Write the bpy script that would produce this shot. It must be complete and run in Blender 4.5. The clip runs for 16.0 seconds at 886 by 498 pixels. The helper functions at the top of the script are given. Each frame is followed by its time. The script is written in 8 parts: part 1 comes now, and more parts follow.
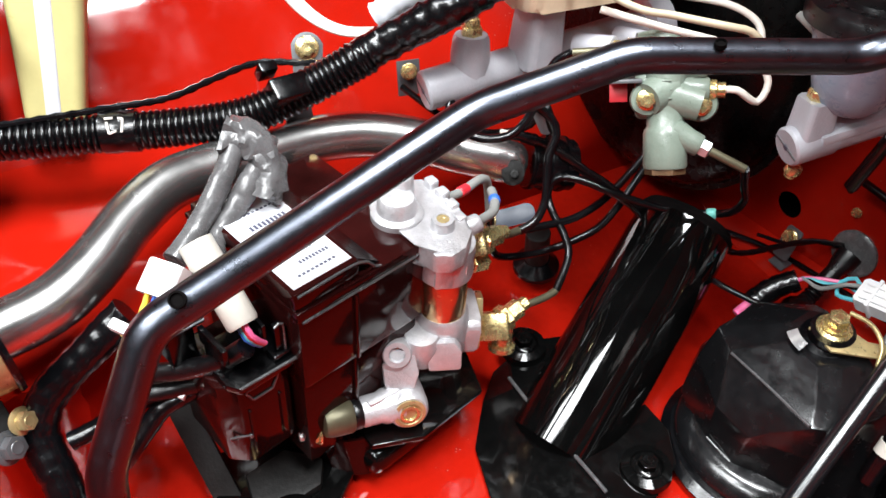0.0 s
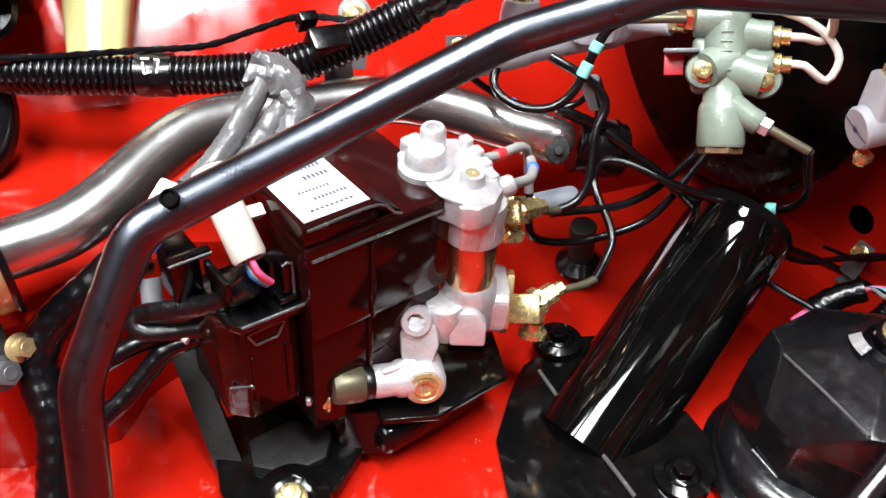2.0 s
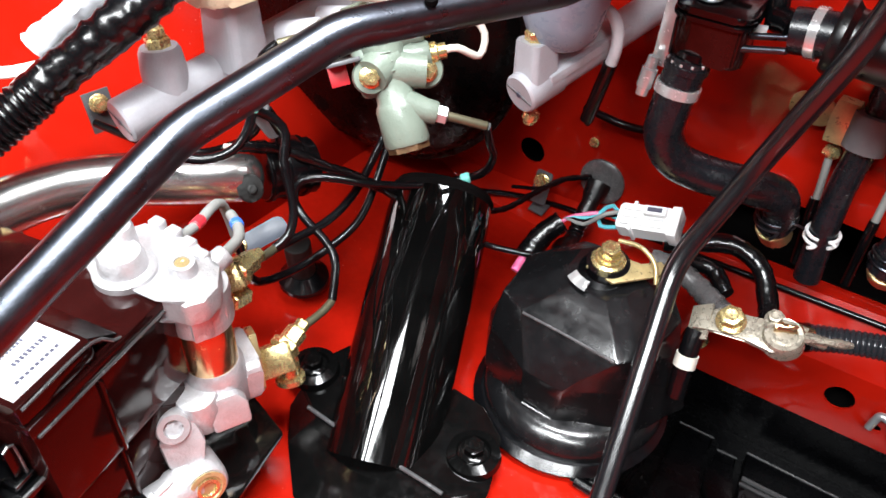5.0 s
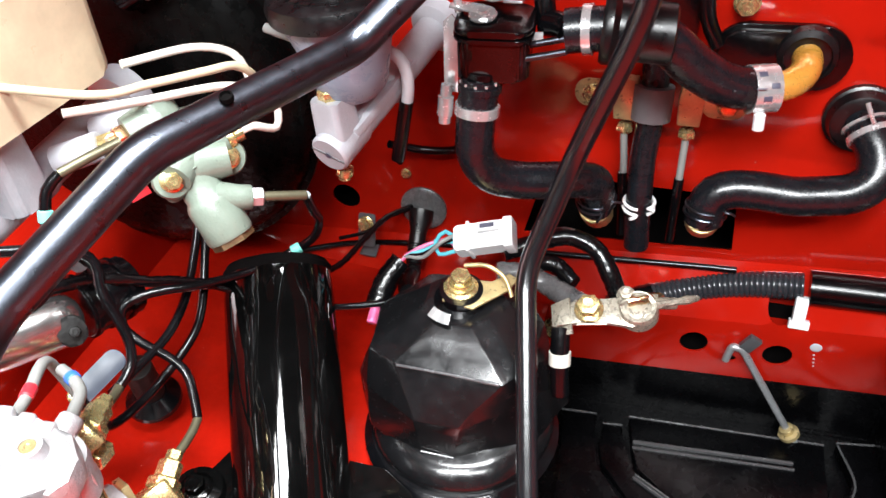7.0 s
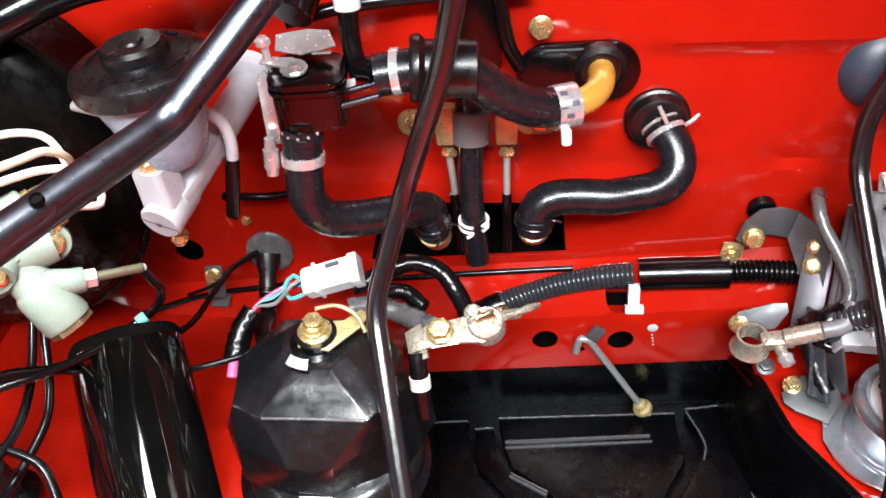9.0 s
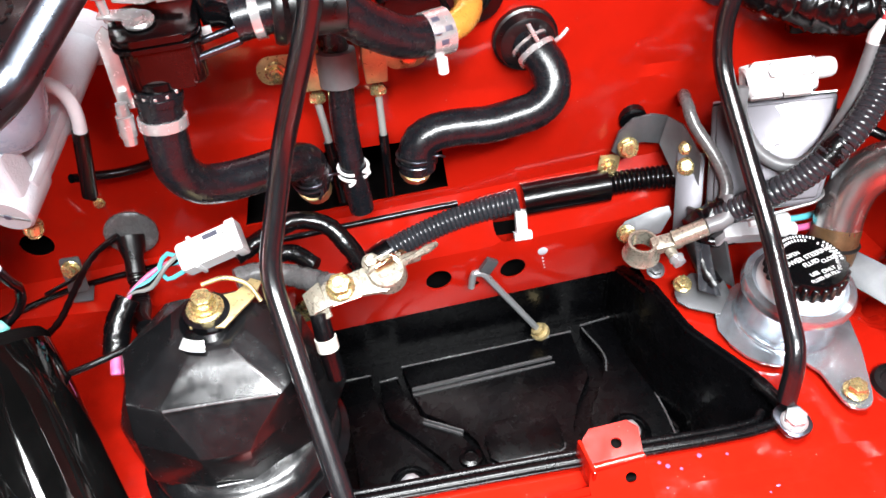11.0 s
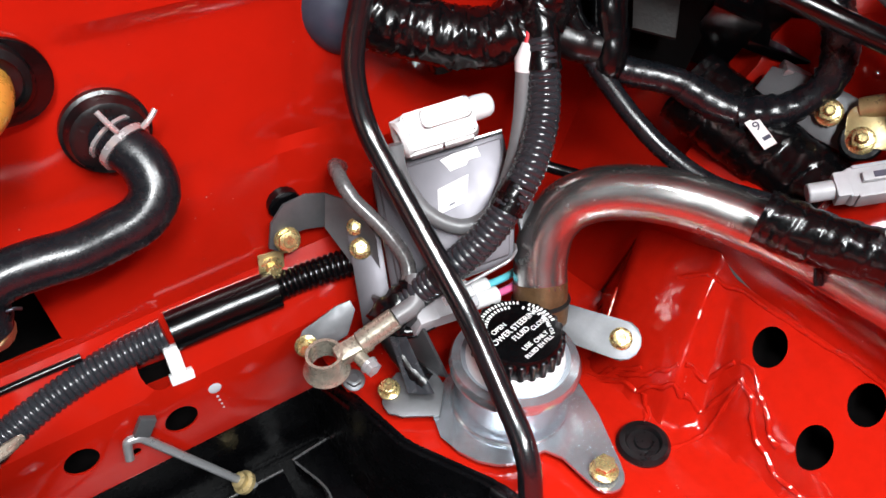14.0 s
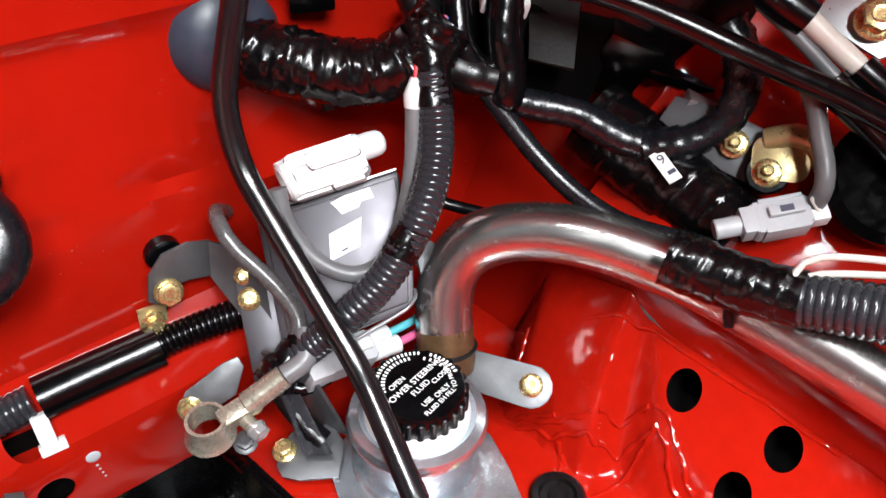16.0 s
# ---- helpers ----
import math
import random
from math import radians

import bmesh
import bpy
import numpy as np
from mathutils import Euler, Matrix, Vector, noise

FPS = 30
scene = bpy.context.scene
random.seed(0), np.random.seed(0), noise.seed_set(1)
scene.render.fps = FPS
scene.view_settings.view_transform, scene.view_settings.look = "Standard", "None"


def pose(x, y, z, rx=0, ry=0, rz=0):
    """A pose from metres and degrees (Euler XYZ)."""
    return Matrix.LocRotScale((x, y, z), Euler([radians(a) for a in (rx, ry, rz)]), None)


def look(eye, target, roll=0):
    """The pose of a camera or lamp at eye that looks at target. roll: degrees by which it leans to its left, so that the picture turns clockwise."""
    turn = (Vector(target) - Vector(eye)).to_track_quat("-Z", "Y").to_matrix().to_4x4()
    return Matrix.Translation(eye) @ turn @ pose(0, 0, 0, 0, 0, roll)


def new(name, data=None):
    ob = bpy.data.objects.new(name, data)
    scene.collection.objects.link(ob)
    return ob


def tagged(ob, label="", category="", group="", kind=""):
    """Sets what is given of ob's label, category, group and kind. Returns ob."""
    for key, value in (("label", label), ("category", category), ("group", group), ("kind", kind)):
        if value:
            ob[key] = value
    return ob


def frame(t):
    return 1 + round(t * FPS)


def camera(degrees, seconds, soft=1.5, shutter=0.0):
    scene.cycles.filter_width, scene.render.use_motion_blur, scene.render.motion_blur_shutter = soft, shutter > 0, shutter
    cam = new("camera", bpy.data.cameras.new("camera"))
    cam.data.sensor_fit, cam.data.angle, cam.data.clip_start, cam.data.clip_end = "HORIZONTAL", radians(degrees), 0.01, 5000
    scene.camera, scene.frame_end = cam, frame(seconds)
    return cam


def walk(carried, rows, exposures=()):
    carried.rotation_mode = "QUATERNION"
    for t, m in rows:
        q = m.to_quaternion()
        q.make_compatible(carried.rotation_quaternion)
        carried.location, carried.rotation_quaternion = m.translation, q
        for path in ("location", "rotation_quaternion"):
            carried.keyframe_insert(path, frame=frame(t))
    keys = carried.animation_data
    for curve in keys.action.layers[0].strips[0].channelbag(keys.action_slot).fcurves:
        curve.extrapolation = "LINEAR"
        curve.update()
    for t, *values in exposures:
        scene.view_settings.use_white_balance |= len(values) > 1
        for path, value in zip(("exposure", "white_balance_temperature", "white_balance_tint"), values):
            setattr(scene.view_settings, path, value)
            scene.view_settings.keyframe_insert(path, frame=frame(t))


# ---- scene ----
cam = camera(57.2, 16.0)
PATH = [
    (0, (0.082, 0.073, 0.678), (-1.181, 0.866, -0.654), 3.5),
    (0.5, (0.092, 0.076, 0.66), (-1.223, 0.814, -0.653), 3.6),
    (1, (0.096, 0.08, 0.641), (-1.291, 0.769, -0.625), 3.1),
    (1.5, (0.1, 0.085, 0.631), (-1.307, 0.764, -0.617), 3.9),
    (2, (0.102, 0.088, 0.625), (-1.315, 0.772, -0.61), 3.7),
    (2.5, (0.1, 0.085, 0.627), (-1.306, 0.787, -0.61), 3.7),
    (3, (0.091, 0.087, 0.638), (-1.262, 0.904, -0.587), 4.8),
    (3.5, (0.076, 0.095, 0.642), (-1.153, 1.09, -0.582), 5.4),
    (4, (0.066, 0.1, 0.648), (-1.056, 1.204, -0.585), 4.2),
    (4.5, (0.062, 0.101, 0.65), (-0.962, 1.26, -0.617), 3.1),
    (5, (0.056, 0.1, 0.655), (-0.832, 1.311, -0.666), 2.2),
    (5.2, (0.057, 0.104, 0.659), (-0.782, 1.347, -0.663), 0.4),
    (7.3, (0.03, 0.11, 0.667), (-0.425, 1.573, -0.618), -3.8),
    (7.5, (0.033, 0.11, 0.675), (-0.39, 1.583, -0.61), -3.9),
    (8, (0.04, 0.108, 0.682), (-0.299, 1.586, -0.623), -4.2),
    (8.5, (0.04, 0.119, 0.684), (-0.226, 1.606, -0.627), -4.8),
    (9, (0.045, 0.114, 0.687), (-0.136, 1.622, -0.614), -4.4),
    (9.2, (0.035, 0.111, 0.686), (-0.095, 1.615, -0.626), -4.4),
    (11.3, (0.018, 0.13, 0.663), (0.266, 1.528, -0.745), -2.8),
    (11.5, (0.023, 0.131, 0.659), (0.322, 1.531, -0.737), -2.5),
    (12, (0.041, 0.141, 0.662), (0.442, 1.534, -0.716), -2.3),
    (12.5, (0.06, 0.15, 0.664), (0.547, 1.529, -0.7), -2.5),
    (13, (0.076, 0.165, 0.655), (0.684, 1.535, -0.67), -2.1),
    (13.5, (0.088, 0.183, 0.631), (0.803, 1.543, -0.65), -1.6),
    (14, (0.103, 0.202, 0.607), (0.874, 1.529, -0.675), -0.8),
    (14.5, (0.108, 0.213, 0.588), (0.896, 1.525, -0.699), -0.0),
    (15, (0.108, 0.214, 0.583), (0.917, 1.514, -0.703), 0.5),
    (15.5, (0.118, 0.212, 0.589), (0.966, 1.516, -0.669), 0.8),
    (16, (0.142, 0.215, 0.601), (1.035, 1.492, -0.653), 0.5),
]
walk(cam, [(t, look(eye, target, roll)) for t, eye, target, roll in PATH],
     exposures=[(0.0, -0.52), (1.5, -0.30), (3.5, -0.06), (5.0, -0.04), (7.5, 0.33), (11.5, 0.78), (13.0, 0.55), (14.0, 0.28), (16.0, 0.28)])

from mathutils import geometry

# ---- light ----
world = bpy.data.worlds.new("workshop")
scene.world = world
world.use_nodes = True
world.node_tree.nodes["Background"].inputs[0].default_value = (0.9, 0.95, 1.0, 1)
world.node_tree.nodes["Background"].inputs[1].default_value = 0.001


def strip_light(name, eye, target, sx, sy, watts, roll=0, tint=(0.95, 0.98, 1.0)):
    lamp = bpy.data.lights.new(name, "AREA")
    lamp.shape, lamp.size, lamp.size_y, lamp.energy, lamp.color = "RECTANGLE", sx, sy, watts, tint
    ob = new(name, lamp)
    ob.matrix_basis = look(eye, target, roll)
    return tagged(ob, "unseen white strip lamp added over the car", "ceiling light", kind="structure")


strip_light("strip_light_1", (0.15, 0.28, 2.25), (0.12, 0.4, 0.3), 1.1, 0.34, 128)
strip_light("strip_light_2", (-0.10, -0.70, 1.72), (-0.02, 0.40, 0.3), 0.86, 0.28, 46, 40)
# fill lamp added to brighten the firewall
strip_light("firewall_fill_3", (0.62, -1.00, 2.00), (0.2, 0.5, 0.3), 1.1, 0.12, 42)


# ---- mesh helpers ----
def mesh_object(name, bm, mat, angle=38):
    me = bpy.data.meshes.new(name)
    bmesh.ops.recalc_face_normals(bm, faces=bm.faces)
    bm.to_mesh(me)
    bm.free()
    me.materials.append(mat)
    me.shade_smooth()
    me.set_sharp_from_angle(angle=radians(angle))
    return new(name, me)


def thing(name, loc, label, category, group="", kind=""):
    """An empty at the base of a thing, which carries its parts."""
    ob = new(name)
    ob.empty_display_size = 0.01
    ob.matrix_basis = Matrix.Translation(loc)
    return tagged(ob, label, category, group, kind)


def part(name, bm, mat, parent, label="", angle=38):
    """One mesh, built in world places, under a thing or a part."""
    ob = mesh_object(name, bm, mat, angle)
    ob.parent = parent
    if parent.type == "EMPTY":
        ob.matrix_parent_inverse = parent.matrix_basis.inverted()
    if label:
        ob["label"] = label
    return ob


def solo(name, bm, mat, label, category, group="", kind="", angle=38):
    return tagged(mesh_object(name, bm, mat, angle), label, category, group, kind)


def axes(p, n, u=(0, 0, 1)):
    """A frame at p with z along n and x near u."""
    z = Vector(n).normalized()
    x = Vector(u)
    x = x - z * x.dot(z)
    if x.length < 1e-4:
        x = Vector((1, 0, 0)) - z * z.x
        if x.length < 1e-4:
            x = Vector((0, 1, 0))
    x.normalize()
    y = z.cross(x)
    m = Matrix((x, y, z)).transposed().to_4x4()
    m.translation = p
    return m


def smooth_line(pts, step=0.004):
    """A Catmull-Rom line through the points, in even short steps."""
    p = [Vector(q) for q in pts]
    p = [2 * p[0] - p[1]] + p + [2 * p[-1] - p[-2]]
    out = []
    for a, b, c, d in zip(p, p[1:], p[2:], p[3:]):
        n = max(2, int((c - b).length / step))
        for i in range(n):
            t = i / n
            out.append(0.5 * (2 * b + (c - a) * t + (2 * a - 5 * b + 4 * c - d) * t * t + (3 * b - a - 3 * c + d) * t ** 3))
    return out + [p[-2]]


def resample(line, step):
    d = [0.0]
    for a, b in zip(line, line[1:]):
        d.append(d[-1] + (b - a).length)
    n = max(2, int(d[-1] / step))
    out, j = [], 0
    for i in range(n + 1):
        s = d[-1] * i / n
        while j < len(d) - 2 and d[j + 1] < s:
            j += 1
        k = (s - d[j]) / max(d[j + 1] - d[j], 1e-9)
        out.append(line[j].lerp(line[j + 1], k))
    return out


def sweep(bm, line, radius, seg=14, cap=True, flat=1.0):
    """A round skin round a line; radius is a number or a function of the index and the share of the way."""
    n = len(line)
    t0 = (line[1] - line[0]).normalized()
    x = t0.orthogonal().normalized()
    rings = []
    for i, p in enumerate(line):
        t = (line[min(i + 1, n - 1)] - line[max(i - 1, 0)]).normalized()
        x = (x - t * x.dot(t)).normalized()
        y = t.cross(x)
        r = radius(i, i / (n - 1)) if callable(radius) else radius
        rings.append([bm.verts.new(p + r * (x * math.cos(a) + y * flat * math.sin(a))) for a in (2 * math.pi * k / seg for k in range(seg))])
    for a, b in zip(rings, rings[1:]):
        for k in range(seg):
            bm.faces.new((a[k], a[(k + 1) % seg], b[(k + 1) % seg], b[k]))
    if cap:
        bm.faces.new(rings[0][::-1])
        bm.faces.new(rings[-1])
    return bm


def tube(pts, r, seg=14, step=0.004, bm=None, cap=True):
    return sweep(bm or bmesh.new(), smooth_line(pts, step), r, seg, cap)


def bent(pts, r, bend=0.012, seg=18, bm=None):
    """A tube of straight runs with rounded bends."""
    p = [Vector(q) for q in pts]
    line = [p[0]]
    for a, b, c in zip(p, p[1:], p[2:]):
        u, v = (a - b), (c - b)
        k = min(bend, u.length * 0.45, v.length * 0.45)
        u, v = b + u.normalized() * k, b + v.normalized() * k
        line += [(1 - t) ** 2 * u + 2 * t * (1 - t) * b + t * t * v for t in (i / 7 for i in range(8))]
    line.append(p[-1])
    return sweep(bm or bmesh.new(), line, r, seg)


def ribbed(pts, r, pitch=0.0032, depth=0.0011, seg=18, bm=None):
    """Corrugated conduit."""
    line = resample(smooth_line(pts, 0.002), pitch / 6)
    return sweep(bm or bmesh.new(), line, lambda i, s: r - depth * 0.75 * (1, 0.42, 0.08, 0, 0.08, 0.42)[i % 6], seg)


def crumpled(pts, r, amount=0.08, seg=18, step=0.0022, seed=0.0, bm=None, crease=0.0):
    """A tape-wrapped bundle: lapped turns of tape, creases and uneven girth."""
    line = resample(smooth_line(pts, 0.003), step)
    bm = bm or bmesh.new()
    old = set(bm.verts)
    sweep(bm, line, lambda i, s: r * (1 + 0.10 * amount * math.sin(i * 1.7 + seed) + 0.4 * amount * math.sin(i * step / r * 0.8 + seed)), seg)
    k = 0
    lap = max(0.9 * r, 0.006)
    for v in [v for v in bm.verts if v not in old]:
        i = min(k // seg, len(line) - 1)
        turn = (i * step / lap + (k % seg) / seg + seed) % 1.0
        out = v.co - line[i]
        v.co += out * (turn - 0.5) * min(0.12, 0.05 + 0.35 * amount)
        v.co += noise.noise_vector(v.co * 110 + Vector((seed, 0, 0))) * r * amount * 0.55
        v.co += noise.noise_vector(Vector((v.co.x * 300, v.co.y * 300, v.co.z * 300 + seed))) * r * amount * 0.45
        if crease:
            q = v.co * 190 + Vector((seed * 3, 0, 0))
            v.co += out * amount * crease * 2.2 * (abs(noise.noise(q)) + 0.5 * abs(noise.noise(q * 2.3)) - 0.3)
        k += 1
    return bm


def lathe(prof, p, n, seg=28, bm=None, u=(0, 0, 1), hollow=False):
    """Turns (radius, height) rows round the axis n through p; hollow: a ring, open in the middle."""
    bm = bm or bmesh.new()
    m = axes(p, n, u)
    rings = []
    for r, h in prof:
        if r < 1e-5:
            rings.append([bm.verts.new(m @ Vector((0, 0, h)))])
        else:
            rings.append([bm.verts.new(m @ Vector((r * math.cos(a), r * math.sin(a), h))) for a in (2 * math.pi * k / seg for k in range(seg))])
    for a, b in zip(rings, rings[1:] + (rings[:1] if hollow else [])):
        for k in range(seg):
            q = [a[k % len(a)], a[(k + 1) % len(a)], b[(k + 1) % len(b)], b[k % len(b)]]
            q = list(dict.fromkeys(q))
            if len(q) > 2:
                bm.faces.new(q)
    for ring in (rings[0], rings[-1]):
        if len(ring) > 2 and not hollow:
            bm.faces.new(ring)
    return bm


def rod(p, q, r, seg=16, bm=None, soft=0.0006):
    p, q = Vector(p), Vector(q)
    h = (q - p).length
    soft = min(soft, r * 0.4, h * 0.3)
    return lathe([(0, 0), (r - soft, 0), (r, soft), (r, h - soft), (r - soft, h), (0, h)], p, q - p, seg, bm)


def box(size, m, bevel=0.001, seg=2, bm=None):
    """A bevelled box of that size round the frame m."""
    bm = bm or bmesh.new()
    made = bmesh.ops.create_cube(bm, size=1, matrix=m @ Matrix.Diagonal((*size, 1)))
    if bevel:
        es = list({e for v in made["verts"] for e in v.link_edges})
        bmesh.ops.bevel(bm, geom=es, offset=bevel, segments=seg, profile=0.6, affect="EDGES")
    return bm


def prism(outline, h, m, bevel=0.0, bm=None, top=None):
    """A plate or block: the outline in the frame m, h thick; top: an outline for the other face."""
    bm = bm or bmesh.new()
    a = [bm.verts.new(m @ Vector((x, y, 0))) for x, y in outline]
    b = [bm.verts.new(m @ Vector((x, y, h))) for x, y in (top or outline)]
    fs = [bm.faces.new(a[::-1]), bm.faces.new(b)]
    n = len(a)
    for k in range(n):
        fs.append(bm.faces.new((a[k], a[(k + 1) % n], b[(k + 1) % n], b[k])))
    if bevel:
        es = list({e for f in fs for e in f.edges})
        bmesh.ops.bevel(bm, geom=es, offset=bevel, segments=2, profile=0.6, affect="EDGES")
    return bm


def ring_outline(cx, cy, rx, ry=None, n=24):
    ry = ry or rx
    return [(cx + rx * math.cos(2 * math.pi * k / n), cy + ry * math.sin(2 * math.pi * k / n)) for k in range(n)]


def round_rect(w, h, r, n=5, cx=0.0, cy=0.0):
    out = []
    for sx, sy, a0 in ((1, 1, 0), (-1, 1, 90), (-1, -1, 180), (1, -1, 270)):
        for i in range(n + 1):
            a = radians(a0 + 90 * i / n)
            out.append((cx + sx * (w / 2 - r) + r * math.cos(a), cy + sy * (h / 2 - r) + r * math.sin(a)))
    return out


def inside(p, poly):
    x, y = p
    c = False
    for (x0, y0), (x1, y1) in zip(poly, poly[1:] + poly[:1]):
        if (y0 > y) != (y1 > y) and x < (x1 - x0) * (y - y0) / (y1 - y0) + x0:
            c = not c
    return c


def sheet(outline, holes, place, grid=0.012, thick=0.0, bm=None):
    """Sheet metal: the outline less its holes, laid out in two coordinates and put in the world by place(u, v)."""
    bm = bm or bmesh.new()
    loops, pts, edges = [], [], []
    for loop in [outline] + holes:
        dense = []
        for (x0, y0), (x1, y1) in zip(loop, loop[1:] + loop[:1]):
            n = max(1, int(math.hypot(x1 - x0, y1 - y0) / grid))
            dense += [(x0 + (x1 - x0) * i / n, y0 + (y1 - y0) * i / n) for i in range(n)]
        k = len(pts)
        pts += [Vector(q) for q in dense]
        edges += [(k + i, k + (i + 1) % len(dense)) for i in range(len(dense))]
        loops.append(dense)
    xs, ys = [q[0] for q in outline], [q[1] for q in outline]
    for i in range(1, int((max(xs) - min(xs)) / grid) + 1):
        for j in range(1, int((max(ys) - min(ys)) / grid) + 1):
            q = (min(xs) + (i - 0.5 + 0.13 * (j % 2)) * grid, min(ys) + (j - 0.5) * grid)
            if inside(q, loops[0]) and not any(inside(q, h) for h in loops[1:]) and min((Vector(q) - o).length_squared for o in pts[: sum(map(len, loops))]) > (0.4 * grid) ** 2:
                pts.append(Vector(q))
    vs, _, fs, *_ = geometry.delaunay_2d_cdt(pts, edges, [], 0, 1e-6)
    made = [bm.verts.new(place(v.x, v.y)) for v in vs]
    tris = []
    for f in fs:
        c = sum((vs[i] for i in f), Vector((0, 0))) / len(f)
        if inside(c, loops[0]) and not any(inside(c, h) for h in loops[1:]):
            tris.append(bm.faces.new([made[i] for i in f]))
    for v in [v for v in made if not v.link_faces]:
        bm.verts.remove(v)
    return bm


def plate(bm, t=0.0014):
    """Gives sheet metal its thickness."""
    bmesh.ops.recalc_face_normals(bm, faces=bm.faces)
    bmesh.ops.solidify(bm, geom=bm.faces[:], thickness=t)
    return bm


def hex_head(p, n, r=0.0055, bm=None, flange=1.35, tall=1.0, dish=True):
    """A flanged hex bolt head standing on p along n."""
    bm = bm or bmesh.new()
    h = r * 0.35
    lathe([(0, 0), (r * flange, 0), (r * flange, h * 0.5), (r * 1.02, h)], p, n, 24, bm)
    m = axes(Vector(p) + Vector(n).normalized() * h * 0.9, n, (0.3, 0.5, 0.8))
    six = ring_outline(0, 0, r, n=6)
    prism(six, r * 0.85 * tall, m, r * 0.1, bm)
    if dish:
        lathe([(0, 0), (r * 0.55, 0), (r * 0.5, r * 0.06), (0, r * 0.02)], Vector(p) + Vector(n).normalized() * (h * 0.9 + r * 0.85 * tall), n, 16, bm)
    return bm


def mix(a, b, t):
    return a + (b - a) * t


def step01(x, a, b):
    t = min(1, max(0, (x - a) / (b - a)))
    return t * t * (3 - 2 * t)


# ---- materials ----
def material(name, col, rough=0.5, metal=0.0, coat=0.0, vary=0.12, scale=55.0, rvary=0.12, bump=0.0, bscale=600.0, second=None, amount=0.0, bulk=0.0, transmission=0.0, spec=0.5, coat_rough=0.04):
    """Colour with blotches and fine grain, uneven gloss and fine relief; second: a dirt or wear colour in patches."""
    m = bpy.data.materials.new(name)
    m.use_nodes = True
    nt = m.node_tree
    b = nt.nodes["Principled BSDF"]
    tc = nt.nodes.new("ShaderNodeTexCoord")

    def cloud(s, detail=4.0, rough_=0.55):
        n = nt.nodes.new("ShaderNodeTexNoise")
        n.inputs["Scale"].default_value, n.inputs["Detail"].default_value, n.inputs["Roughness"].default_value = s, detail, rough_
        nt.links.new(tc.outputs["Object"], n.inputs["Vector"])
        return n.outputs["Fac"]

    def ramp(src, a, c, lo, hi):
        r = nt.nodes.new("ShaderNodeMapRange")
        r.inputs["From Min"].default_value, r.inputs["From Max"].default_value = a, c
        r.inputs["To Min"].default_value, r.inputs["To Max"].default_value = lo, hi
        nt.links.new(src, r.inputs["Value"])
        return r.outputs["Result"]

    def blend(fac, a, c):
        x = nt.nodes.new("ShaderNodeMix")
        x.data_type = "RGBA"
        nt.links.new(fac, x.inputs["Factor"])
        for sock, val in ((x.inputs["A"], a), (x.inputs["B"], c)):
            if isinstance(val, tuple):
                sock.default_value = (*val, 1)
            else:
                nt.links.new(val, sock)
        return x.outputs["Result"]

    lo, hi = tuple(v * (1 - vary) for v in col), tuple(min(1, v * (1 + vary)) for v in col)
    big = cloud(scale)
    c = blend(ramp(big, 0.3, 0.7, 0, 1), lo, hi)
    fine = cloud(scale * 9, 3)
    c = blend(ramp(fine, 0.35, 0.65, 0, vary * 0.8), c, tuple(v * 0.6 for v in col))
    if second:
        c = blend(ramp(cloud(scale * 1.7, 6, 0.7), 0.62 - amount * 0.3, 0.72 - amount * 0.25, 0, 0.85), c, second)
    nt.links.new(c, b.inputs["Base Color"])
    nt.links.new(ramp(cloud(scale * 2.3, 5, 0.65), 0.3, 0.7, max(0.02, rough - rvary), min(1, rough + rvary)), b.inputs["Roughness"])
    b.inputs["Metallic"].default_value = metal
    b.inputs["Coat Weight"].default_value = coat
    b.inputs["Coat Roughness"].default_value = coat_rough
    b.inputs["Transmission Weight"].default_value = transmission
    b.inputs["Specular IOR Level"].default_value = spec
    if bump or bulk:
        h = cloud(bscale, 3)
        bp = nt.nodes.new("ShaderNodeBump")
        bp.inputs["Strength"].default_value, bp.inputs["Distance"].default_value = bump, 0.0006
        nt.links.new(h, bp.inputs["Height"])
        last = bp
        if bulk:
            b2 = nt.nodes.new("ShaderNodeBump")
            b2.inputs["Strength"].default_value, b2.inputs["Distance"].default_value = bulk, 0.004
            nt.links.new(cloud(scale * 0.35, 2), b2.inputs["Height"])
            nt.links.new(bp.outputs["Normal"], b2.inputs["Normal"])
            last = b2
        nt.links.new(last.outputs["Normal"], b.inputs["Normal"])
        if coat:
            nt.links.new(last.outputs["Normal"], b.inputs["Coat Normal"])
    return m


RED = material("red_body_paint", (0.32, 0.0072, 0.0026), 0.5, coat=1.0, vary=0.07, scale=22, bump=0.04, bscale=230, bulk=0.12, coat_rough=0.03, spec=0.0)
BLACK_GLOSS = material("black_gloss_enamel", (0.0022, 0.0022, 0.0022), 0.12, coat=0.0, vary=0.3, scale=60, bump=0.05, bscale=260, rvary=0.09, second=(0.05, 0.045, 0.04), amount=-0.25, spec=0.28)
BLACK_SATIN = material("black_satin_steel", (0.095, 0.104, 0.125), 0.30, 1.0, vary=0.06, scale=60, rvary=0.04, bump=0.12, bscale=900, second=(0.06, 0.05, 0.045), amount=-0.3)
RUBBER = material("black_coated_rubber", (0.0020, 0.0021, 0.0026), 0.20, vary=0.35, scale=70, bump=0.08, bscale=900, rvary=0.08, spec=0.42, second=(0.016, 0.016, 0.018), amount=-0.2)
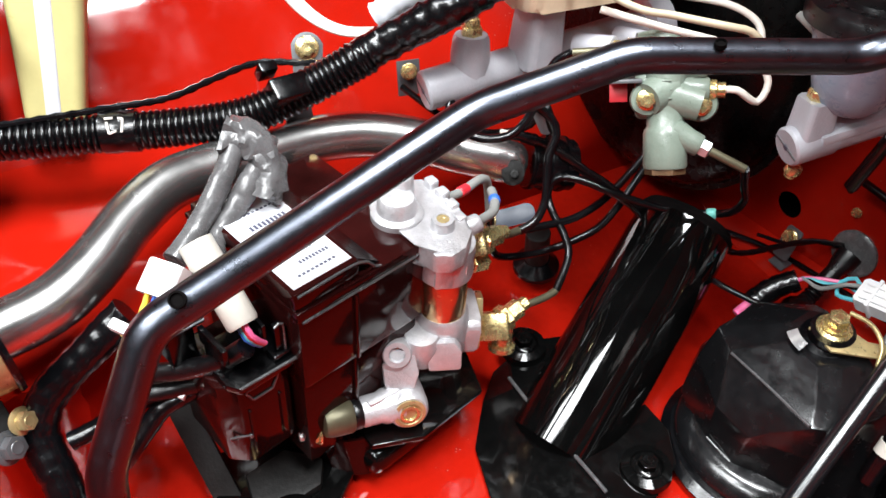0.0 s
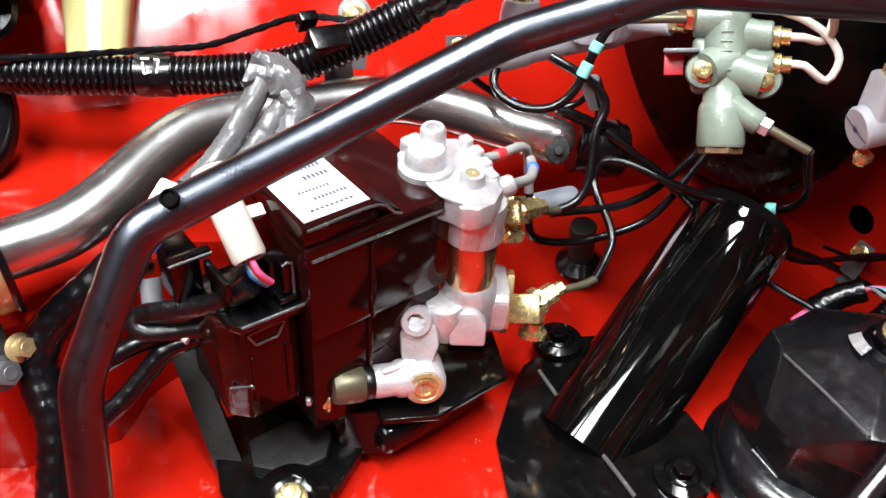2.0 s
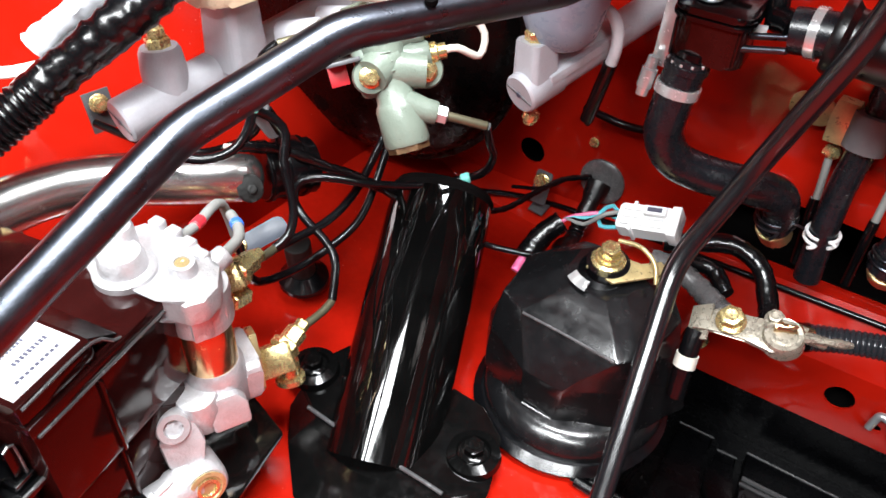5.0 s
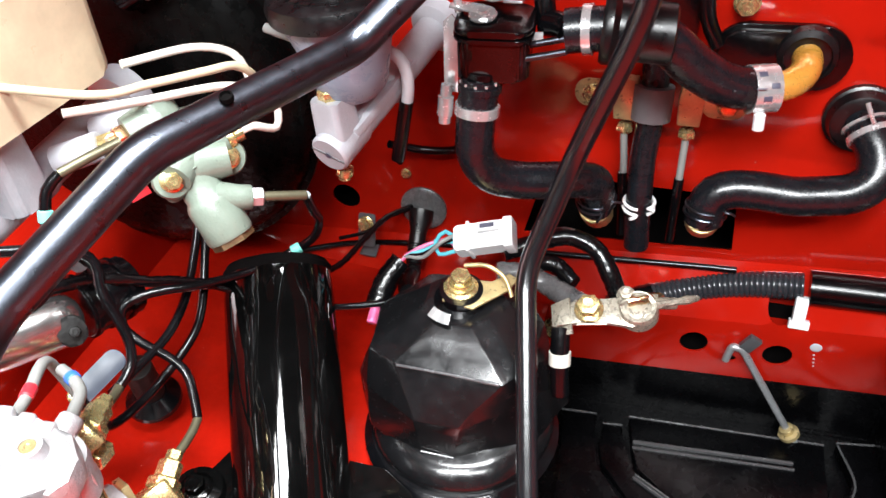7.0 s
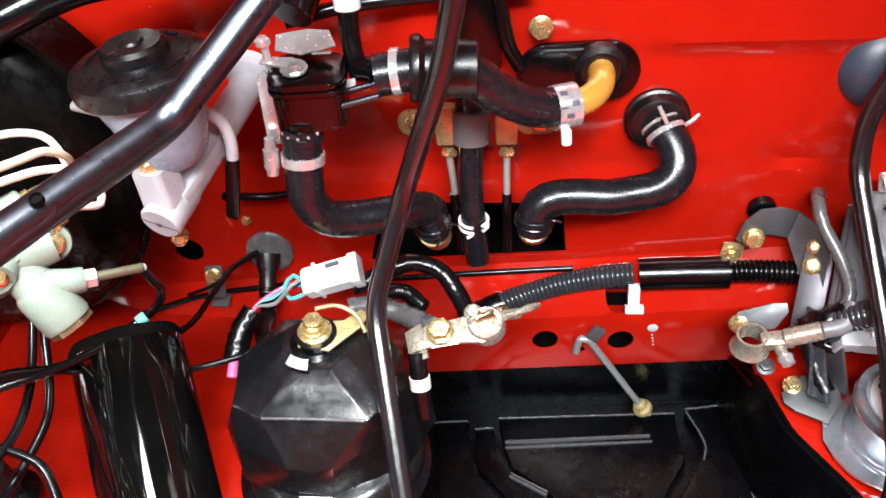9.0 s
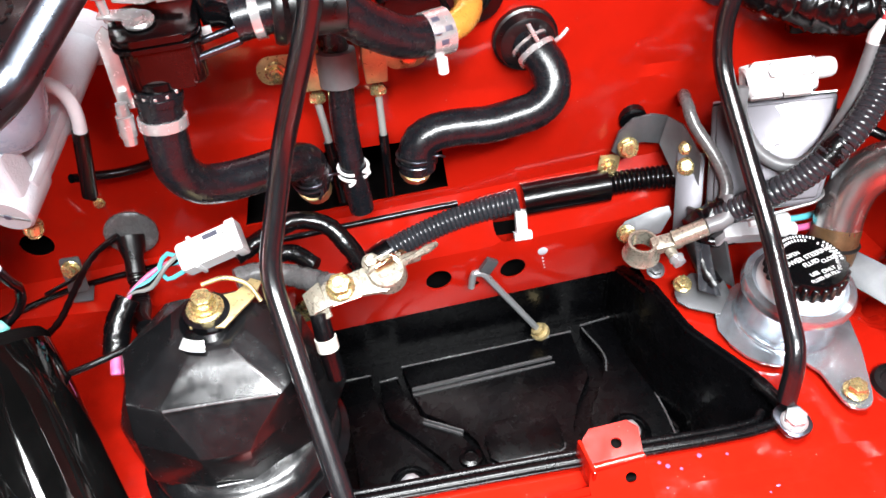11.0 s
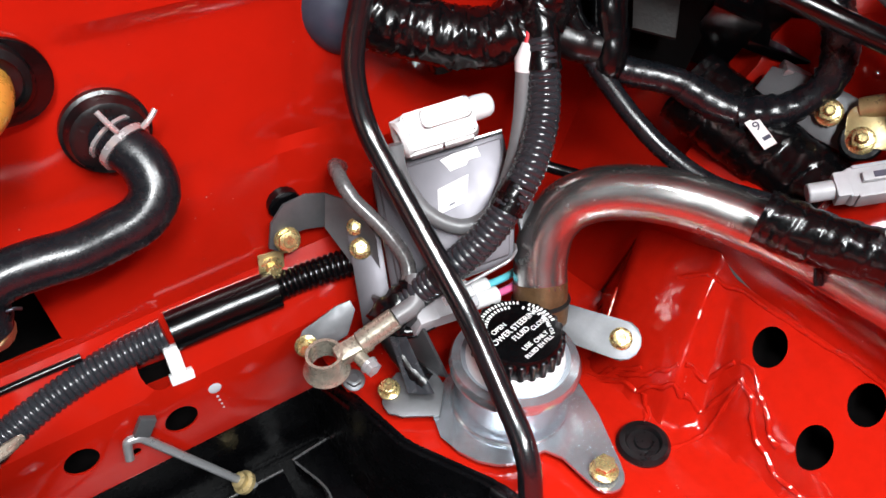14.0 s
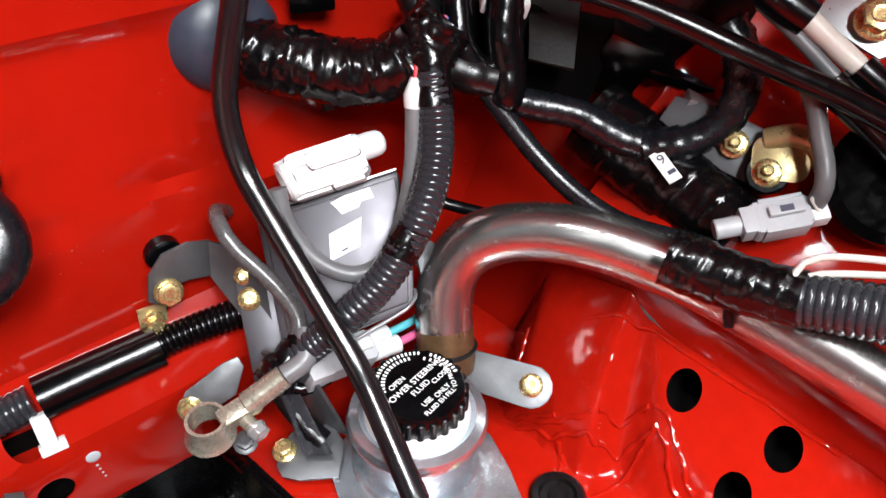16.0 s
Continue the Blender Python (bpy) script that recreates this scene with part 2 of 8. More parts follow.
HOSE = material("blue_black_hose_rubber", (0.0055, 0.0065, 0.0085), 0.27, vary=0.25, scale=70, bump=0.08, bscale=900, rvary=0.08, spec=0.5, second=(0.022, 0.022, 0.024), amount=-0.2)
RUBBER_DULL = material("dusty_black_rubber", (0.0025, 0.0025, 0.003), 0.33, vary=0.35, scale=60, bump=0.15, bscale=700, rvary=0.1, second=(0.04, 0.038, 0.038), amount=-0.12)
PLASTIC = material("black_moulded_plastic", (0.0014, 0.0014, 0.0017), 0.2, vary=0.25, scale=80, bump=0.1, bscale=1200, rvary=0.06, spec=0.4)
TRAY = material("black_tray_plastic", (0.0012, 0.0012, 0.0015), 0.27, vary=0.3, scale=45, bump=0.04, bscale=1100, rvary=0.05, spec=0.22)
BROWN_BLACK = material("dark_brown_glossy_plastic", (0.016, 0.0028, 0.0026), 0.10, coat=0.0, vary=0.2, scale=60, bump=0.02, bscale=500, rvary=0.05, spec=0.25, second=(0.05, 0.03, 0.03), amount=-0.28)
TAPE = material("black_vinyl_tape", (0.002, 0.002, 0.0024), 0.22, vary=0.3, scale=90, bump=0.08, bscale=420, rvary=0.08)
TAPE_GREY = material("grey_vinyl_sleeve", (0.085, 0.083, 0.084), 0.27, vary=0.2, scale=90, bump=0.15, bscale=420, rvary=0.1)
STEEL = material("bare_steel_tube", (0.50, 0.49, 0.48), 0.25, 0.97, vary=0.06, scale=35, bump=0.015, bscale=500, rvary=0.03, second=(0.3, 0.28, 0.26), amount=-0.4)
ZINC = material("zinc_plated_steel", (0.48, 0.49, 0.505), 0.3, 0.7, vary=0.08, scale=70, bump=0.02, bscale=600, rvary=0.04, second=(0.36, 0.32, 0.26), amount=-0.3)
GALV = material("galvanised_grey_steel", (0.105, 0.108, 0.114), 0.4, 0.5, vary=0.15, scale=60, bump=0.1, bscale=500, rvary=0.1)
ALU = material("cast_aluminium", (0.56, 0.555, 0.57), 0.36, 0.55, vary=0.16, scale=110, bump=0.6, bscale=620, rvary=0.08, second=(0.42, 0.40, 0.40), amount=-0.12)
GREY_CAST = material("light_grey_painted_casting", (0.38, 0.38, 0.41), 0.40, 0.05, vary=0.08, scale=70, bump=0.35, bscale=700, rvary=0.08)
ALU_SHEET = material("brushed_aluminium_case", (0.115, 0.11, 0.122), 0.42, 0.8, vary=0.06, scale=30, bump=0.03, bscale=900, rvary=0.06)
BRASS = material("yellow_passivated_brass", (0.66, 0.53, 0.25), 0.26, 0.85, vary=0.25, scale=140, bump=0.08, bscale=700, rvary=0.1, second=(0.46, 0.34, 0.16), amount=-0.12)
GOLD = material("gold_zinc_bracket", (0.50, 0.39, 0.19), 0.34, 0.6, vary=0.25, scale=90, bump=0.08, bscale=700, second=(0.60, 0.52, 0.36), amount=-0.05)
COPPER = material("copper_band", (0.60, 0.40, 0.22), 0.20, 0.95, vary=0.12, scale=70, rvary=0.1, second=(0.45, 0.30, 0.16), amount=-0.3)
GREEN = material("sage_green_paint", (0.150, 0.185, 0.150), 0.36, coat=0.3, vary=0.08, scale=90, bump=0.35, bscale=650, second=(0.20, 0.24, 0.20), amount=-0.1)
WHITE = material("white_nylon_plastic", (0.7, 0.7, 0.7), 0.42, vary=0.05, scale=80, bump=0.05, bscale=800)
IVORY = material("ivory_plastic", (0.5, 0.475, 0.42), 0.40, vary=0.06, scale=80)
CREAM = material("cream_translucent_plastic", (0.5, 0.45, 0.2), 0.38, vary=0.07, scale=40)
AMBER = material("amber_translucent_tank", (0.6, 0.48, 0.33), 0.35, vary=0.15, scale=35)
TANK = material("pale_translucent_tank", (0.22, 0.265, 0.33), 0.30, vary=0.1, scale=45)
ORANGE = material("orange_plated_pipe", (0.62, 0.30, 0.05), 0.30, 0.35, coat=0.4, vary=0.15, scale=90)
RUST = material("rust_stained_weld", (0.13, 0.07, 0.032), 0.45, 0.5, vary=0.3, scale=140, bump=0.3, bscale=600, second=(0.16, 0.1, 0.06), amount=0.05)
GREY_SLEEVE = material("grey_rubber_sleeve", (0.13, 0.13, 0.135), 0.4, vary=0.12, scale=70, bump=0.12, bscale=700)
GREY_CONN = material("grey_connector_plastic", (0.42, 0.42, 0.44), 0.42, vary=0.08, scale=80)
CONDUIT = material("dark_grey_conduit", (0.02, 0.022, 0.026), 0.22, vary=0.15, scale=80)
WIRE_RED = material("red_wire", (0.55, 0.02, 0.03), 0.4)
WIRE_PINK = material("pink_wire", (0.72, 0.12, 0.28), 0.4)
WIRE_BLUE = material("blue_wire", (0.03, 0.12, 0.45), 0.4)
WIRE_CYAN = material("cyan_wire", (0.10, 0.45, 0.52), 0.4)
WIRE_YELLOW = material("yellow_wire", (0.70, 0.50, 0.04), 0.4)
WIRE_WHITE = material("off_white_wire", (0.66, 0.62, 0.55), 0.42)
LINE_CREAM = material("cream_coated_line", (0.44, 0.38, 0.26), 0.35, vary=0.08)
TEAL = material("teal_marker_tape", (0.16, 0.55, 0.48), 0.5)
VIOLET = material("violet_marker_tape", (0.25, 0.10, 0.55), 0.5)
OLIVE = material("olive_plated_line", (0.13, 0.12, 0.075), 0.4, 0.6, vary=0.2)
GREY_LINE = material("grey_coated_line", (0.20, 0.20, 0.19), 0.42)
LABEL = material("silver_paper_label", (0.52, 0.53, 0.56), 0.45, vary=0.06, scale=90)
PAPER = material("white_paper_label", (0.78, 0.78, 0.77), 0.5, vary=0.04)
# dark print, and the shade inside small slots and mouths as colour
DARK_MARK = material("dark_print_and_hollows", (0.06, 0.06, 0.09), 0.5)
# near-black that puts the shade of recesses and corners into the colour
DARK = material("recess_shade_black", (0.003, 0.0025, 0.0025), 0.8, vary=0.3, scale=60, spec=0.03)
WALL = material("dark_workshop_wall", (0.022, 0.022, 0.022), 0.8, vary=0.1, scale=2)
CONCRETE = material("grey_workshop_floor", (0.05, 0.05, 0.05), 0.7, vary=0.2, scale=3)
CHROME = material("bright_tinned_metal", (0.66, 0.66, 0.66), 0.2, 0.7, vary=0.15, scale=120, bump=0.05, bscale=500)
PRIMER = material("magenta_paint_specks", (0.42, 0.05, 0.12), 0.5)
BLUE_BLACK = material("blue_black_rubber", (0.028, 0.036, 0.055), 0.42, vary=0.2, scale=60)
OLD_STEEL = material("worn_dark_steel", (0.011, 0.0105, 0.010), 0.5, 0.2, vary=0.3, scale=90, bump=0.4, bscale=400, second=(0.055, 0.046, 0.040), amount=-0.05, spec=0.25)
BOOSTER = material("black_pressed_steel", (0.0016, 0.0016, 0.0016), 0.28, vary=0.2, scale=60, bump=0.05, bscale=400, spec=0.12)
TIN = material("tarnished_tin", (0.34, 0.31, 0.25), 0.30, 0.6, vary=0.2, scale=140, bump=0.35, bscale=500, second=(0.32, 0.22, 0.13), amount=-0.14)
GALV_DARK = material("dark_zinc_plate", (0.10, 0.102, 0.108), 0.40, 0.5, vary=0.15, scale=60, bump=0.1, bscale=500)
# lighter grey for thin edge lines: the highlight on black edges, as colour
EDGE_GLINT = material("edge_highlight_grey", (0.055, 0.055, 0.057), 0.22, vary=0.1, scale=60, spec=1.0)
CAN = material("galvanised_can", (0.56, 0.61, 0.66), 0.21, 0.88, vary=0.08, scale=110, bump=0.04, bscale=420, rvary=0.05, second=(0.30, 0.32, 0.34), amount=-0.25)
BOOT = material("black_shiny_moulded_rubber", (0.0045, 0.0045, 0.005), 0.23, vary=0.3, scale=60, bump=0.05, bscale=500, rvary=0.07, second=(0.03, 0.029, 0.029), amount=-0.3, spec=0.55)
BLACK_ROD = material("black_painted_rod", (0.004, 0.0045, 0.0055), 0.22, vary=0.2, scale=40, rvary=0.04, bump=0.03, bscale=500, spec=0.9)

COVER = material("dusty_black_enamel", (0.0016, 0.0016, 0.0016), 0.10, vary=0.3, scale=60, rvary=0.03, bump=0.02, bscale=220, spec=0.45, bulk=0.05)


def streaked(nt):
    """Rubbed dust streaks down the tube: they break its gloss and lighten it a little."""
    pb = nt.nodes["Principled BSDF"]
    tc, turn, mp = nt.nodes.new("ShaderNodeTexCoord"), nt.nodes.new("ShaderNodeMapping"), nt.nodes.new("ShaderNodeMapping")
    down = Vector((-0.055, 0.1295, 0.099)).normalized()
    side = down.cross(Vector((0, 0, 1))).normalized()
    turn.inputs["Rotation"].default_value = Matrix((side, down, side.cross(down))).to_euler()
    mp.inputs["Scale"].default_value = (330, 26, 330)
    nt.links.new(tc.outputs["Object"], turn.inputs["Vector"])
    nt.links.new(turn.outputs["Vector"], mp.inputs["Vector"])
    streak, cloud = nt.nodes.new("ShaderNodeTexNoise"), nt.nodes.new("ShaderNodeTexNoise")
    streak.inputs["Scale"].default_value, streak.inputs["Detail"].default_value = 1.0, 4.0
    cloud.inputs["Scale"].default_value, cloud.inputs["Detail"].default_value = 24.0, 5.0
    nt.links.new(mp.outputs["Vector"], streak.inputs["Vector"])
    nt.links.new(tc.outputs["Object"], cloud.inputs["Vector"])
    both = nt.nodes.new("ShaderNodeMath")
    both.operation = "MULTIPLY"
    nt.links.new(streak.outputs["Fac"], both.inputs[0])
    nt.links.new(cloud.outputs["Fac"], both.inputs[1])
    for lo, hi, a, b, sock in ((0.26, 0.40, 0.045, 0.11, "Roughness"),):
        r = nt.nodes.new("ShaderNodeMapRange")
        for key, val in (("From Min", lo), ("From Max", hi), ("To Min", a), ("To Max", b)):
            r.inputs[key].default_value = val
        nt.links.new(both.outputs["Value"], r.inputs["Value"])
        nt.links.new(r.outputs["Result"], pb.inputs[sock])
    f = nt.nodes.new("ShaderNodeMapRange")
    for key, val in (("From Min", 0.36), ("From Max", 0.46), ("To Min", 0.0), ("To Max", 0.35)):
        f.inputs[key].default_value = val
    nt.links.new(both.outputs["Value"], f.inputs["Value"])
    x = nt.nodes.new("ShaderNodeMix")
    x.data_type = "RGBA"
    x.inputs["B"].default_value = (0.07, 0.065, 0.062, 1)
    nt.links.new(f.outputs["Result"], x.inputs["Factor"])
    nt.links.new(pb.inputs["Base Color"].links[0].from_socket, x.inputs["A"])
    nt.links.new(x.outputs["Result"], pb.inputs["Base Color"])


streaked(COVER.node_tree)
RED_FLOOR = material("red_paint_over_sealer", (0.32, 0.0072, 0.0026), 0.5, coat=1.0, vary=0.07, scale=150, bump=0.06, bscale=230, bulk=0.24, coat_rough=0.03, spec=0.0)


def smudged(nt):
    """Smudges in the lacquer's gloss and fine dust on the red paint."""
    pb = nt.nodes["Principled BSDF"]
    tc = nt.nodes.new("ShaderNodeTexCoord")
    smudge = nt.nodes.new("ShaderNodeTexNoise")
    smudge.inputs["Scale"].default_value, smudge.inputs["Detail"].default_value = 28.0, 6.0
    nt.links.new(tc.outputs["Object"], smudge.inputs["Vector"])
    gloss = nt.nodes.new("ShaderNodeMapRange")
    gloss.inputs["From Min"].default_value, gloss.inputs["From Max"].default_value = 0.42, 0.68
    gloss.inputs["To Min"].default_value, gloss.inputs["To Max"].default_value = 0.055, 0.20
    nt.links.new(smudge.outputs["Fac"], gloss.inputs["Value"])
    nt.links.new(gloss.outputs["Result"], pb.inputs["Coat Roughness"])
    dust = nt.nodes.new("ShaderNodeTexVoronoi")
    dust.inputs["Scale"].default_value = 210.0
    nt.links.new(tc.outputs["Object"], dust.inputs["Vector"])
    fleck = nt.nodes.new("ShaderNodeMapRange")
    fleck.inputs["From Min"].default_value, fleck.inputs["From Max"].default_value = 0.10, 0.06
    fleck.inputs["To Min"].default_value, fleck.inputs["To Max"].default_value = 0.0, 0.55
    nt.links.new(dust.outputs["Distance"], fleck.inputs["Value"])
    patch = nt.nodes.new("ShaderNodeMath")
    patch.operation = "MULTIPLY"
    area = nt.nodes.new("ShaderNodeMapRange")
    area.inputs["From Min"].default_value, area.inputs["From Max"].default_value = 0.56, 0.66
    nt.links.new(smudge.outputs["Fac"], area.inputs["Value"])
    nt.links.new(fleck.outputs["Result"], patch.inputs[0])
    nt.links.new(area.outputs["Result"], patch.inputs[1])
    dusty = nt.nodes.new("ShaderNodeMix")
    dusty.data_type = "RGBA"
    dusty.inputs["B"].default_value = (0.42, 0.20, 0.17, 1)
    nt.links.new(patch.outputs["Value"], dusty.inputs["Factor"])
    nt.links.new(pb.inputs["Base Color"].links[0].from_socket, dusty.inputs["A"])
    nt.links.new(dusty.outputs["Result"], pb.inputs["Base Color"])


smudged(RED.node_tree)
smudged(RED_FLOOR.node_tree)


# ---- workshop shell ----
def slab(name, lo, hi, mat, label, category):
    lo, hi = Vector(lo), Vector(hi)
    return solo(name, box(hi - lo, Matrix.Translation((lo + hi) / 2), 0), mat, label, category, kind="structure")


slab("floor", (-2.1, -2.2, -0.55), (2.0, 1.7, -0.45), CONCRETE, "plain grey concrete workshop floor under the car", "floor")
slab("ceiling", (-2.1, -2.2, 2.7), (2.0, 1.7, 2.8), WALL, "plain dark workshop ceiling", "ceiling")
slab("wall_north", (-2.1, 1.6, -0.45), (2.0, 1.7, 2.7), WALL, "plain dark workshop wall", "wall")
slab("wall_south", (-2.1, -2.2, -0.45), (2.0, -2.1, 2.7), WALL, "plain dark workshop wall", "wall")
slab("wall_east", (1.9, -2.1, -0.45), (2.0, 1.6, 2.7), WALL, "plain dark workshop wall", "wall")
slab("wall_west", (-2.1, -2.1, -0.45), (-2.0, 1.6, 2.7), WALL, "plain dark workshop wall", "wall")


# ---- red car body ----
def firewall_y(x, z):
    y = 0.557 + 0.05 * max(0, z - 0.37) + 0.003 * step01(z, 0.36, 0.378)
    y += 0.004 * math.exp(-((x - 0.02) / 0.10) ** 2 - ((z - 0.40) / 0.03) ** 2)
    y += 0.0022 * step01(0.382 - 0.12 * max(0, x - 0.12) - z, 0, 0.007)
    y -= 0.005 * step01(z, 0.452, 0.464) * step01(x, 0.10, 0.14)
    y += 0.0030 * math.exp(-((x - 0.222) / 0.020) ** 2 - ((z - 0.380) / 0.005) ** 2)
    return y


def ledge_dz(x):
    return 0.085 * (x - 0.12)


SLOT = [(-0.062, 0.293), (0.080, 0.302), (0.076, 0.346), (-0.048, 0.346)]
fw = sheet([(-0.50, 0.20), (0.50, 0.20), (0.50, 0.75), (-0.50, 0.75)], [SLOT, ring_outline(-0.1985, 0.3025, 0.011, 0.0105, 20)], lambda x, z: Vector((x, firewall_y(x, z), z)), 0.007)
firewall = solo("wall_1", plate(fw), RED, "glossy red painted steel firewall with a crease and slot", "firewall", kind="structure", angle=24)

# the beads high on the firewall are added to imitate reflected cable lines
for line in (((0.065, 0.3895), (0.103, 0.3905), (0.132, 0.3860), (0.160, 0.3700), (0.205, 0.3600), (0.25, 0.3595), (0.30, 0.356)), ((0.112, 0.469), (0.119, 0.450), (0.133, 0.440), (0.151, 0.436), (0.172, 0.440)), ((0.126, 0.465), (0.157, 0.4655), (0.189, 0.462), (0.199, 0.469), (0.165, 0.476), (0.133, 0.472)), ((0.150, 0.458), (0.190, 0.455), (0.230, 0.458)), ((0.080, 0.327), (0.102, 0.322), (0.125, 0.317))):
    bm = crumpled([(x, firewall_y(x, z) + 0.0006, z) for x, z in line], 0.0012, 0.3, 8, seed=line[0][0] * 50)
    solo("red_bead", bm, RED, "glossy red painted bead for sealer seams and reflected lines", "seam sealer", kind="structure")

# black lining behind the slot and the pedal opening, shade put into its colour
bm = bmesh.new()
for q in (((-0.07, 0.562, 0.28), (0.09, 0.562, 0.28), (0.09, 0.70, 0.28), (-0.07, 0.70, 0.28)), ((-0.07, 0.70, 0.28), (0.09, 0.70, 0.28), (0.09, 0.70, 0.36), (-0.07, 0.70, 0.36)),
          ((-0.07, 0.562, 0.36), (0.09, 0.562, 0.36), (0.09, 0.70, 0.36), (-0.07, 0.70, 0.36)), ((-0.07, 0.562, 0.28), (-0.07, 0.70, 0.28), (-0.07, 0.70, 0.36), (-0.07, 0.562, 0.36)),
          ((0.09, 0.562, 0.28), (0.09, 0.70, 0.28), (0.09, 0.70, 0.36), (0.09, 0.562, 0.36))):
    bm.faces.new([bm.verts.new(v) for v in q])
solo("slot_well", plate(bm), DARK, "black-lined well giving the firewall slot for the hoses its shade", "recess", kind="structure", angle=24)


# the cross ledge: a folded beam along the foot of the firewall
def ledge_place(x, s):
    """s runs from the firewall down the sloping top, round the fold and down the front."""
    rows = [(0.0, 0.5585, 0.297), (0.026, 0.536, 0.268), (0.031, 0.5325, 0.263), (0.036, 0.532, 0.257), (0.080, 0.531, 0.214), (0.090, 0.540, 0.212)]
    for (s0, y0, z0), (s1, y1, z1) in zip(rows, rows[1:]):
        if s <= s1:
            k = (s - s0) / (s1 - s0)
            return Vector((x, mix(y0, y1, k), mix(z0, z1, k) + ledge_dz(x)))
    return Vector((x, rows[-1][1], rows[-1][2] + ledge_dz(x)))


bm = sheet([(-0.34, 0), (0.30, 0), (0.30, 0.09), (-0.34, 0.09)], [ring_outline(0.066, 0.050, 0.0095, 0.0095), ring_outline(0.121, 0.054, 0.0095, 0.0095), ring_outline(0.118, 0.019, 0.0095, 0.010), ring_outline(-0.192, 0.052, 0.0095), ring_outline(0.093, 0.062, 0.0028, n=12)], ledge_place, 0.0085)
solo("ledge", plate(bm), RED, "folded red steel cross ledge with round holes under the firewall", "body panel", kind="structure", angle=24)


def floor_z(x, y):
    z = 0.250
    z += 0.20 * max(0, -0.24 - x)
    z -= 0.010 * step01(x, 0.27, 0.33)
    z -= 0.007 * step01(0.330 + 0.10 * (x - 0.152) - y, 0, 0.007) * step01(x, 0.10, 0.14) * step01(0.33 - x, 0, 0.06)
    return z


TRAY_RIM = [(-0.037, 0.359), (0.226, 0.359), (0.2505, 0.369), (0.2415, 0.398), (0.2165, 0.442), (0.2075, 0.481), (0.2045, 0.545), (-0.037, 0.545)]
bm = sheet([(-0.34, -0.20), (0.306, -0.20), (0.306, 0.56), (-0.34, 0.56)], [TRAY_RIM], lambda x, y: Vector((x, y, floor_z(x, y))), 0.0075)
solo("panel_floor", plate(bm), RED_FLOOR, "glossy red painted bay floor with an opening for the battery tray", "body panel", kind="structure", angle=24)


def left_x(y, z):
    x = -0.330 - 0.85 * max(0, z - 0.31) - 0.45 * max(0, z - 0.45)
    w = step01(0.23 - y, 0, 0.07) * step01(0.372 - z, 0, 0.028)
    x += (-0.268 + 0.036 * step01(0.10 - y, 0, 0.05) - x) * w + 0.0035 * math.sin(y * 150) * w
    x += 0.006 * math.exp(-((y - 0.19) / 0.02) ** 2) * step01(z, 0.44, 0.48)
    return x


bm = sheet([(-0.20, 0.22), (0.57, 0.22), (0.57, 0.75), (-0.20, 0.75)], [], lambda y, z: Vector((left_x(y, z), y, z)), 0.010)
solo("panel_left", plate(bm), RED, "glossy red painted inner wing panel", "body panel", kind="structure", angle=24)


# right wing: floor, raised block, valley and pierced slope pressed out of one sheet
def soft(d, e=0.004):
    return 0.5 * (d + math.sqrt(d * d + e * e))


def right_z(x, y):
    return 0.290 + 0.85 * (x - 0.40) + 0.38 * (y - 0.345)


def edge_x(y):
    return 0.404 + 0.245 * (0.392 - y) if y < 0.392 else 0.404 - 0.15 * (y - 0.392)


def wing_z(x, y):
    slope = right_z(x, y) - 1.9 * soft(0.379 + 0.6 * max(0.0, y - 0.364) - x, 0.003) - 2.2 * soft(y - 0.412, 0.004)
    side = 0.48 * (x - 0.3775) - 0.877 * (y - 0.402)
    block = 0.269 + 1.30 * (x - 0.358) - 0.05 * (y - 0.394)
    block -= 3.2 * soft(-0.475 * (x - 0.351) + 0.88 * (y - 0.444), 0.0025)
    block -= 2.6 * soft(-0.963 * (x - 0.352) - 0.27 * (y - 0.410), 0.002) + 2.6 * soft(side, 0.0016)
    valley = 0.245 + 1.10 * (x - 0.381) + 1.15 * (y - 0.366) - 3.0 * soft(-side, 0.002)
    slope = valley + soft(slope - valley, 0.003)
    low = floor_z(x, y)
    top = block + soft(slope - block, 0.004)
    return low + soft(top - low, 0.003 * step01(x, 0.306, 0.318) + 1e-4)


bm = sheet([(0.306, -0.20), (edge_x(-0.20), -0.20), (edge_x(0.392), 0.392), (edge_x(0.56), 0.56), (0.306, 0.56)], [ring_outline(0.3956, 0.368, 0.0080, 0.0086, 24), ring_outline(0.4110, 0.319, 0.0080, 0.0086, 24), ring_outline(0.3860, 0.3225, 0.0080, 0.0086, 24)], lambda x, y: Vector((x, y, wing_z(x, y))), 0.0034)
solo("panel_right", plate(bm), RED_FLOOR, "sloping red inner wing panel with a raised block and round holes", "body panel", kind="structure", angle=40)
bm = sheet([(-0.20, 0), (0.57, 0), (0.57, 0.4), (-0.20, 0.4)], [], lambda y, s: Vector((edge_x(y) + 0.12 * s + mix(1.25, 0.30, step01(y, 0.43, 0.50)) * soft(s - 0.022, 0.012), y, wing_z(edge_x(y), y) - 0.001 + s)), 0.016)
solo("panel_right_upper", plate(bm), RED, "steep red upper inner wing panel", "body panel", kind="structure", angle=40)
random.seed(7)
# painted seam sealer on the wing
for line in (((0.338, 0.441), (0.346, 0.429), (0.352, 0.414), (0.357, 0.403), (0.363, 0.396)), ((0.336, 0.438), (0.3446, 0.4242), (0.350, 0.409), (0.355, 0.397), (0.360, 0.387)),
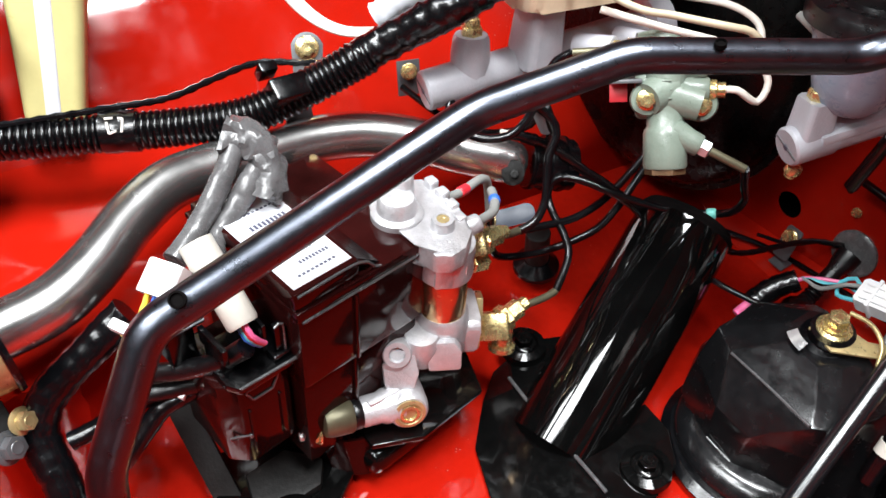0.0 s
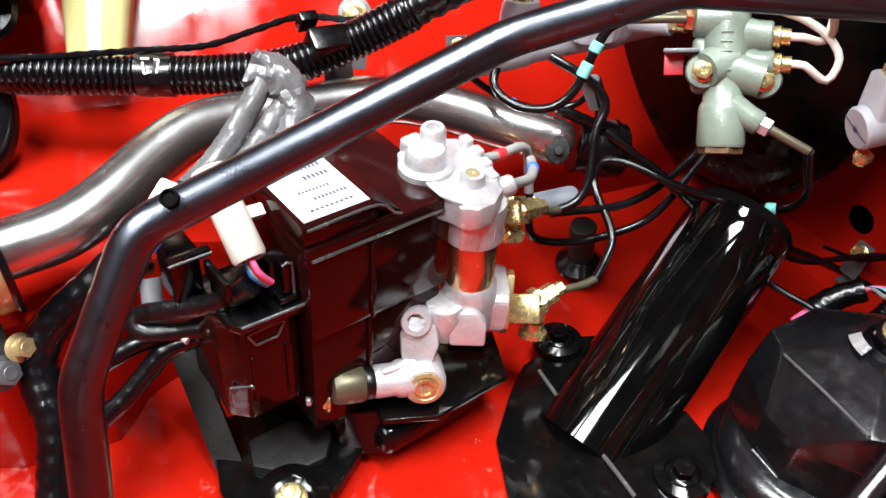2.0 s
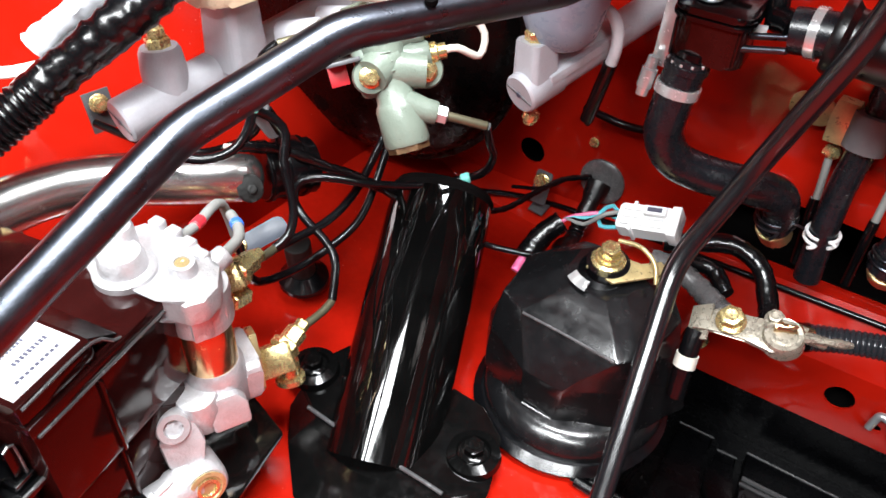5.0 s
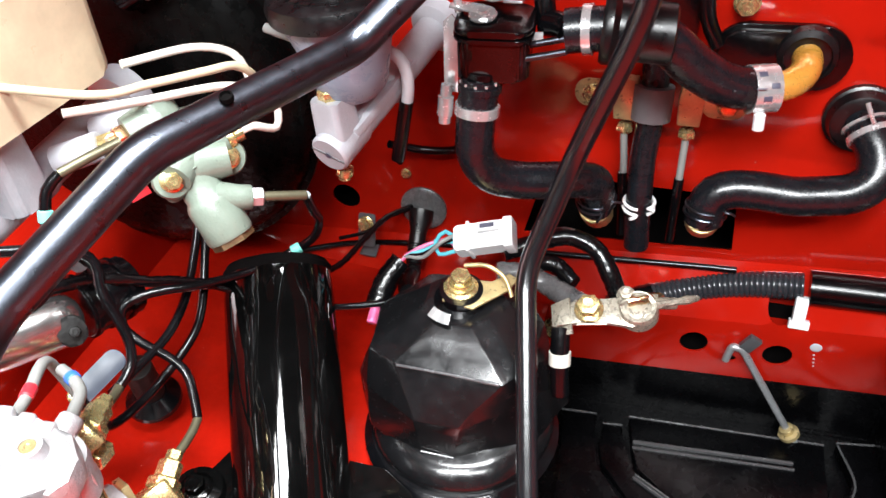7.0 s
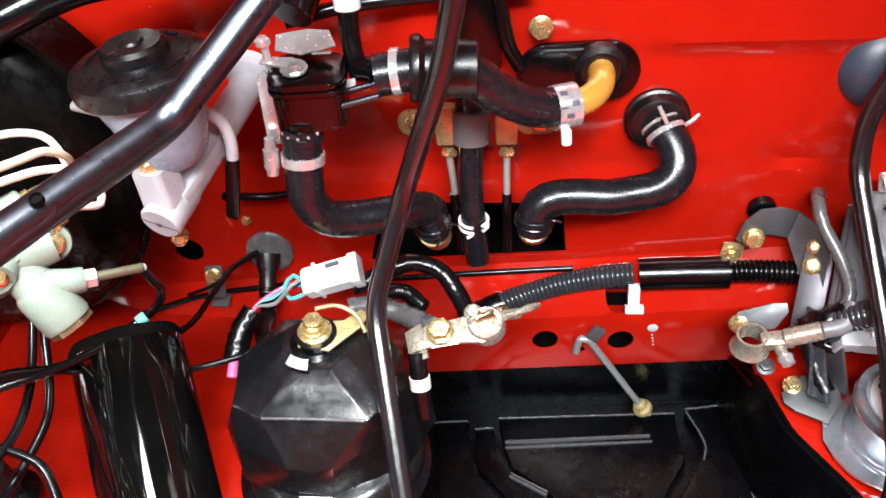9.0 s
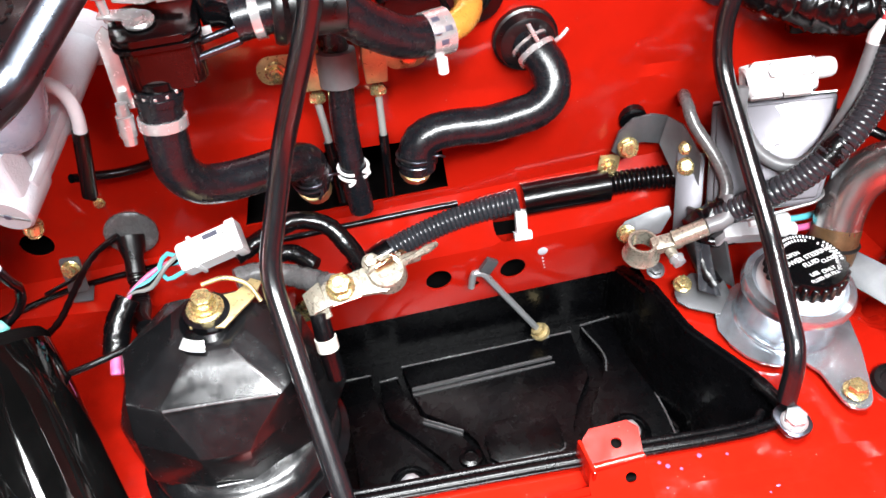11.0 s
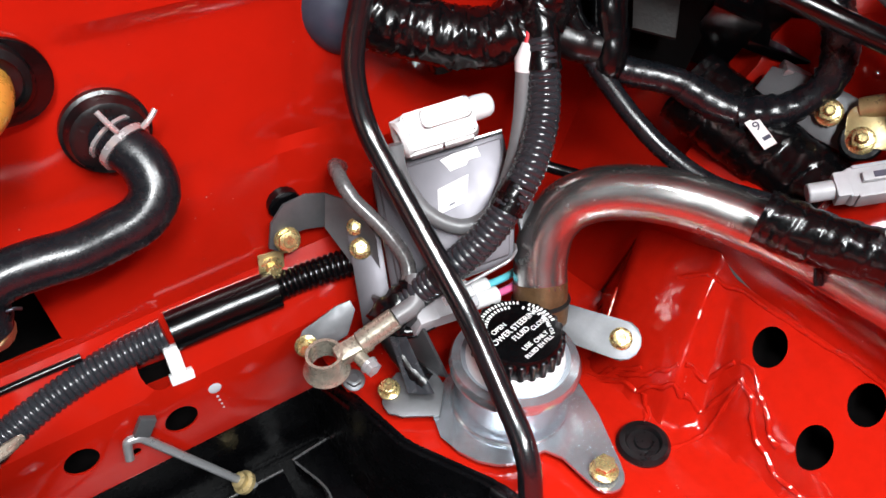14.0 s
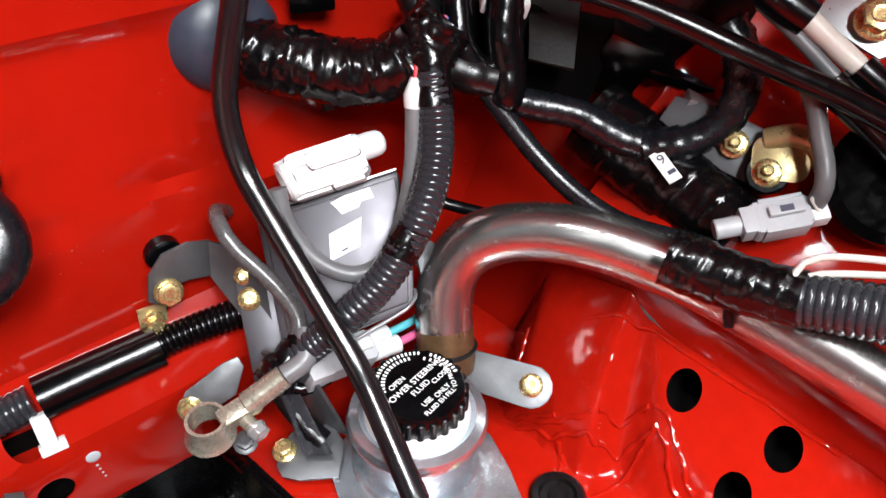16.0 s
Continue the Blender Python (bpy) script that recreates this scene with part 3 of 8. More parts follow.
             ((0.341, 0.437), (0.348, 0.424), (0.354, 0.412)), ((0.3506, 0.4044), (0.3453, 0.394), (0.3376, 0.3899)), ((0.349, 0.400), (0.344, 0.391)),
             ((0.3426, 0.3724), (0.3544, 0.3703), (0.3674, 0.3693), (0.3802, 0.3677)), ((0.361, 0.387), (0.368, 0.381), (0.374, 0.374), (0.380, 0.368)),
             ((0.381, 0.3685), (0.3800, 0.3594), (0.3745, 0.3456), (0.3735, 0.3289), (0.3735, 0.312), (0.376, 0.290)), ((0.3850, 0.3730), (0.3845, 0.3620), (0.3790, 0.3470), (0.3770, 0.335)),
             ((0.366, 0.394), (0.372, 0.390), (0.378, 0.384), (0.384, 0.377)),
             ((0.386, 0.428), (0.394, 0.414), (0.402, 0.398), (0.410, 0.366), (0.418, 0.334), (0.426, 0.300)), ((0.352, 0.446), (0.362, 0.452), (0.374, 0.460))):
    pts = [(x + random.uniform(-0.0012, 0.0012), y + random.uniform(-0.0012, 0.0012)) for (x0, y0), (x1, y1) in zip(line, line[1:]) for x, y in ((x0, y0), ((x0 + x1) / 2, (y0 + y1) / 2))] + [line[-1]]
    bm = crumpled([(x, y, wing_z(x, y) - 0.0008) for x, y in pts], 0.0016, 0.4, 8, seed=line[0][0] * 90)
    solo("red_bead", bm, RED, "glossy red painted bead for sealer seams and reflected lines", "seam sealer", kind="structure")
# grey sealant spots on the ledge
solo("sealant_spot", lathe([(0.0042, 0), (0.0036, 0.0006), (0.002, 0.0009), (0, 0.001)], (0.143, 0.5308, 0.2525), (0, -1, 0.05), 12), GREY_CONN, "small grey sealant spot on the red ledge", "sealant spot", "sealant spots")
for k in range(4):
    solo("sealant_spot", lathe([(0.0010, 0), (0.0006, 0.0005), (0, 0.0006)], (0.1432 + 0.0006 * k, 0.5305, 0.2455 - 0.0034 * k), (0, -1, 0.05), 8), GREY_CONN, "tiny grey sealant drip on the red ledge", "sealant spot", "sealant spots")
# unseen rim of the bonnet opening, added above the view to shade the firewall
bm = sheet([(-0.78, -0.48), (0.60, -0.48), (0.60, 0.72), (-0.78, 0.72)], [[(-0.60, -0.30), (0.20, -0.30), (0.33, -0.20), (0.385, -0.05), (0.385, 0.12), (0.365, 0.22), (0.31, 0.31), (0.23, 0.37), (0.12, 0.40), (-0.35, 0.40), (-0.52, 0.32), (-0.60, 0.18)]], lambda x, y: Vector((x, y, 0.745)), 0.06)
solo("bonnet_shade_rim", plate(bm, 0.012), RED, "unseen red bonnet rim added to shade the upper firewall", "body panel", kind="structure")
slab("panel_front", (-0.36, -0.22, 0.20), (0.45, -0.20, 0.50), RED, "plain red front panel behind the camera", "body panel")
# added black sheets behind the pierced panels, coloured as the shade in there
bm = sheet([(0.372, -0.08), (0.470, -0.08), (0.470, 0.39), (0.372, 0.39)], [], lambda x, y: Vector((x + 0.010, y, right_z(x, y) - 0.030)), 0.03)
solo("cavity_right", plate(bm), DARK, "black sheet standing in for shade behind the pierced inner wing", "recess", kind="structure")
slab("cavity_rear", (-0.50, 0.585, 0.02), (-0.075, 0.60, 0.75), DARK, "black slab standing in for shade behind the firewall", "recess")
slab("cavity_ledge", (-0.36, 0.556, 0.03), (0.32, 0.560, 0.262), DARK, "black slab standing in for shade behind the ledge", "recess")
slab("cavity_side", (-0.36, -0.20, 0.02), (-0.35, 0.60, 0.24), DARK, "added black slab for shade at the side of the underside", "recess")
slab("cavity_side_right", (0.44, -0.20, 0.02), (0.45, 0.60, 0.24), DARK, "added black slab for shade at the side of the underside", "recess")
for name, lo, hi in (("undertray", (-0.40, -0.20, 0.02), (0.46, 0.60, 0.03)),):
    slab(name, lo, hi, DARK, "added black underside closing the bay in shade", "body panel")


# ---- black brace rods over the bay ----
BRACES = "bay brace rods"
brace = thing("brace_rod", (-0.10, 0.05, 0.28), "bent black enamelled steel brace rod across the bay", "brace rod", BRACES)
part("bar", bent([(-0.095, 0.040, 0.27), (-0.128, 0.058, 0.400), (-0.146, 0.088, 0.449), (-0.1595, 0.236, 0.4955), (-0.1400, 0.300, 0.5165), (-0.1000, 0.3955, 0.5135), (-0.050, 0.450, 0.560)], 0.0078, 0.009), BLACK_SATIN, brace)
# drilled holes as shallow rings, their inner shade given by the black colour
part("rod_hole", lathe([(0.0026, -0.001), (0.0026, 0.0012), (0.0020, 0.0016), (0.0018, 0.0004), (0, 0.0004)], (-0.1225, 0.3300, 0.5232), (0.05, -0.25, 1), 16), DARK, brace, "drilled hole")
part("rod_hole", lathe([(0.0034, -0.001), (0.0034, 0.0012), (0.0026, 0.0016), (0.0024, 0.0004), (0, 0.0004)], (-0.1425, 0.1010, 0.4620), (0.55, -0.25, 0.75), 16), DARK, brace, "drilled hole")
brace = thing("brace_rod", (-0.02, 0.34, 0.26), "bent black enamelled steel brace rod in front of the heater hoses", "brace rod", BRACES)
part("bar", bent([(-0.006, 0.315, 0.262), (-0.034, 0.430, 0.371), (-0.0158, 0.4600, 0.4271), (0.0091, 0.4570, 0.5000), (0.0240, 0.4600, 0.5684)], 0.0058, 0.015), BLACK_ROD, brace)
brace = thing("brace_rod", (0.246, 0.357, 0.258), "bent black enamelled steel brace rod bolted beside the battery tray", "brace rod", BRACES)
part("bar", bent([(0.244, 0.366, 0.270), (0.247, 0.375, 0.30), (0.256, 0.440, 0.326), (0.243, 0.520, 0.400), (0.244, 0.530, 0.430), (0.262, 0.535, 0.48), (0.28, 0.55, 0.55)], 0.0058, 0.015), BLACK_ROD, brace)


# ---- left side: loom, steel pipe, relay box, brake actuator ----
V = Vector
loom = thing("wiring_loom", (-0.33, 0.13, 0.40), "thick corrugated black wiring loom along the red inner wing", "wiring loom")
part("conduit", ribbed([(-0.372, 0.015, 0.415), (-0.350, 0.058, 0.417), (-0.338, 0.106, 0.415), (-0.320, 0.150, 0.418), (-0.307, 0.185, 0.424), (-0.302, 0.222, 0.437), (-0.292, 0.252, 0.454)], 0.0110, 0.0038, 0.0017), PLASTIC, loom)
part("tape_wrap", crumpled([(-0.296, 0.243, 0.449), (-0.287, 0.265, 0.463), (-0.272, 0.290, 0.482), (-0.262, 0.320, 0.50)], 0.0105, 0.12, seed=3), TAPE, loom)
part("tape_patch", crumpled([(-0.338, 0.108, 0.4155), (-0.331, 0.126, 0.416)], 0.0118, 0.05, seed=7), TAPE, loom, "glossy tape patch with worn white marks")
for a0, a1 in (((-0.0050, 0.0020), (-0.0045, -0.0045)), ((-0.0045, -0.0045), (-0.0005, -0.0035)), ((0.0010, 0.0035), (0.0035, 0.0030)), ((0.0035, 0.0030), (0.0020, -0.0045)), ((-0.0015, 0.0040), (-0.0060, 0.0042))):
    pm = axes((-0.3345, 0.1170, 0.4158), (0.62, -0.18, 0.76), (0.25, 0.95, 0.03))
    part("worn_mark", tube([pm @ V((*a0, 0.0124 - 40 * a0[1] ** 2)), pm @ V((*a1, 0.0124 - 40 * a1[1] ** 2))], 0.0007, 6), WIRE_WHITE, loom, "white wear mark on the tape")
clip = part("clip", box((0.022, 0.014, 0.026), axes((-0.303, 0.204, 0.433), (0.55, 0.1, 0.8), (0.05, 1, 0.2)) @ pose(0, 0, 0, 0, 0, 0), 0.002), PLASTIC, loom)
part("latch", box((0.010, 0.006, 0.012), axes((-0.312, 0.197, 0.446), (0.55, 0.1, 0.8), (0.05, 1, 0.2)), 0.001), PLASTIC, clip)
part("twisted_wire", tube([(-0.350, 0.040, 0.428), (-0.341, 0.110, 0.428), (-0.337, 0.146, 0.428), (-0.336, 0.173, 0.434), (-0.331, 0.198, 0.441), (-0.322, 0.222, 0.440), (-0.312, 0.234, 0.442)], lambda i, s: 0.0017 + 0.0006 * (i % 2), 8), RUBBER, loom)
for k in range(4):
    d = 0.0024 * k
    part("white_wire", tube([(-0.348, 0.215 + d, 0.482), (-0.336, 0.230 + d, 0.462), (-0.322, 0.247 + d * 0.5, 0.453 + d * 0.4), (-0.306, 0.268, 0.455 + d * 0.6), (-0.296, 0.279 - d * 0.4, 0.452 + d)], 0.0012, 8), WIRE_WHITE, loom)
clear = part("clear_connector", crumpled([(-0.310, 0.264, 0.466), (-0.298, 0.285, 0.482), (-0.286, 0.305, 0.495)], 0.0075, 0.25, seed=9), LABEL, loom, "clear plastic connector sleeve")

neck = thing("washer_filler_neck", (-0.385, 0.085, 0.38), "cream translucent plastic washer filler neck beside the wing", "filler neck")
m = axes((-0.3765, 0.0885, 0.4035), (-0.30, 0.20, 0.92), (0.25, 1, 0))
part("neck", prism(round_rect(0.032, 0.022, 0.006), 0.15, m, 0.0, top=round_rect(0.052, 0.030, 0.008)), CREAM, neck)
part("seam", prism(round_rect(0.009, 0.0235, 0.002), 0.15, m, top=round_rect(0.012, 0.0315, 0.003)), LABEL, neck, "grey fluid level strip")

mount = thing("ring_bracket", (-0.357, 0.240, 0.42), "grey steel tab with a gold bolt on the red wing", "bracket")
m = axes((-0.357, 0.239, 0.424), (0.78, -0.35, 0.52), (0, 0, 1))
part("tab", prism([(-0.030, -0.008), (0.006, -0.010)] + [(0.004 + 0.010 * math.cos(radians(a)), 0.010 * math.sin(radians(a))) for a in range(-80, 81, 20)] + [(0.006, 0.010), (-0.030, 0.008)], 0.0018, m, 0.0004), GALV, mount)
part("bolt", hex_head(m @ V((0.004, 0, 0.0018)), m.to_3x3() @ V((0, 0, 1)), 0.0056), BRASS, mount, "gold passivated flange bolt")
mount = thing("support_tab", (-0.301, 0.222, 0.40), "plain galvanised tab holding the loom", "bracket")
part("tab", box((0.0015, 0.018, 0.060), pose(-0.312, 0.216, 0.398, 0, -20, 8), 0.0005), GALV, mount)
mount = thing("small_clip_bracket", (-0.345, 0.307, 0.395), "small galvanised tab with a brass screw in shade", "bracket")
part("tab", box((0.002, 0.016, 0.024), pose(-0.346, 0.306, 0.397, 0, -15, -10), 0.0006), GALV, mount)
part("screw", hex_head((-0.344, 0.305, 0.403), (0.9, -0.3, 0.3), 0.0042), BRASS, mount)

pipe = thing("steel_pipe", (-0.28, 0.20, 0.36), "bare stainless steel coolant pipe with long bends", "pipe")
part("tube", tube([(-0.232, 0.000, 0.386), (-0.236, 0.030, 0.388), (-0.243, 0.058, 0.389), (-0.258, 0.082, 0.393), (-0.277, 0.104, 0.398), (-0.292, 0.128, 0.402), (-0.299, 0.155, 0.401), (-0.302, 0.185, 0.399), (-0.304, 0.217, 0.398), (-0.300, 0.248, 0.396), (-0.288, 0.277, 0.391), (-0.271, 0.304, 0.384), (-0.256, 0.330, 0.378)], 0.0142, 24), STEEL, pipe)
part("rounded_end", lathe([(0.0142, -0.002), (0.0140, 0.002), (0.0124, 0.007), (0.0085, 0.0105), (0.0040, 0.0120), (0, 0.0122)], (-0.2560, 0.3300, 0.3780), (0.49, 0.85, -0.20), 24), STEEL, pipe)
m = axes((-0.2445, 0.3258, 0.3785), (0.69, -0.49, 0.53), (0.5, 0.86, 0.1))
part("flattened_end", prism(round_rect(0.014, 0.016, 0.006), 0.004, m, 0.0018), OLD_STEEL, pipe, "flattened steel end lug")
part("bolt", hex_head(m @ V((0.001, -0.001, 0.004)), (0.6, -0.5, 0.6), 0.0026, flange=1.1), OLD_STEEL, pipe)
for k in range(3):
    part("rubber_ring", lathe([(0.0150, -0.0020), (0.0185, -0.0012), (0.0185, 0.0012), (0.0150, 0.0020)], V((-0.2575, 0.3480, 0.3715)) + V((0.0033, 0.0100, -0.0020)) * k, (0.31, 0.93, -0.19), 30), RUBBER, pipe)
part("rear_boss", rod((-0.258, 0.345, 0.372), (-0.248, 0.375, 0.366), 0.017), RUBBER, pipe, "black rubber mount bush")
FD = (-0.22, 1, 0.05)
part("gasket", lathe([(0.014, 0), (0.0305, 0), (0.0310, 0.001), (0.0305, 0.0032), (0.0150, 0.0034)], (-0.2365, 0.0270, 0.3885), FD, 40), RUBBER, pipe, "black flange gasket")
part("flange", lathe([(0.0, -0.016), (0.020, -0.016), (0.0275, -0.013), (0.0285, -0.004), (0.0285, 0.0), (0.014, 0.0)], (-0.2365, 0.0268, 0.3885), FD, 40), GOLD, pipe, "gold passivated pipe flange")
side = thing("hinge_bracket", (-0.215, 0.015, 0.33), "worn gold plated bracket with bolts in the corner", "bracket")
part("plate", prism([(-0.022, -0.010), (0.018, -0.012), (0.020, 0.008), (0.006, 0.012), (-0.020, 0.010)], 0.004, axes((-0.219, 0.016, 0.342), (0.72, 0.15, 0.66), (0.55, 0.1, -0.7)) @ Matrix.Scale(0.7, 4), 0.001), OLD_STEEL, side)
part("bolt", hex_head((-0.217, 0.027, 0.346), (0.6, 0.6, 0.4), 0.0052), GOLD, side)
part("bolt", hex_head((-0.209, 0.018, 0.340), (0.6, 0.6, 0.4), 0.0062), GALV, side)

# grey taped branch with its white connectors
branch = thing("taped_branch", (-0.23, 0.13, 0.40), "grey vinyl-taped wire branch tied over the steel pipe", "wiring")
part("knot", crumpled([(-0.257, 0.157, 0.449), (-0.252, 0.163, 0.448), (-0.246, 0.168, 0.444), (-0.236, 0.170, 0.434), (-0.230, 0.162, 0.426)], 0.0086, 0.34, 20, 0.0022, seed=1.5, crease=0.8), TAPE_GREY, branch, angle=45)
part("tail", crumpled([(-0.249, 0.157, 0.446), (-0.240, 0.146, 0.435), (-0.229, 0.130, 0.4225), (-0.216, 0.113, 0.416)], 0.0056, 0.08, 18, 0.0026, seed=4, crease=0.5), TAPE_GREY, branch)
part("tail", crumpled([(-0.240, 0.165, 0.437), (-0.233, 0.150, 0.423), (-0.225, 0.137, 0.415), (-0.212, 0.128, 0.413)], 0.0058, 0.18, 18, 0.0024, seed=6, crease=0.6), TAPE_GREY, branch, angle=45)
m = axes((-0.205, 0.110, 0.424), (0.45, -0.55, -0.45), (0.3, 0.7, 0.2))
conn = part("connector", prism(round_rect(0.017, 0.012, 0.002), 0.016, m, 0.0010), WHITE, branch, "white multi-pin connector")
for k in range(4):
    part("rib", box((0.0018, 0.0136, 0.012), m @ pose(-0.006 + 0.004 * k, 0, 0.008), 0.0005), WHITE, conn)
for k, wm in enumerate((WIRE_YELLOW, WIRE_BLUE, WIRE_BLUE)):
    a = m @ V((-0.004 + 0.004 * k, 0.002, 0.015))
    part("wire", tube([a, a + V((0.006, -0.006, -0.006)), a + V((0.010, -0.016, -0.012))], 0.0014, 8), wm, branch)
m = axes((-0.206, 0.124, 0.424), (0.72, 0.18, -0.62), (0, 0.2, 1))
conn = part("round_connector", lathe([(0.0, -0.006), (0.0082, -0.006), (0.0084, 0.010), (0.0078, 0.012), (0.0078, 0.036), (0.0070, 0.038), (0.0060, 0.037), (0.0058, 0.022), (0, 0.022)], m.translation, m.to_3x3() @ V((0, 0, 1)), 26), IVORY, branch, "ivory round connector")
part("lug", box((0.007, 0.010, 0.006), m @ pose(0, -0.0105, 0.018), 0.001), IVORY, conn)
for k, wm in enumerate((WIRE_BLUE, WIRE_CYAN, WIRE_RED, WIRE_PINK)):
    a = m @ V((-0.003 + 0.002 * k, 0.001 * (k % 2), 0.030))
    part("wire", tube([a, m @ V((-0.003 + 0.002 * k, 0.001, 0.044)), m @ V((-0.006 + 0.0015 * k, -0.006, 0.050))], 0.0013, 8), wm, branch)
part("sheath", crumpled([(-0.1740, 0.1295, 0.3890), (-0.1813, 0.1195, 0.3779), (-0.1902, 0.1075, 0.3694), (-0.2013, 0.0929, 0.3618), (-0.2105, 0.0822, 0.3545), (-0.2090, 0.0787, 0.3503), (-0.2055, 0.0823, 0.3477), (-0.2010, 0.0964, 0.3480), (-0.1985, 0.1107, 0.3480)], 0.0050, 0.05, seed=8), RUBBER_DULL, branch, "black woven wire sheath")
part("cable", crumpled([(-0.2030, 0.1060, 0.3440), (-0.2066, 0.0882, 0.3424), (-0.2080, 0.0744, 0.3381), (-0.2083, 0.0603, 0.3323), (-0.2089, 0.0440, 0.3280)], 0.0050, 0.06, seed=2), RUBBER, branch)
part("cable", crumpled([(-0.2000, 0.1060, 0.3430), (-0.2013, 0.0892, 0.3365), (-0.1980, 0.0780, 0.3280), (-0.1941, 0.0652, 0.3180), (-0.1920, 0.0531, 0.3103), (-0.1880, 0.0400, 0.3020)], 0.0052, 0.06, seed=12), RUBBER, branch)
part("thick_cable", crumpled([(-0.2320, 0.0880, 0.3780), (-0.2287, 0.0602, 0.3612), (-0.2255, 0.0418, 0.3476), (-0.2186, 0.0321, 0.3345), (-0.2095, 0.0318, 0.3240), (-0.1955, 0.0340, 0.3096), (-0.1759, 0.0271, 0.2837)], 0.0095, 0.06, seed=14), RUBBER, branch)
part("brown_seal", lathe([(0.0040, 0), (0.0050, 0.002), (0.0050, 0.006), (0.0036, 0.008)], (-0.2300, 0.0880, 0.3640), (-0.3, 0.1, 0.9), 14), RUST, branch)
part("stub", tube([(-0.2273, 0.0896, 0.3620), (-0.2167, 0.0879, 0.3479)], 0.0052, 14), GREY_SLEEVE, branch)
part("zip_tie", box((0.012, 0.005, 0.005), pose(-0.187, 0.082, 0.413, 20, 10, 40), 0.001), WHITE, branch, "white cable tie head")
part("zip_tie", box((0.006, 0.005, 0.006), pose(-0.1985, 0.0990, 0.3450, 20, 10, 40), 0.001), WHITE, branch, "white cable tie head")

# control box
E1, E2 = V((-0.24, 0.971, 0)).normalized(), V((-0.971, -0.24, 0)).normalized()


def at_box(a, b, z):
    return V((-0.170, 0.172, z)) + E1 * a + E2 * b


BOXM = Matrix((E1, E2, V((0, 0, 1)))).transposed().to_4x4()


def box_block(a0, a1, b0, b1, z0, z1, bevel=0.002, bm=None):
    m = BOXM.copy()
    m.translation = at_box((a0 + a1) / 2, (b0 + b1) / 2, (z0 + z1) / 2)
    return box((a1 - a0, b1 - b0, z1 - z0), m, bevel, bm=bm)


control = thing("control_box", at_box(0.01, 0.03, 0.262), "dark brown glossy plastic control box with a printed silver label", "control box")
part("body", box_block(-0.020, 0.060, 0.000, 0.095, 0.352, 0.4085, 0.0035), BROWN_BLACK, control)
part("lower_body", box_block(-0.019, 0.058, 0.003, 0.095, 0.285, 0.356, 0.003), BROWN_BLACK, control)
part("rim", box_block(-0.021, 0.0615, -0.0015, 0.096, 0.4025, 0.4088, 0.0015), BROWN_BLACK, control)
lid = part("label_block", box_block(-0.021, 0.017, 0.000, 0.088, 0.4085, 0.4200, 0.0022), BROWN_BLACK, control)
bm = bmesh.new()
a, b = at_box(0.017, 0.002, 0), at_box(0.032, 0.06, 0)
q = [at_box(0.0165, 0.002, 0.4195), at_box(0.0165, 0.086, 0.4195), at_box(0.030, 0.086, 0.4095), at_box(0.030, 0.002, 0.4095)]
w = [v - V((0, 0, 0.004)) for v in q]
vs = [bm.verts.new(v) for v in q + w]
for f in ((0, 1, 2, 3), (4, 5, 6, 7), (0, 3, 7, 4), (1, 2, 6, 5), (0, 1, 5, 4), (2, 3, 7, 6)):
    bm.faces.new([vs[i] for i in f])
part("bevel_strip", bm, PLASTIC, control)
sticker = part("sticker", box_block(-0.0185, 0.0145, 0.003, 0.083, 0.4200, 0.4204, 0.0001), LABEL, control, "silver paper label with dark print")
for b0, a0, a1, t in ((0.008, -0.012, 0.010, 0.0014), (0.015, -0.006, 0.011, 0.0022), (0.022, -0.010, 0.006, 0.0020), (0.031, -0.002, 0.011, 0.0032), (0.039, -0.008, 0.011, 0.0036), (0.048, -0.010, 0.011, 0.0036), (0.060, -0.012, 0.010, 0.0012), (0.070, -0.014, -0.004, 0.007), (0.076, 0.000, 0.010, 0.004)):
    n = 9 if a1 - a0 > 0.014 else 6
    for k in range(n):
        s0 = mix(a0, a1, k / n)
        part("print_bar", box_block(s0, s0 + (a1 - a0) / n * 0.62, b0, b0 + t, 0.4204, 0.4206, 0), DARK_MARK, sticker)
part("rib", box_block(0.012, 0.0145, -0.002, 0.0, 0.354, 0.400, 0.0008), BROWN_BLACK, control)
part("rib", box_block(0.012, 0.0145, 0.0008, 0.003, 0.290, 0.352, 0.0008), BROWN_BLACK, control)
bm = bmesh.new()
prism([(-0.058, 0.018), (-0.050, 0.009), (-0.026, 0.009), (-0.021, 0.012), (-0.021, 0.055), (-0.058, 0.055)], 0.059, Matrix.Translation(at_box(0, 0, 0.311)) @ BOXM.to_3x3().to_4x4(), 0.0016, bm)
part("lower_case", bm, BROWN_BLACK, control)
for a in (-0.0475, -0.030):
    part("case_rib", box_block(a, a + 0.0016, 0.0076, 0.0092, 0.318, 0.352, 0.0006), BROWN_BLACK, control)
bm = bmesh.new()
prism([(-0.0545, 0.012), (-0.0510, 0.006), (-0.0195, 0.005), (-0.0195, 0.040), (-0.0545, 0.040)], 0.0045, Matrix.Translation(at_box(0, 0, 0.3700)) @ BOXM.to_3x3().to_4x4(), 0.0010, bm)
shelf = part("shelf_lip", bm, PLASTIC, control)
# the grey tubes along the box's edges and latches imitate their highlights
part("lip_edge", tube([at_box(-0.0505, 0.0060, 0.3742), at_box(-0.0198, 0.0050, 0.3742)], 0.0009, 8), EDGE_GLINT, shelf)
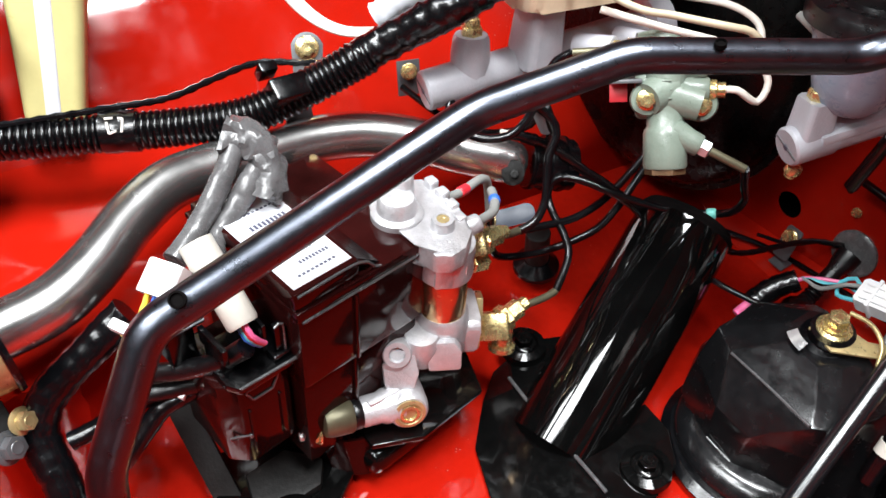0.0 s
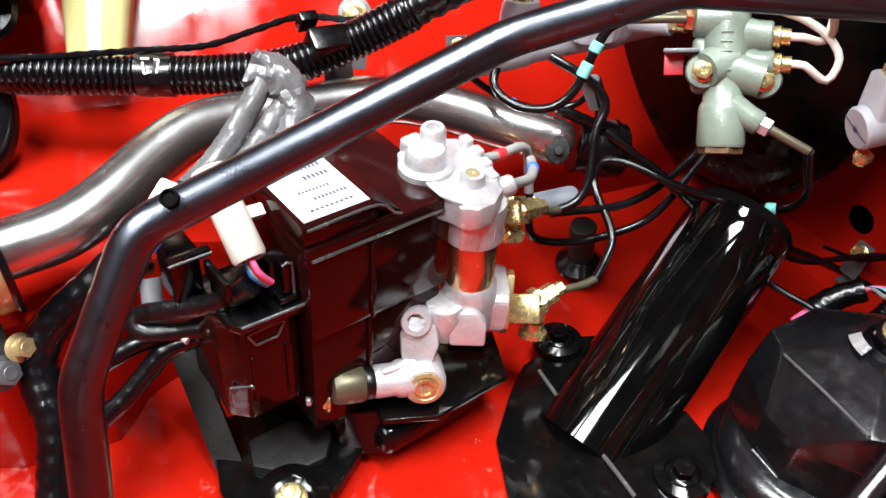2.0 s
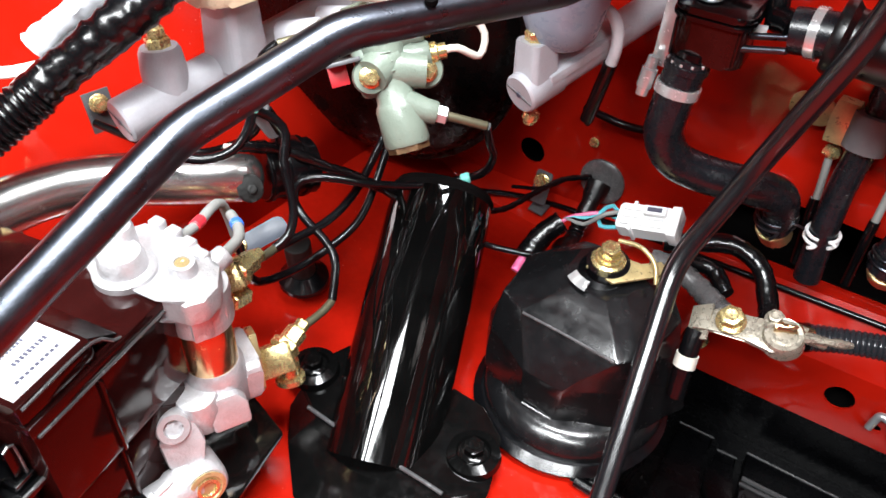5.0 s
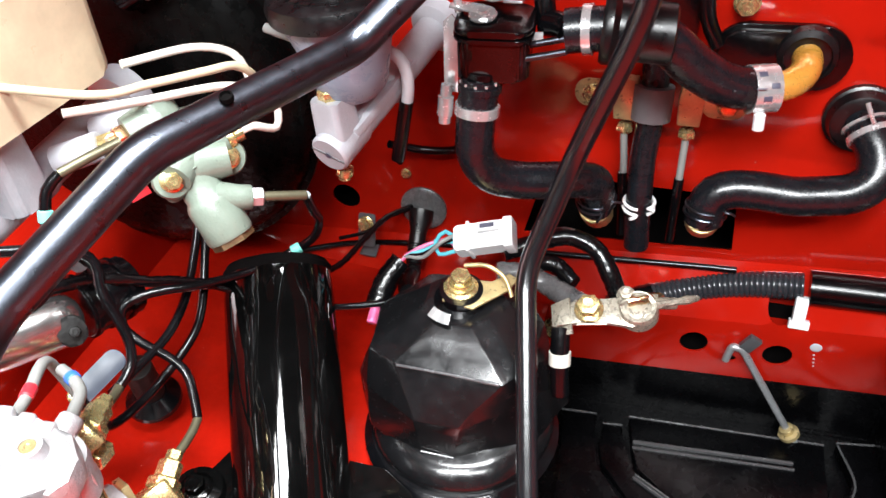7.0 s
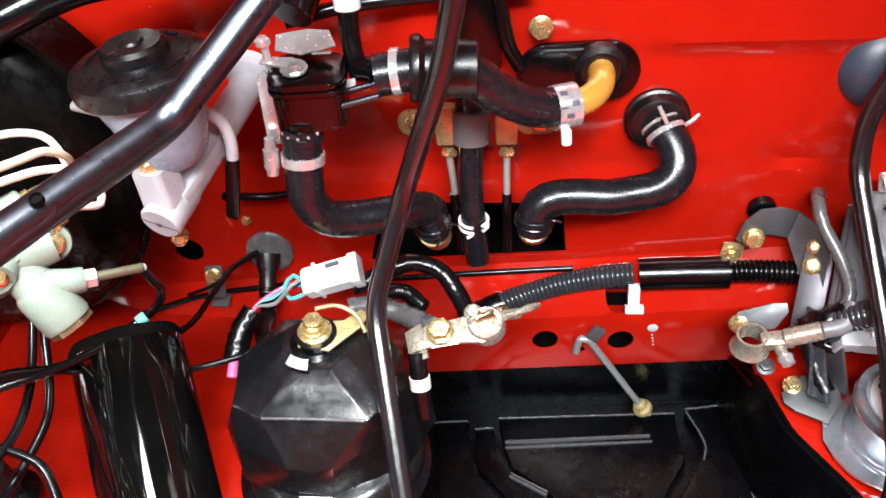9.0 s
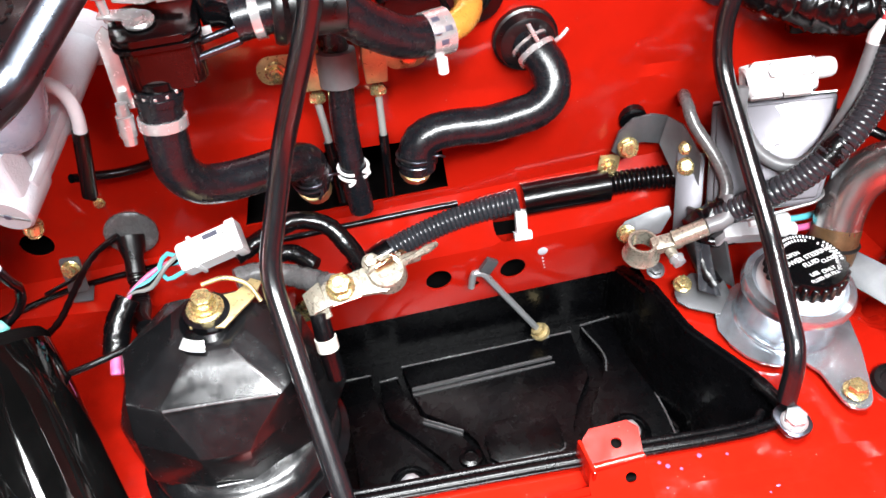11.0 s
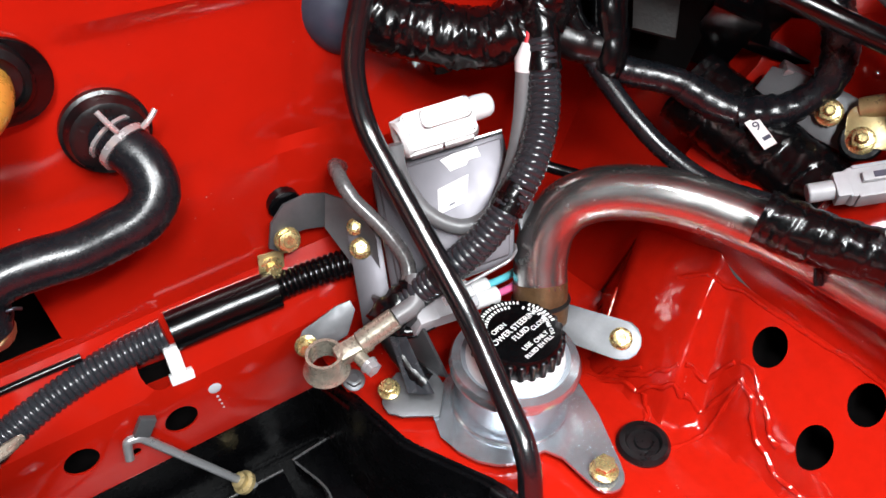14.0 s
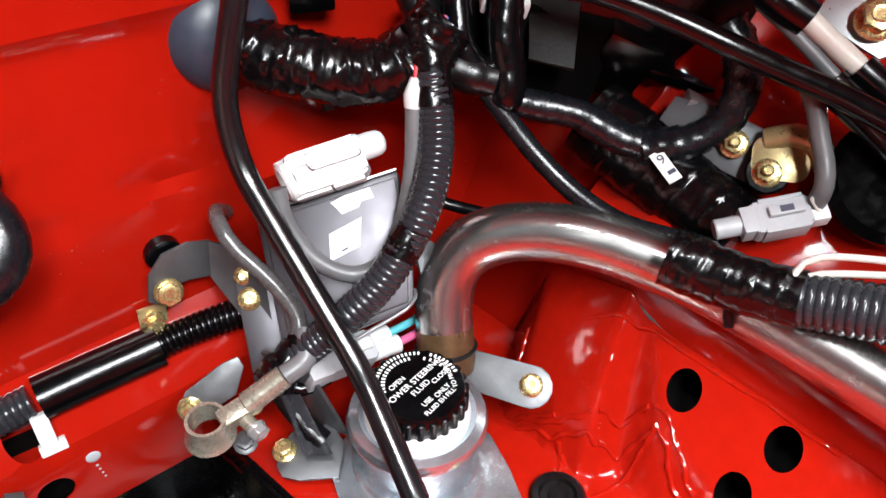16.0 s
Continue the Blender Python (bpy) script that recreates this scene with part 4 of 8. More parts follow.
for outline in ([(-0.0470, 0.3650), (-0.0440, 0.3585), (-0.0330, 0.3585), (-0.0295, 0.3650), (-0.0290, 0.3668), (-0.0470, 0.3668)], [(-0.0570, 0.3335), (-0.0565, 0.3305), (-0.0500, 0.3295), (-0.0480, 0.3318), (-0.0480, 0.3338)]):
    pts = [at_box(a, 0.0084 if a > -0.049 else 0.0135, z) for a, z in outline]
    fr = part("latch", bent(pts + pts[:1], 0.0007, 0.001, 8), EDGE_GLINT, control)
holder = part("connector_holder", box_block(-0.052, -0.030, 0.018, 0.034, 0.3745, 0.384, 0.0015), PLASTIC, control)
part("holder_arm", box_block(-0.0525, -0.0495, 0.014, 0.036, 0.384, 0.394, 0.0008), PLASTIC, holder)
part("holder_arm", box_block(-0.0310, -0.0285, 0.014, 0.036, 0.384, 0.396, 0.0008), PLASTIC, holder)
latch = part("spring_latch", box_block(-0.0270, -0.0225, 0.010, 0.0135, 0.3745, 0.396, 0.0010), PLASTIC, control)
part("latch_edge", tube([at_box(-0.0270, 0.0098, 0.3960), at_box(-0.0225, 0.0098, 0.3960), at_box(-0.0222, 0.0098, 0.3760)], 0.0007, 8), EDGE_GLINT, latch)
part("latch_base", box_block(-0.0300, -0.0200, 0.008, 0.016, 0.3745, 0.3785, 0.0010), PLASTIC, control)
part("socket", box_block(-0.066, -0.052, 0.040, 0.058, 0.3700, 0.398, 0.0018), PLASTIC, control)
part("socket_lip", box_block(-0.068, -0.048, 0.036, 0.040, 0.3940, 0.3985, 0.0008), PLASTIC, control)
part("socket_edge", tube([at_box(-0.068, 0.0358, 0.3962), at_box(-0.048, 0.0358, 0.3962)], 0.0007, 8), EDGE_GLINT, control)
part("front_edge", tube([at_box(-0.0185, -0.0012, 0.4020), at_box(0.0615, -0.0012, 0.4020)], 0.0009, 8), EDGE_GLINT, control)
part("side_edge", tube([at_box(-0.0190, 0.0, 0.4180), at_box(0.0165, 0.0, 0.4180), at_box(0.0300, 0.0, 0.4080), at_box(0.0600, 0.0, 0.4080)], 0.0008, 8), EDGE_GLINT, control)
post = thing("steel_post", (-0.232, 0.100, 0.245), "worn dark grey steel support post under the control box", "bracket")
part("strip", box((0.015, 0.004, 0.150), axes((-0.1850, 0.1080, 0.2600), (-0.72, -0.14, 0.66), (0.3, 0.93, 0.2)), 0.001), OLD_STEEL, post)
carrier = thing("carrier_bracket", (-0.175, 0.150, 0.253), "black pressed steel carrier bracket under the control box", "bracket")
bm = prism([(-0.215, 0.104), (-0.1677, 0.0995), (-0.132, 0.106), (-0.1380, 0.140), (-0.1475, 0.1569), (-0.1660, 0.1765), (-0.186, 0.196), (-0.215, 0.170)], 0.007, Matrix.Translation((0, 0, 0.2560)), 0.002)
part("plate", bm, BLACK_GLOSS, carrier)
part("pressed_step", prism([(-0.1900, 0.1200), (-0.1720, 0.1180), (-0.1600, 0.1360), (-0.1640, 0.1560), (-0.1800, 0.1640), (-0.1960, 0.1460)], 0.008, Matrix.Translation((0, 0, 0.2610)), 0.003), OLD_STEEL, carrier)
part("dome", lathe([(0.021, 0), (0.020, 0.005), (0.014, 0.008), (0.011, 0.006), (0, 0.006)], (-0.147, 0.132, 0.262), (0.2, -0.1, 1)), BLACK_GLOSS, carrier)
part("bolt", hex_head((-0.147, 0.132, 0.267), (0.2, -0.1, 1), 0.0062), BRASS, carrier)
low_ = [(-0.1757, 0.1690, 0.2600), (-0.1660, 0.1800, 0.2600), (-0.1635, 0.1951, 0.2600), (-0.1680, 0.2210, 0.2600), (-0.1800, 0.2560, 0.2620), (-0.2000, 0.2760, 0.2640)]
top_ = [(-0.1800, 0.1640, 0.2900), (-0.1720, 0.1740, 0.2890), (-0.1693, 0.1938, 0.2870), (-0.1720, 0.2250, 0.2870), (-0.1815, 0.2597, 0.2880), (-0.1990, 0.2720, 0.2900)]
bm = bmesh.new()
lo_v, hi_v = [bm.verts.new(p) for p in smooth_line(low_, 0.006)[:14]], [bm.verts.new(p) for p in smooth_line(top_, 0.006)[:14]]
for k in range(min(len(lo_v), len(hi_v)) - 1):
    bm.faces.new((lo_v[k], lo_v[k + 1], hi_v[k + 1], hi_v[k]))
plate(bm, 0.0022)
part("skirt", bm, BROWN_BLACK, carrier, "dark brown rounded skirt under the brake actuator")
part("foot", box((0.035, 0.05, 0.02), pose(-0.178, 0.205, 0.270, 0, 0, 15), 0.009, 4), BLACK_GLOSS, carrier)

# brake actuator
act = thing("brake_actuator", (-0.1865, 0.2437, 0.285), "cast aluminium brake actuator with a copper sleeve and brass fittings", "brake actuator")
AC = V((-0.1865, 0.2437, 0))
bm = prism([(-0.2145, 0.2139), (-0.2040, 0.2128), (-0.1940, 0.2190), (-0.1818, 0.2241), (-0.1690, 0.2264), (-0.1650, 0.2340), (-0.1677, 0.2439), (-0.1776, 0.2535), (-0.1960, 0.2560), (-0.2172, 0.2556), (-0.2245, 0.2477), (-0.2320, 0.2440), (-0.2314, 0.2268), (-0.2245, 0.2160)], 0.013, Matrix.Translation((0, 0, 0.3975)), 0.003)
part("upper_casting", bm, ALU, act)
part("dome", lathe([(0.0120, -0.008), (0.0138, -0.002), (0.0138, 0.0016), (0.0128, 0.0026), (0.0106, 0.0030), (0.0102, 0.0085), (0.0088, 0.0112), (0.0040, 0.0120), (0, 0.0121)], (-0.2061, 0.2245, 0.4105), (0, 0, 1), 34), ALU, act)
part("post", lathe([(0.0072, -0.006), (0.0066, 0.010), (0.0064, 0.0160), (0.0054, 0.0175), (0.0034, 0.0175), (0.0028, 0.0120), (0, 0.0120)], (-0.2148, 0.2318, 0.4105), (0.05, -0.05, 1), 22), ALU, act)
part("shoulder", box((0.013, 0.012, 0.010), axes((-0.2225, 0.2255, 0.4125), (0, 0, 1), (0.9, 0.3, 0)), 0.003, 3), ALU, act)
part("port_boss", lathe([(0.0078, -0.040), (0.0072, -0.020), (0.0062, -0.002), (0.0056, 0.0), (0.0034, 0.0), (0.0028, -0.006), (0, -0.006)], (-0.1860, 0.2402, 0.4165), (0.08, -0.02, 1), 22), ALU, act)
part("port_insert", lathe([(0.0034, 0), (0.0030, 0.0005), (0.0015, 0.0004), (0, -0.001)], (-0.1860, 0.2402, 0.4158), (0.08, -0.02, 1), 14), GOLD, act)
for k, (x, y) in enumerate(((-0.2190, 0.2520), (-0.2095, 0.2535), (-0.1995, 0.2535), (-0.1895, 0.2525))):
    part("edge_knob", box((0.0070, 0.0062, 0.008), axes((x, y, 0.4115 - 0.0012 * k), (0, 0, 1), (0.95, 0.1, 0)), 0.0018, 3), ALU, act)
part("side_stub", lathe([(0.0062, -0.010), (0.0054, 0.0), (0.0052, 0.0060), (0.0044, 0.0072), (0, 0.0072)], (-0.1885, 0.2575, 0.4020), (0.05, 0.95, 0.25), 18), ALU, act)
part("bell", lathe([(0.0138, 0), (0.0150, 0.0012), (0.0152, 0.006), (0.0146, 0.010), (0.0155, 0.017), (0.0150, 0.022)], AC + V((0, 0, 0.3780)), (0, 0, 1), 34), ALU, act)
part("bell_rib", box((0.004, 0.010, 0.020), axes((-0.1745, 0.2355, 0.3900), (0, 0, 1), (0.9, -0.3, 0)), 0.0015), ALU, act)
part("bell_rib", box((0.005, 0.010, 0.018), axes((-0.1765, 0.2500, 0.3905), (0, 0, 1), (0.7, 0.6, 0)), 0.0018), ALU, act)
part("copper_sleeve", lathe([(0.0122, -0.003), (0.0128, 0), (0.0129, 0.002), (0.0129, 0.028), (0.0122, 0.031)], AC + V((0, 0, 0.3480)), (0, 0, 1), 36), COPPER, act, "polished copper sleeve")
part("lower_casting", lathe([(0, 0), (0.0140, 0), (0.0152, 0.0025), (0.0154, 0.022), (0.0148, 0.029), (0.0132, 0.0315)], AC + V((0, 0, 0.3190)), (0, 0, 1), 34), ALU, act)
part("front_boss", prism([(-0.0095, -0.010), (0.0095, -0.010), (0.0100, 0.003), (0.0060, 0.0095), (-0.0050, 0.0100), (-0.0095, 0.005)], 0.008, axes((-0.1745, 0.2385, 0.3300), (0.86, -0.42, 0.2), (0.42, 0.88, 0.05)), 0.0022), ALU, act)
part("side_bulge", lathe([(0.0, 0.0), (0.0100, 0.0), (0.0118, 0.003), (0.0118, 0.018), (0.0096, 0.023), (0, 0.0235)], (-0.1835, 0.2300, 0.3200), (0.1, -0.1, 1), 26), ALU, act)
part("rear_flange", prism(round_rect(0.034, 0.026, 0.006), 0.009, axes((-0.1905, 0.2580, 0.3290), (0.35, 0.92, -0.1), (0.9, -0.35, 0)), 0.002), ALU, act)
LUG = axes((-0.1810, 0.2120, 0.3350), (0.80, -0.38, 0.46), (0, 0.2, 1))
eye = part("eye_lug", lathe([(0.0040, -0.006), (0.0076, -0.006), (0.0082, -0.0045), (0.0082, 0.0045), (0.0074, 0.006), (0.0046, 0.006)], LUG.translation, LUG.to_3x3() @ V((0, 0, 1)), 28, hollow=True), ALU, act)
part("screw", lathe([(0.0044, -0.002), (0.0042, 0.0), (0.0022, 0.0010), (0.0016, 0.0022), (0, 0.0024)], LUG.translation, LUG.to_3x3() @ V((0, 0, 1)), 18), COPPER, eye)
part("lug_web", box((0.010, 0.022, 0.020), axes((-0.1815, 0.2215, 0.3285), (0.3, -0.2, 1), (0.8, -0.5, 0)), 0.0035, 3), ALU, act)
part("arm", prism([(-0.0095, -0.012), (0.0075, -0.013), (0.0105, -0.002), (0.0080, 0.012), (-0.0060, 0.014), (-0.0110, 0.004)], 0.015, axes((-0.1850, 0.2165, 0.3200), (0.80, -0.38, 0.46), (0.42, 0.9, 0.0)), 0.0040), ALU, act)
PD = V((0.84, -0.22, 0.20)).normalized()
PC0 = V((-0.1590, 0.2090, 0.3070))
part("port", lathe([(0.0, -0.026), (0.0104, -0.026), (0.0120, -0.022), (0.0120, -0.006), (0.0112, -0.0012), (0.0100, 0.0), (0, 0.0)], PC0, PD, 30), ALU, act)
ring = part("port_ring", lathe([(0.0092, 0.0002), (0.0092, 0.0010), (0.0072, 0.0014), (0.0064, 0.0006)], PC0, PD, 28), GOLD, act, "gold sealing ring")
part("port_plug", lathe([(0.0062, -0.0005), (0.0056, 0.0016), (0.0040, 0.0018), (0.0034, 0.0004), (0, 0.0002)], PC0, PD, 22), BRASS, ring)
BD = V((-0.10, -1.0, 0.10)).normalized()
B0 = V((-0.1690, 0.2080, 0.3060))
part("barrel", lathe([(0, 0), (0.0104, 0.0), (0.0102, 0.010), (0.0088, 0.0130), (0.0088, 0.0225), (0.0080, 0.0240), (0, 0.0240)], B0, BD, 26), ALU, act)
part("barrel_rib", box((0.005, 0.020, 0.004), axes(B0 + BD * 0.010 + V((0, 0, 0.0088)), (0, 0, 1), (1, 0.1, 0)), 0.0014), ALU, act)
part("rubber_ring", lathe([(0, 0), (0.0082, 0), (0.0088, 0.001), (0.0088, 0.0048), (0.0082, 0.0058), (0, 0.0058)], B0 + BD * 0.0238, BD, 24), RUBBER_DULL, act, "dark rubber ring")
part("nose_fitting", lathe([(0, 0), (0.0092, 0), (0.0098, 0.0014), (0.0096, 0.0130), (0.0086, 0.0160), (0.0060, 0.0168), (0, 0.0168)], B0 + BD * 0.0290, BD, 26), OLIVE, act, "olive plated end fitting")
N0 = V((-0.1745, 0.1610, 0.3015))
part("nut", lathe([(0, 0), (0.0070, 0), (0.0070, 0.0014), (0.0056, 0.002), (0.0056, 0.0036), (0, 0.0036)], N0, BD, 22), BRASS, act)
part("washer_stack", rod(N0 + BD * 0.0036, N0 + BD * 0.0068, 0.0052, 6, soft=0.0006), CHROME, act)
part("bleed_screw", rod(N0 + BD * 0.0068, N0 + BD * 0.0115, 0.0027), CHROME, act)
part("earth_wire", tube([N0 + V((0, -0.002, 0.004)), (-0.1765, 0.1600, 0.3150), (-0.1800, 0.1620, 0.3270), (-0.1860, 0.1720, 0.3330), (-0.1930, 0.1890, 0.3360)], 0.0022, 10), RUBBER, act)
part("wire_clip", box((0.022, 0.006, 0.0022), axes((-0.1900, 0.1830, 0.3345), (0.2, -0.2, 0.9), (-0.3, 0.9, 0.1)), 0.0006), PLASTIC, act)
part("solenoid", rod((-0.1990, 0.2040, 0.3140), (-0.1890, 0.2080, 0.3330), 0.0115, 20), RUBBER_DULL, act, "dull black solenoid body")
for p, q in (((-0.2000, 0.2760, 0.3765), (-0.2050, 0.2905, 0.3720)), ((-0.1870, 0.2890, 0.3190), (-0.1885, 0.3010, 0.3218))):
    p, q = V(p), V(q)
    f = part("brass_fitting", rod(p, q, 0.0062, 6, soft=0.0008), BRASS, act, "brass line fitting")
    part("collar", rod(p - (q - p) * 0.25, p + (q - p) * 0.25, 0.0085, 6, soft=0.001), BRASS, f)
    part("nut", rod(q, q + (q - p) * 0.45, 0.0042, 6, soft=0.0006), BRASS, f)
part("gold_flange", prism([(-0.0190, -0.007), (-0.006, -0.0105), (0.0120, -0.0085), (0.0180, 0.0), (0.0120, 0.0090), (-0.010, 0.0105), (-0.0190, 0.006)], 0.0042, axes((-0.1930, 0.2700, 0.3180), (0.45, 0.88, -0.05), (0.35, -0.2, -0.9)), 0.0008), GOLD, act, "gold plated flange")
part("brass_block", box((0.021, 0.017, 0.016), axes((-0.1870, 0.2815, 0.3155), (0.5, -0.6, 0.6), (0.5, 0.85, 0.15)), 0.0020), BRASS, act)
part("brass_block", box((0.014, 0.015, 0.015), axes((-0.1975, 0.2700, 0.3785), (0.5, -0.6, 0.6), (0.5, 0.85, 0.3)), 0.0022), BRASS, act)
part("brass_fitting", rod((-0.1930, 0.2640, 0.3690), (-0.1960, 0.2760, 0.3640), 0.0055, 6), BRASS, act)
part("banjo_bolt", lathe([(0.0085, 0), (0.0085, 0.0030), (0.0062, 0.0040), (0.0062, 0.0090), (0, 0.0095)], (-0.1815, 0.2850, 0.2990), (-0.2, 0.15, 0.9), 22), BRASS, act)
part("under_plate", prism([(-0.205, 0.180), (-0.160, 0.186), (-0.152, 0.215), (-0.165, 0.262), (-0.200, 0.270), (-0.215, 0.235)], 0.004, Matrix.Translation((0, 0, 0.2860)), 0.001), BLACK_GLOSS, act, "black steel mounting plate")

# brake lines
def line_thing(pts, r, mat, label, extra=(), name="brake_line", category="brake line"):
    t = thing(name, pts[0], label, category)
    part("line", tube(pts, r, 10), mat, t)
    for nm, a, b, rr, mm in extra:
        part(nm, rod(a, b, rr, 12), mm, t)
    return t


line_thing([(-0.1885, 0.3010, 0.3218), (-0.1885, 0.3120, 0.3208), (-0.1890, 0.3220, 0.3205), (-0.1904, 0.3296, 0.3209)], 0.0024, OLIVE, "bare olive plated brake line stub at the actuator")
line_thing([(-0.1904, 0.3296, 0.3209), (-0.1970, 0.3398, 0.3295), (-0.2033, 0.3465, 0.3358), (-0.2130, 0.3483, 0.3433), (-0.2260, 0.3469, 0.3528), (-0.2356, 0.3489, 0.3603), (-0.2365, 0.3538, 0.3689), (-0.2317, 0.3601, 0.3718), (-0.2217, 0.3699, 0.3707), (-0.2059, 0.3845, 0.3658), (-0.1858, 0.4079, 0.3608), (-0.1709, 0.4299, 0.3608), (-0.1589, 0.4334, 0.3703), (-0.1535, 0.4318, 0.3844), (-0.1500, 0.4219, 0.3987), (-0.1470, 0.4120, 0.4170)], 0.0026, RUBBER, "black coated brake line from the actuator to the green valve", [("tape_mark", (-0.1727, 0.4275, 0.3604), (-0.1685, 0.4310, 0.3622), 0.0034, TEAL)])
line_thing([(-0.2050, 0.2905, 0.3720), (-0.2090, 0.2990, 0.3650), (-0.2130, 0.3070, 0.3600), (-0.2151, 0.3136, 0.3582)], 0.0025, OLIVE, "bare olive plated brake line stub")
line_thing([(-0.2151, 0.3136, 0.3582), (-0.2127, 0.3226, 0.3633), (-0.2150, 0.3298, 0.3729), (-0.2203, 0.3338, 0.3841), (-0.2277, 0.3380, 0.3977), (-0.2317, 0.3449, 0.4090), (-0.2365, 0.3437, 0.4167), (-0.2425, 0.3375, 0.4231), (-0.2480, 0.3290, 0.4285), (-0.2570, 0.3200, 0.4330)], 0.0027, RUBBER, "black coated brake line rising under the master cylinder")
line_thing([(-0.2157, 0.3733, 0.4653), (-0.2243, 0.3649, 0.4627), (-0.2355, 0.3500, 0.4595)], 0.0025, OLIVE, "bare olive plated brake line entering the green valve")
line_thing([(-0.2355, 0.3500, 0.4595), (-0.2402, 0.3436, 0.4536), (-0.2406, 0.3375, 0.4431), (-0.2394, 0.3319, 0.4310), (-0.2380, 0.3255, 0.4196), (-0.2405, 0.3157, 0.4107), (-0.2494, 0.3030, 0.4075), (-0.2613, 0.2944, 0.4099), (-0.2718, 0.2933, 0.4148), (-0.2776, 0.2991, 0.4230)], 0.0027, RUBBER, "black coated brake line looping below the master cylinder", [("tape_mark", (-0.2408, 0.3390, 0.4458), (-0.2403, 0.3362, 0.4405), 0.0035, TEAL), ("tape_mark", (-0.2398, 0.3338, 0.4350), (-0.2390, 0.3300, 0.4275), 0.0035, TEAL)])
line_thing([(-0.2096, 0.2560, 0.4069), (-0.2151, 0.2700, 0.4033), (-0.2215, 0.2836, 0.4016), (-0.2265, 0.2930, 0.3961), (-0.2279, 0.2969, 0.3833), (-0.2265, 0.2986, 0.3664)], 0.0026, GREY_LINE, "grey coated brake line looping behind the actuator", [("tape_mark", (-0.2138, 0.2670, 0.4042), (-0.2170, 0.2740, 0.4027), 0.0031, WIRE_RED)])
line_thing([(-0.1880, 0.2620, 0.4035), (-0.1938, 0.2710, 0.3992), (-0.1997, 0.2812, 0.3963), (-0.2089, 0.2877, 0.3952), (-0.2188, 0.2920, 0.3936)], 0.0028, GREY_LINE, "grey coated brake line with a blue band", [("tape_mark", (-0.2070, 0.2868, 0.3954), (-0.2110, 0.2886, 0.3949), 0.0034, WIRE_BLUE)])
line_thing([(-0.2264, 0.2989, 0.3664), (-0.2242, 0.2996, 0.3474), (-0.2251, 0.3046, 0.3341), (-0.2262, 0.3176, 0.3255), (-0.2251, 0.3422, 0.3207), (-0.2198, 0.3627, 0.3260), (-0.2170, 0.3804, 0.3325), (-0.2187, 0.3960, 0.3430), (-0.2240, 0.4160, 0.3600), (-0.2300, 0.4400, 0.3800)], 0.0026, RUBBER, "black coated brake line curling low in the bay")
line_thing([(-0.2224, 0.3133, 0.3507), (-0.2207, 0.3340, 0.3490), (-0.2185, 0.3569, 0.3480), (-0.2202, 0.3781, 0.3504), (-0.2250, 0.3990, 0.3562), (-0.2325, 0.4250, 0.3680), (-0.2400, 0.4450, 0.3800)], 0.0026, RUBBER, "black coated brake line crossing low in the bay")
line_thing([(-0.325, 0.290, 0.405), (-0.290, 0.300, 0.400), (-0.272, 0.312, 0.397), (-0.266, 0.330, 0.394), (-0.258, 0.345, 0.400), (-0.252, 0.351, 0.418)], 0.0022, RUBBER, "black coated brake line crossing the steel pipe", [("tape_mark", (-0.276, 0.3085, 0.3978), (-0.273, 0.311, 0.3972), 0.0026, WIRE_BLUE)])
fl = thing("flat_bracket", (-0.24, 0.32, 0.335), "flat grey steel bracket with a small screw", "bracket")
part("bar", prism(round_rect(0.034, 0.012, 0.005), 0.002, axes((-0.240, 0.324, 0.346), (0.5, -0.5, 0.7), (0.4, 0.9, 0.3)), 0.0004), BLUE_BLACK, fl)
part("screw", hex_head((-0.245, 0.312, 0.344), (0.5, -0.5, 0.7), 0.0035), BRASS, fl)
gm = thing("floor_grommet", (-0.235, 0.362, 0.262), "black rubber floor grommet round a steel stub", "grommet")
part("seal", lathe([(0.0175, 0), (0.0172, 0.003), (0.0140, 0.006), (0.0100, 0.010)], (-0.2607, 0.3710, 0.266), (0.1, -0.1, 1)), RUBBER, gm)
part("stub", rod((-0.2607, 0.3710, 0.266), (-0.2567, 0.3647, 0.305), 0.0090), OLD_STEEL, gm)

# steering column cover
cover = thing("column_cover", (-0.14, 0.30, 0.255), "glossy black steering column cover with a bolted flange", "column cover")
axis = (V((-0.186, 0.4275, 0.339)) - V((-0.131, 0.298, 0.240)))
bm = sweep(bmesh.new(), [V((-0.131, 0.298, 0.240)) + axis * (0.04 + 0.096 * k) for k in range(11)], lambda i, s: (0.0335 - 0.001 * s) * (1 if i < 10 else 0.97), 36)
part("tube", bm, COVER, cover)
# the shade on the tube's upper end is put into the cap's colour
part("tube_cap", lathe([(0.0315, -0.001), (0.0325, 0.002), (0.0300, 0.006), (0.0200, 0.009), (0, 0.010)], V((-0.131, 0.298, 0.240)) + axis * 1.0, axis, 36), DARK, cover, "shaded black end of the tube")
bm = bmesh.new()
up = [(-0.203, 0.331, 0.262), (-0.197, 0.305, 0.262), (-0.172, 0.292, 0.266), (-0.081, 0.296, 0.266), (-0.066, 0.318, 0.262), (-0.080, 0.350, 0.262), (-0.10, 0.36, 0.266), (-0.19, 0.36, 0.266)]
top = [bm.verts.new(v) for v in up]
bm.faces.new(top)
low = [bm.verts.new(v) for v in ((-0.195, 0.292, 0.258), (-0.180, 0.275, 0.253), (-0.152, 0.252, 0.2535), (-0.095, 0.235, 0.2535), (-0.060, 0.285, 0.2535))]
bm.faces.new([top[1], top[2], low[1], low[0]])
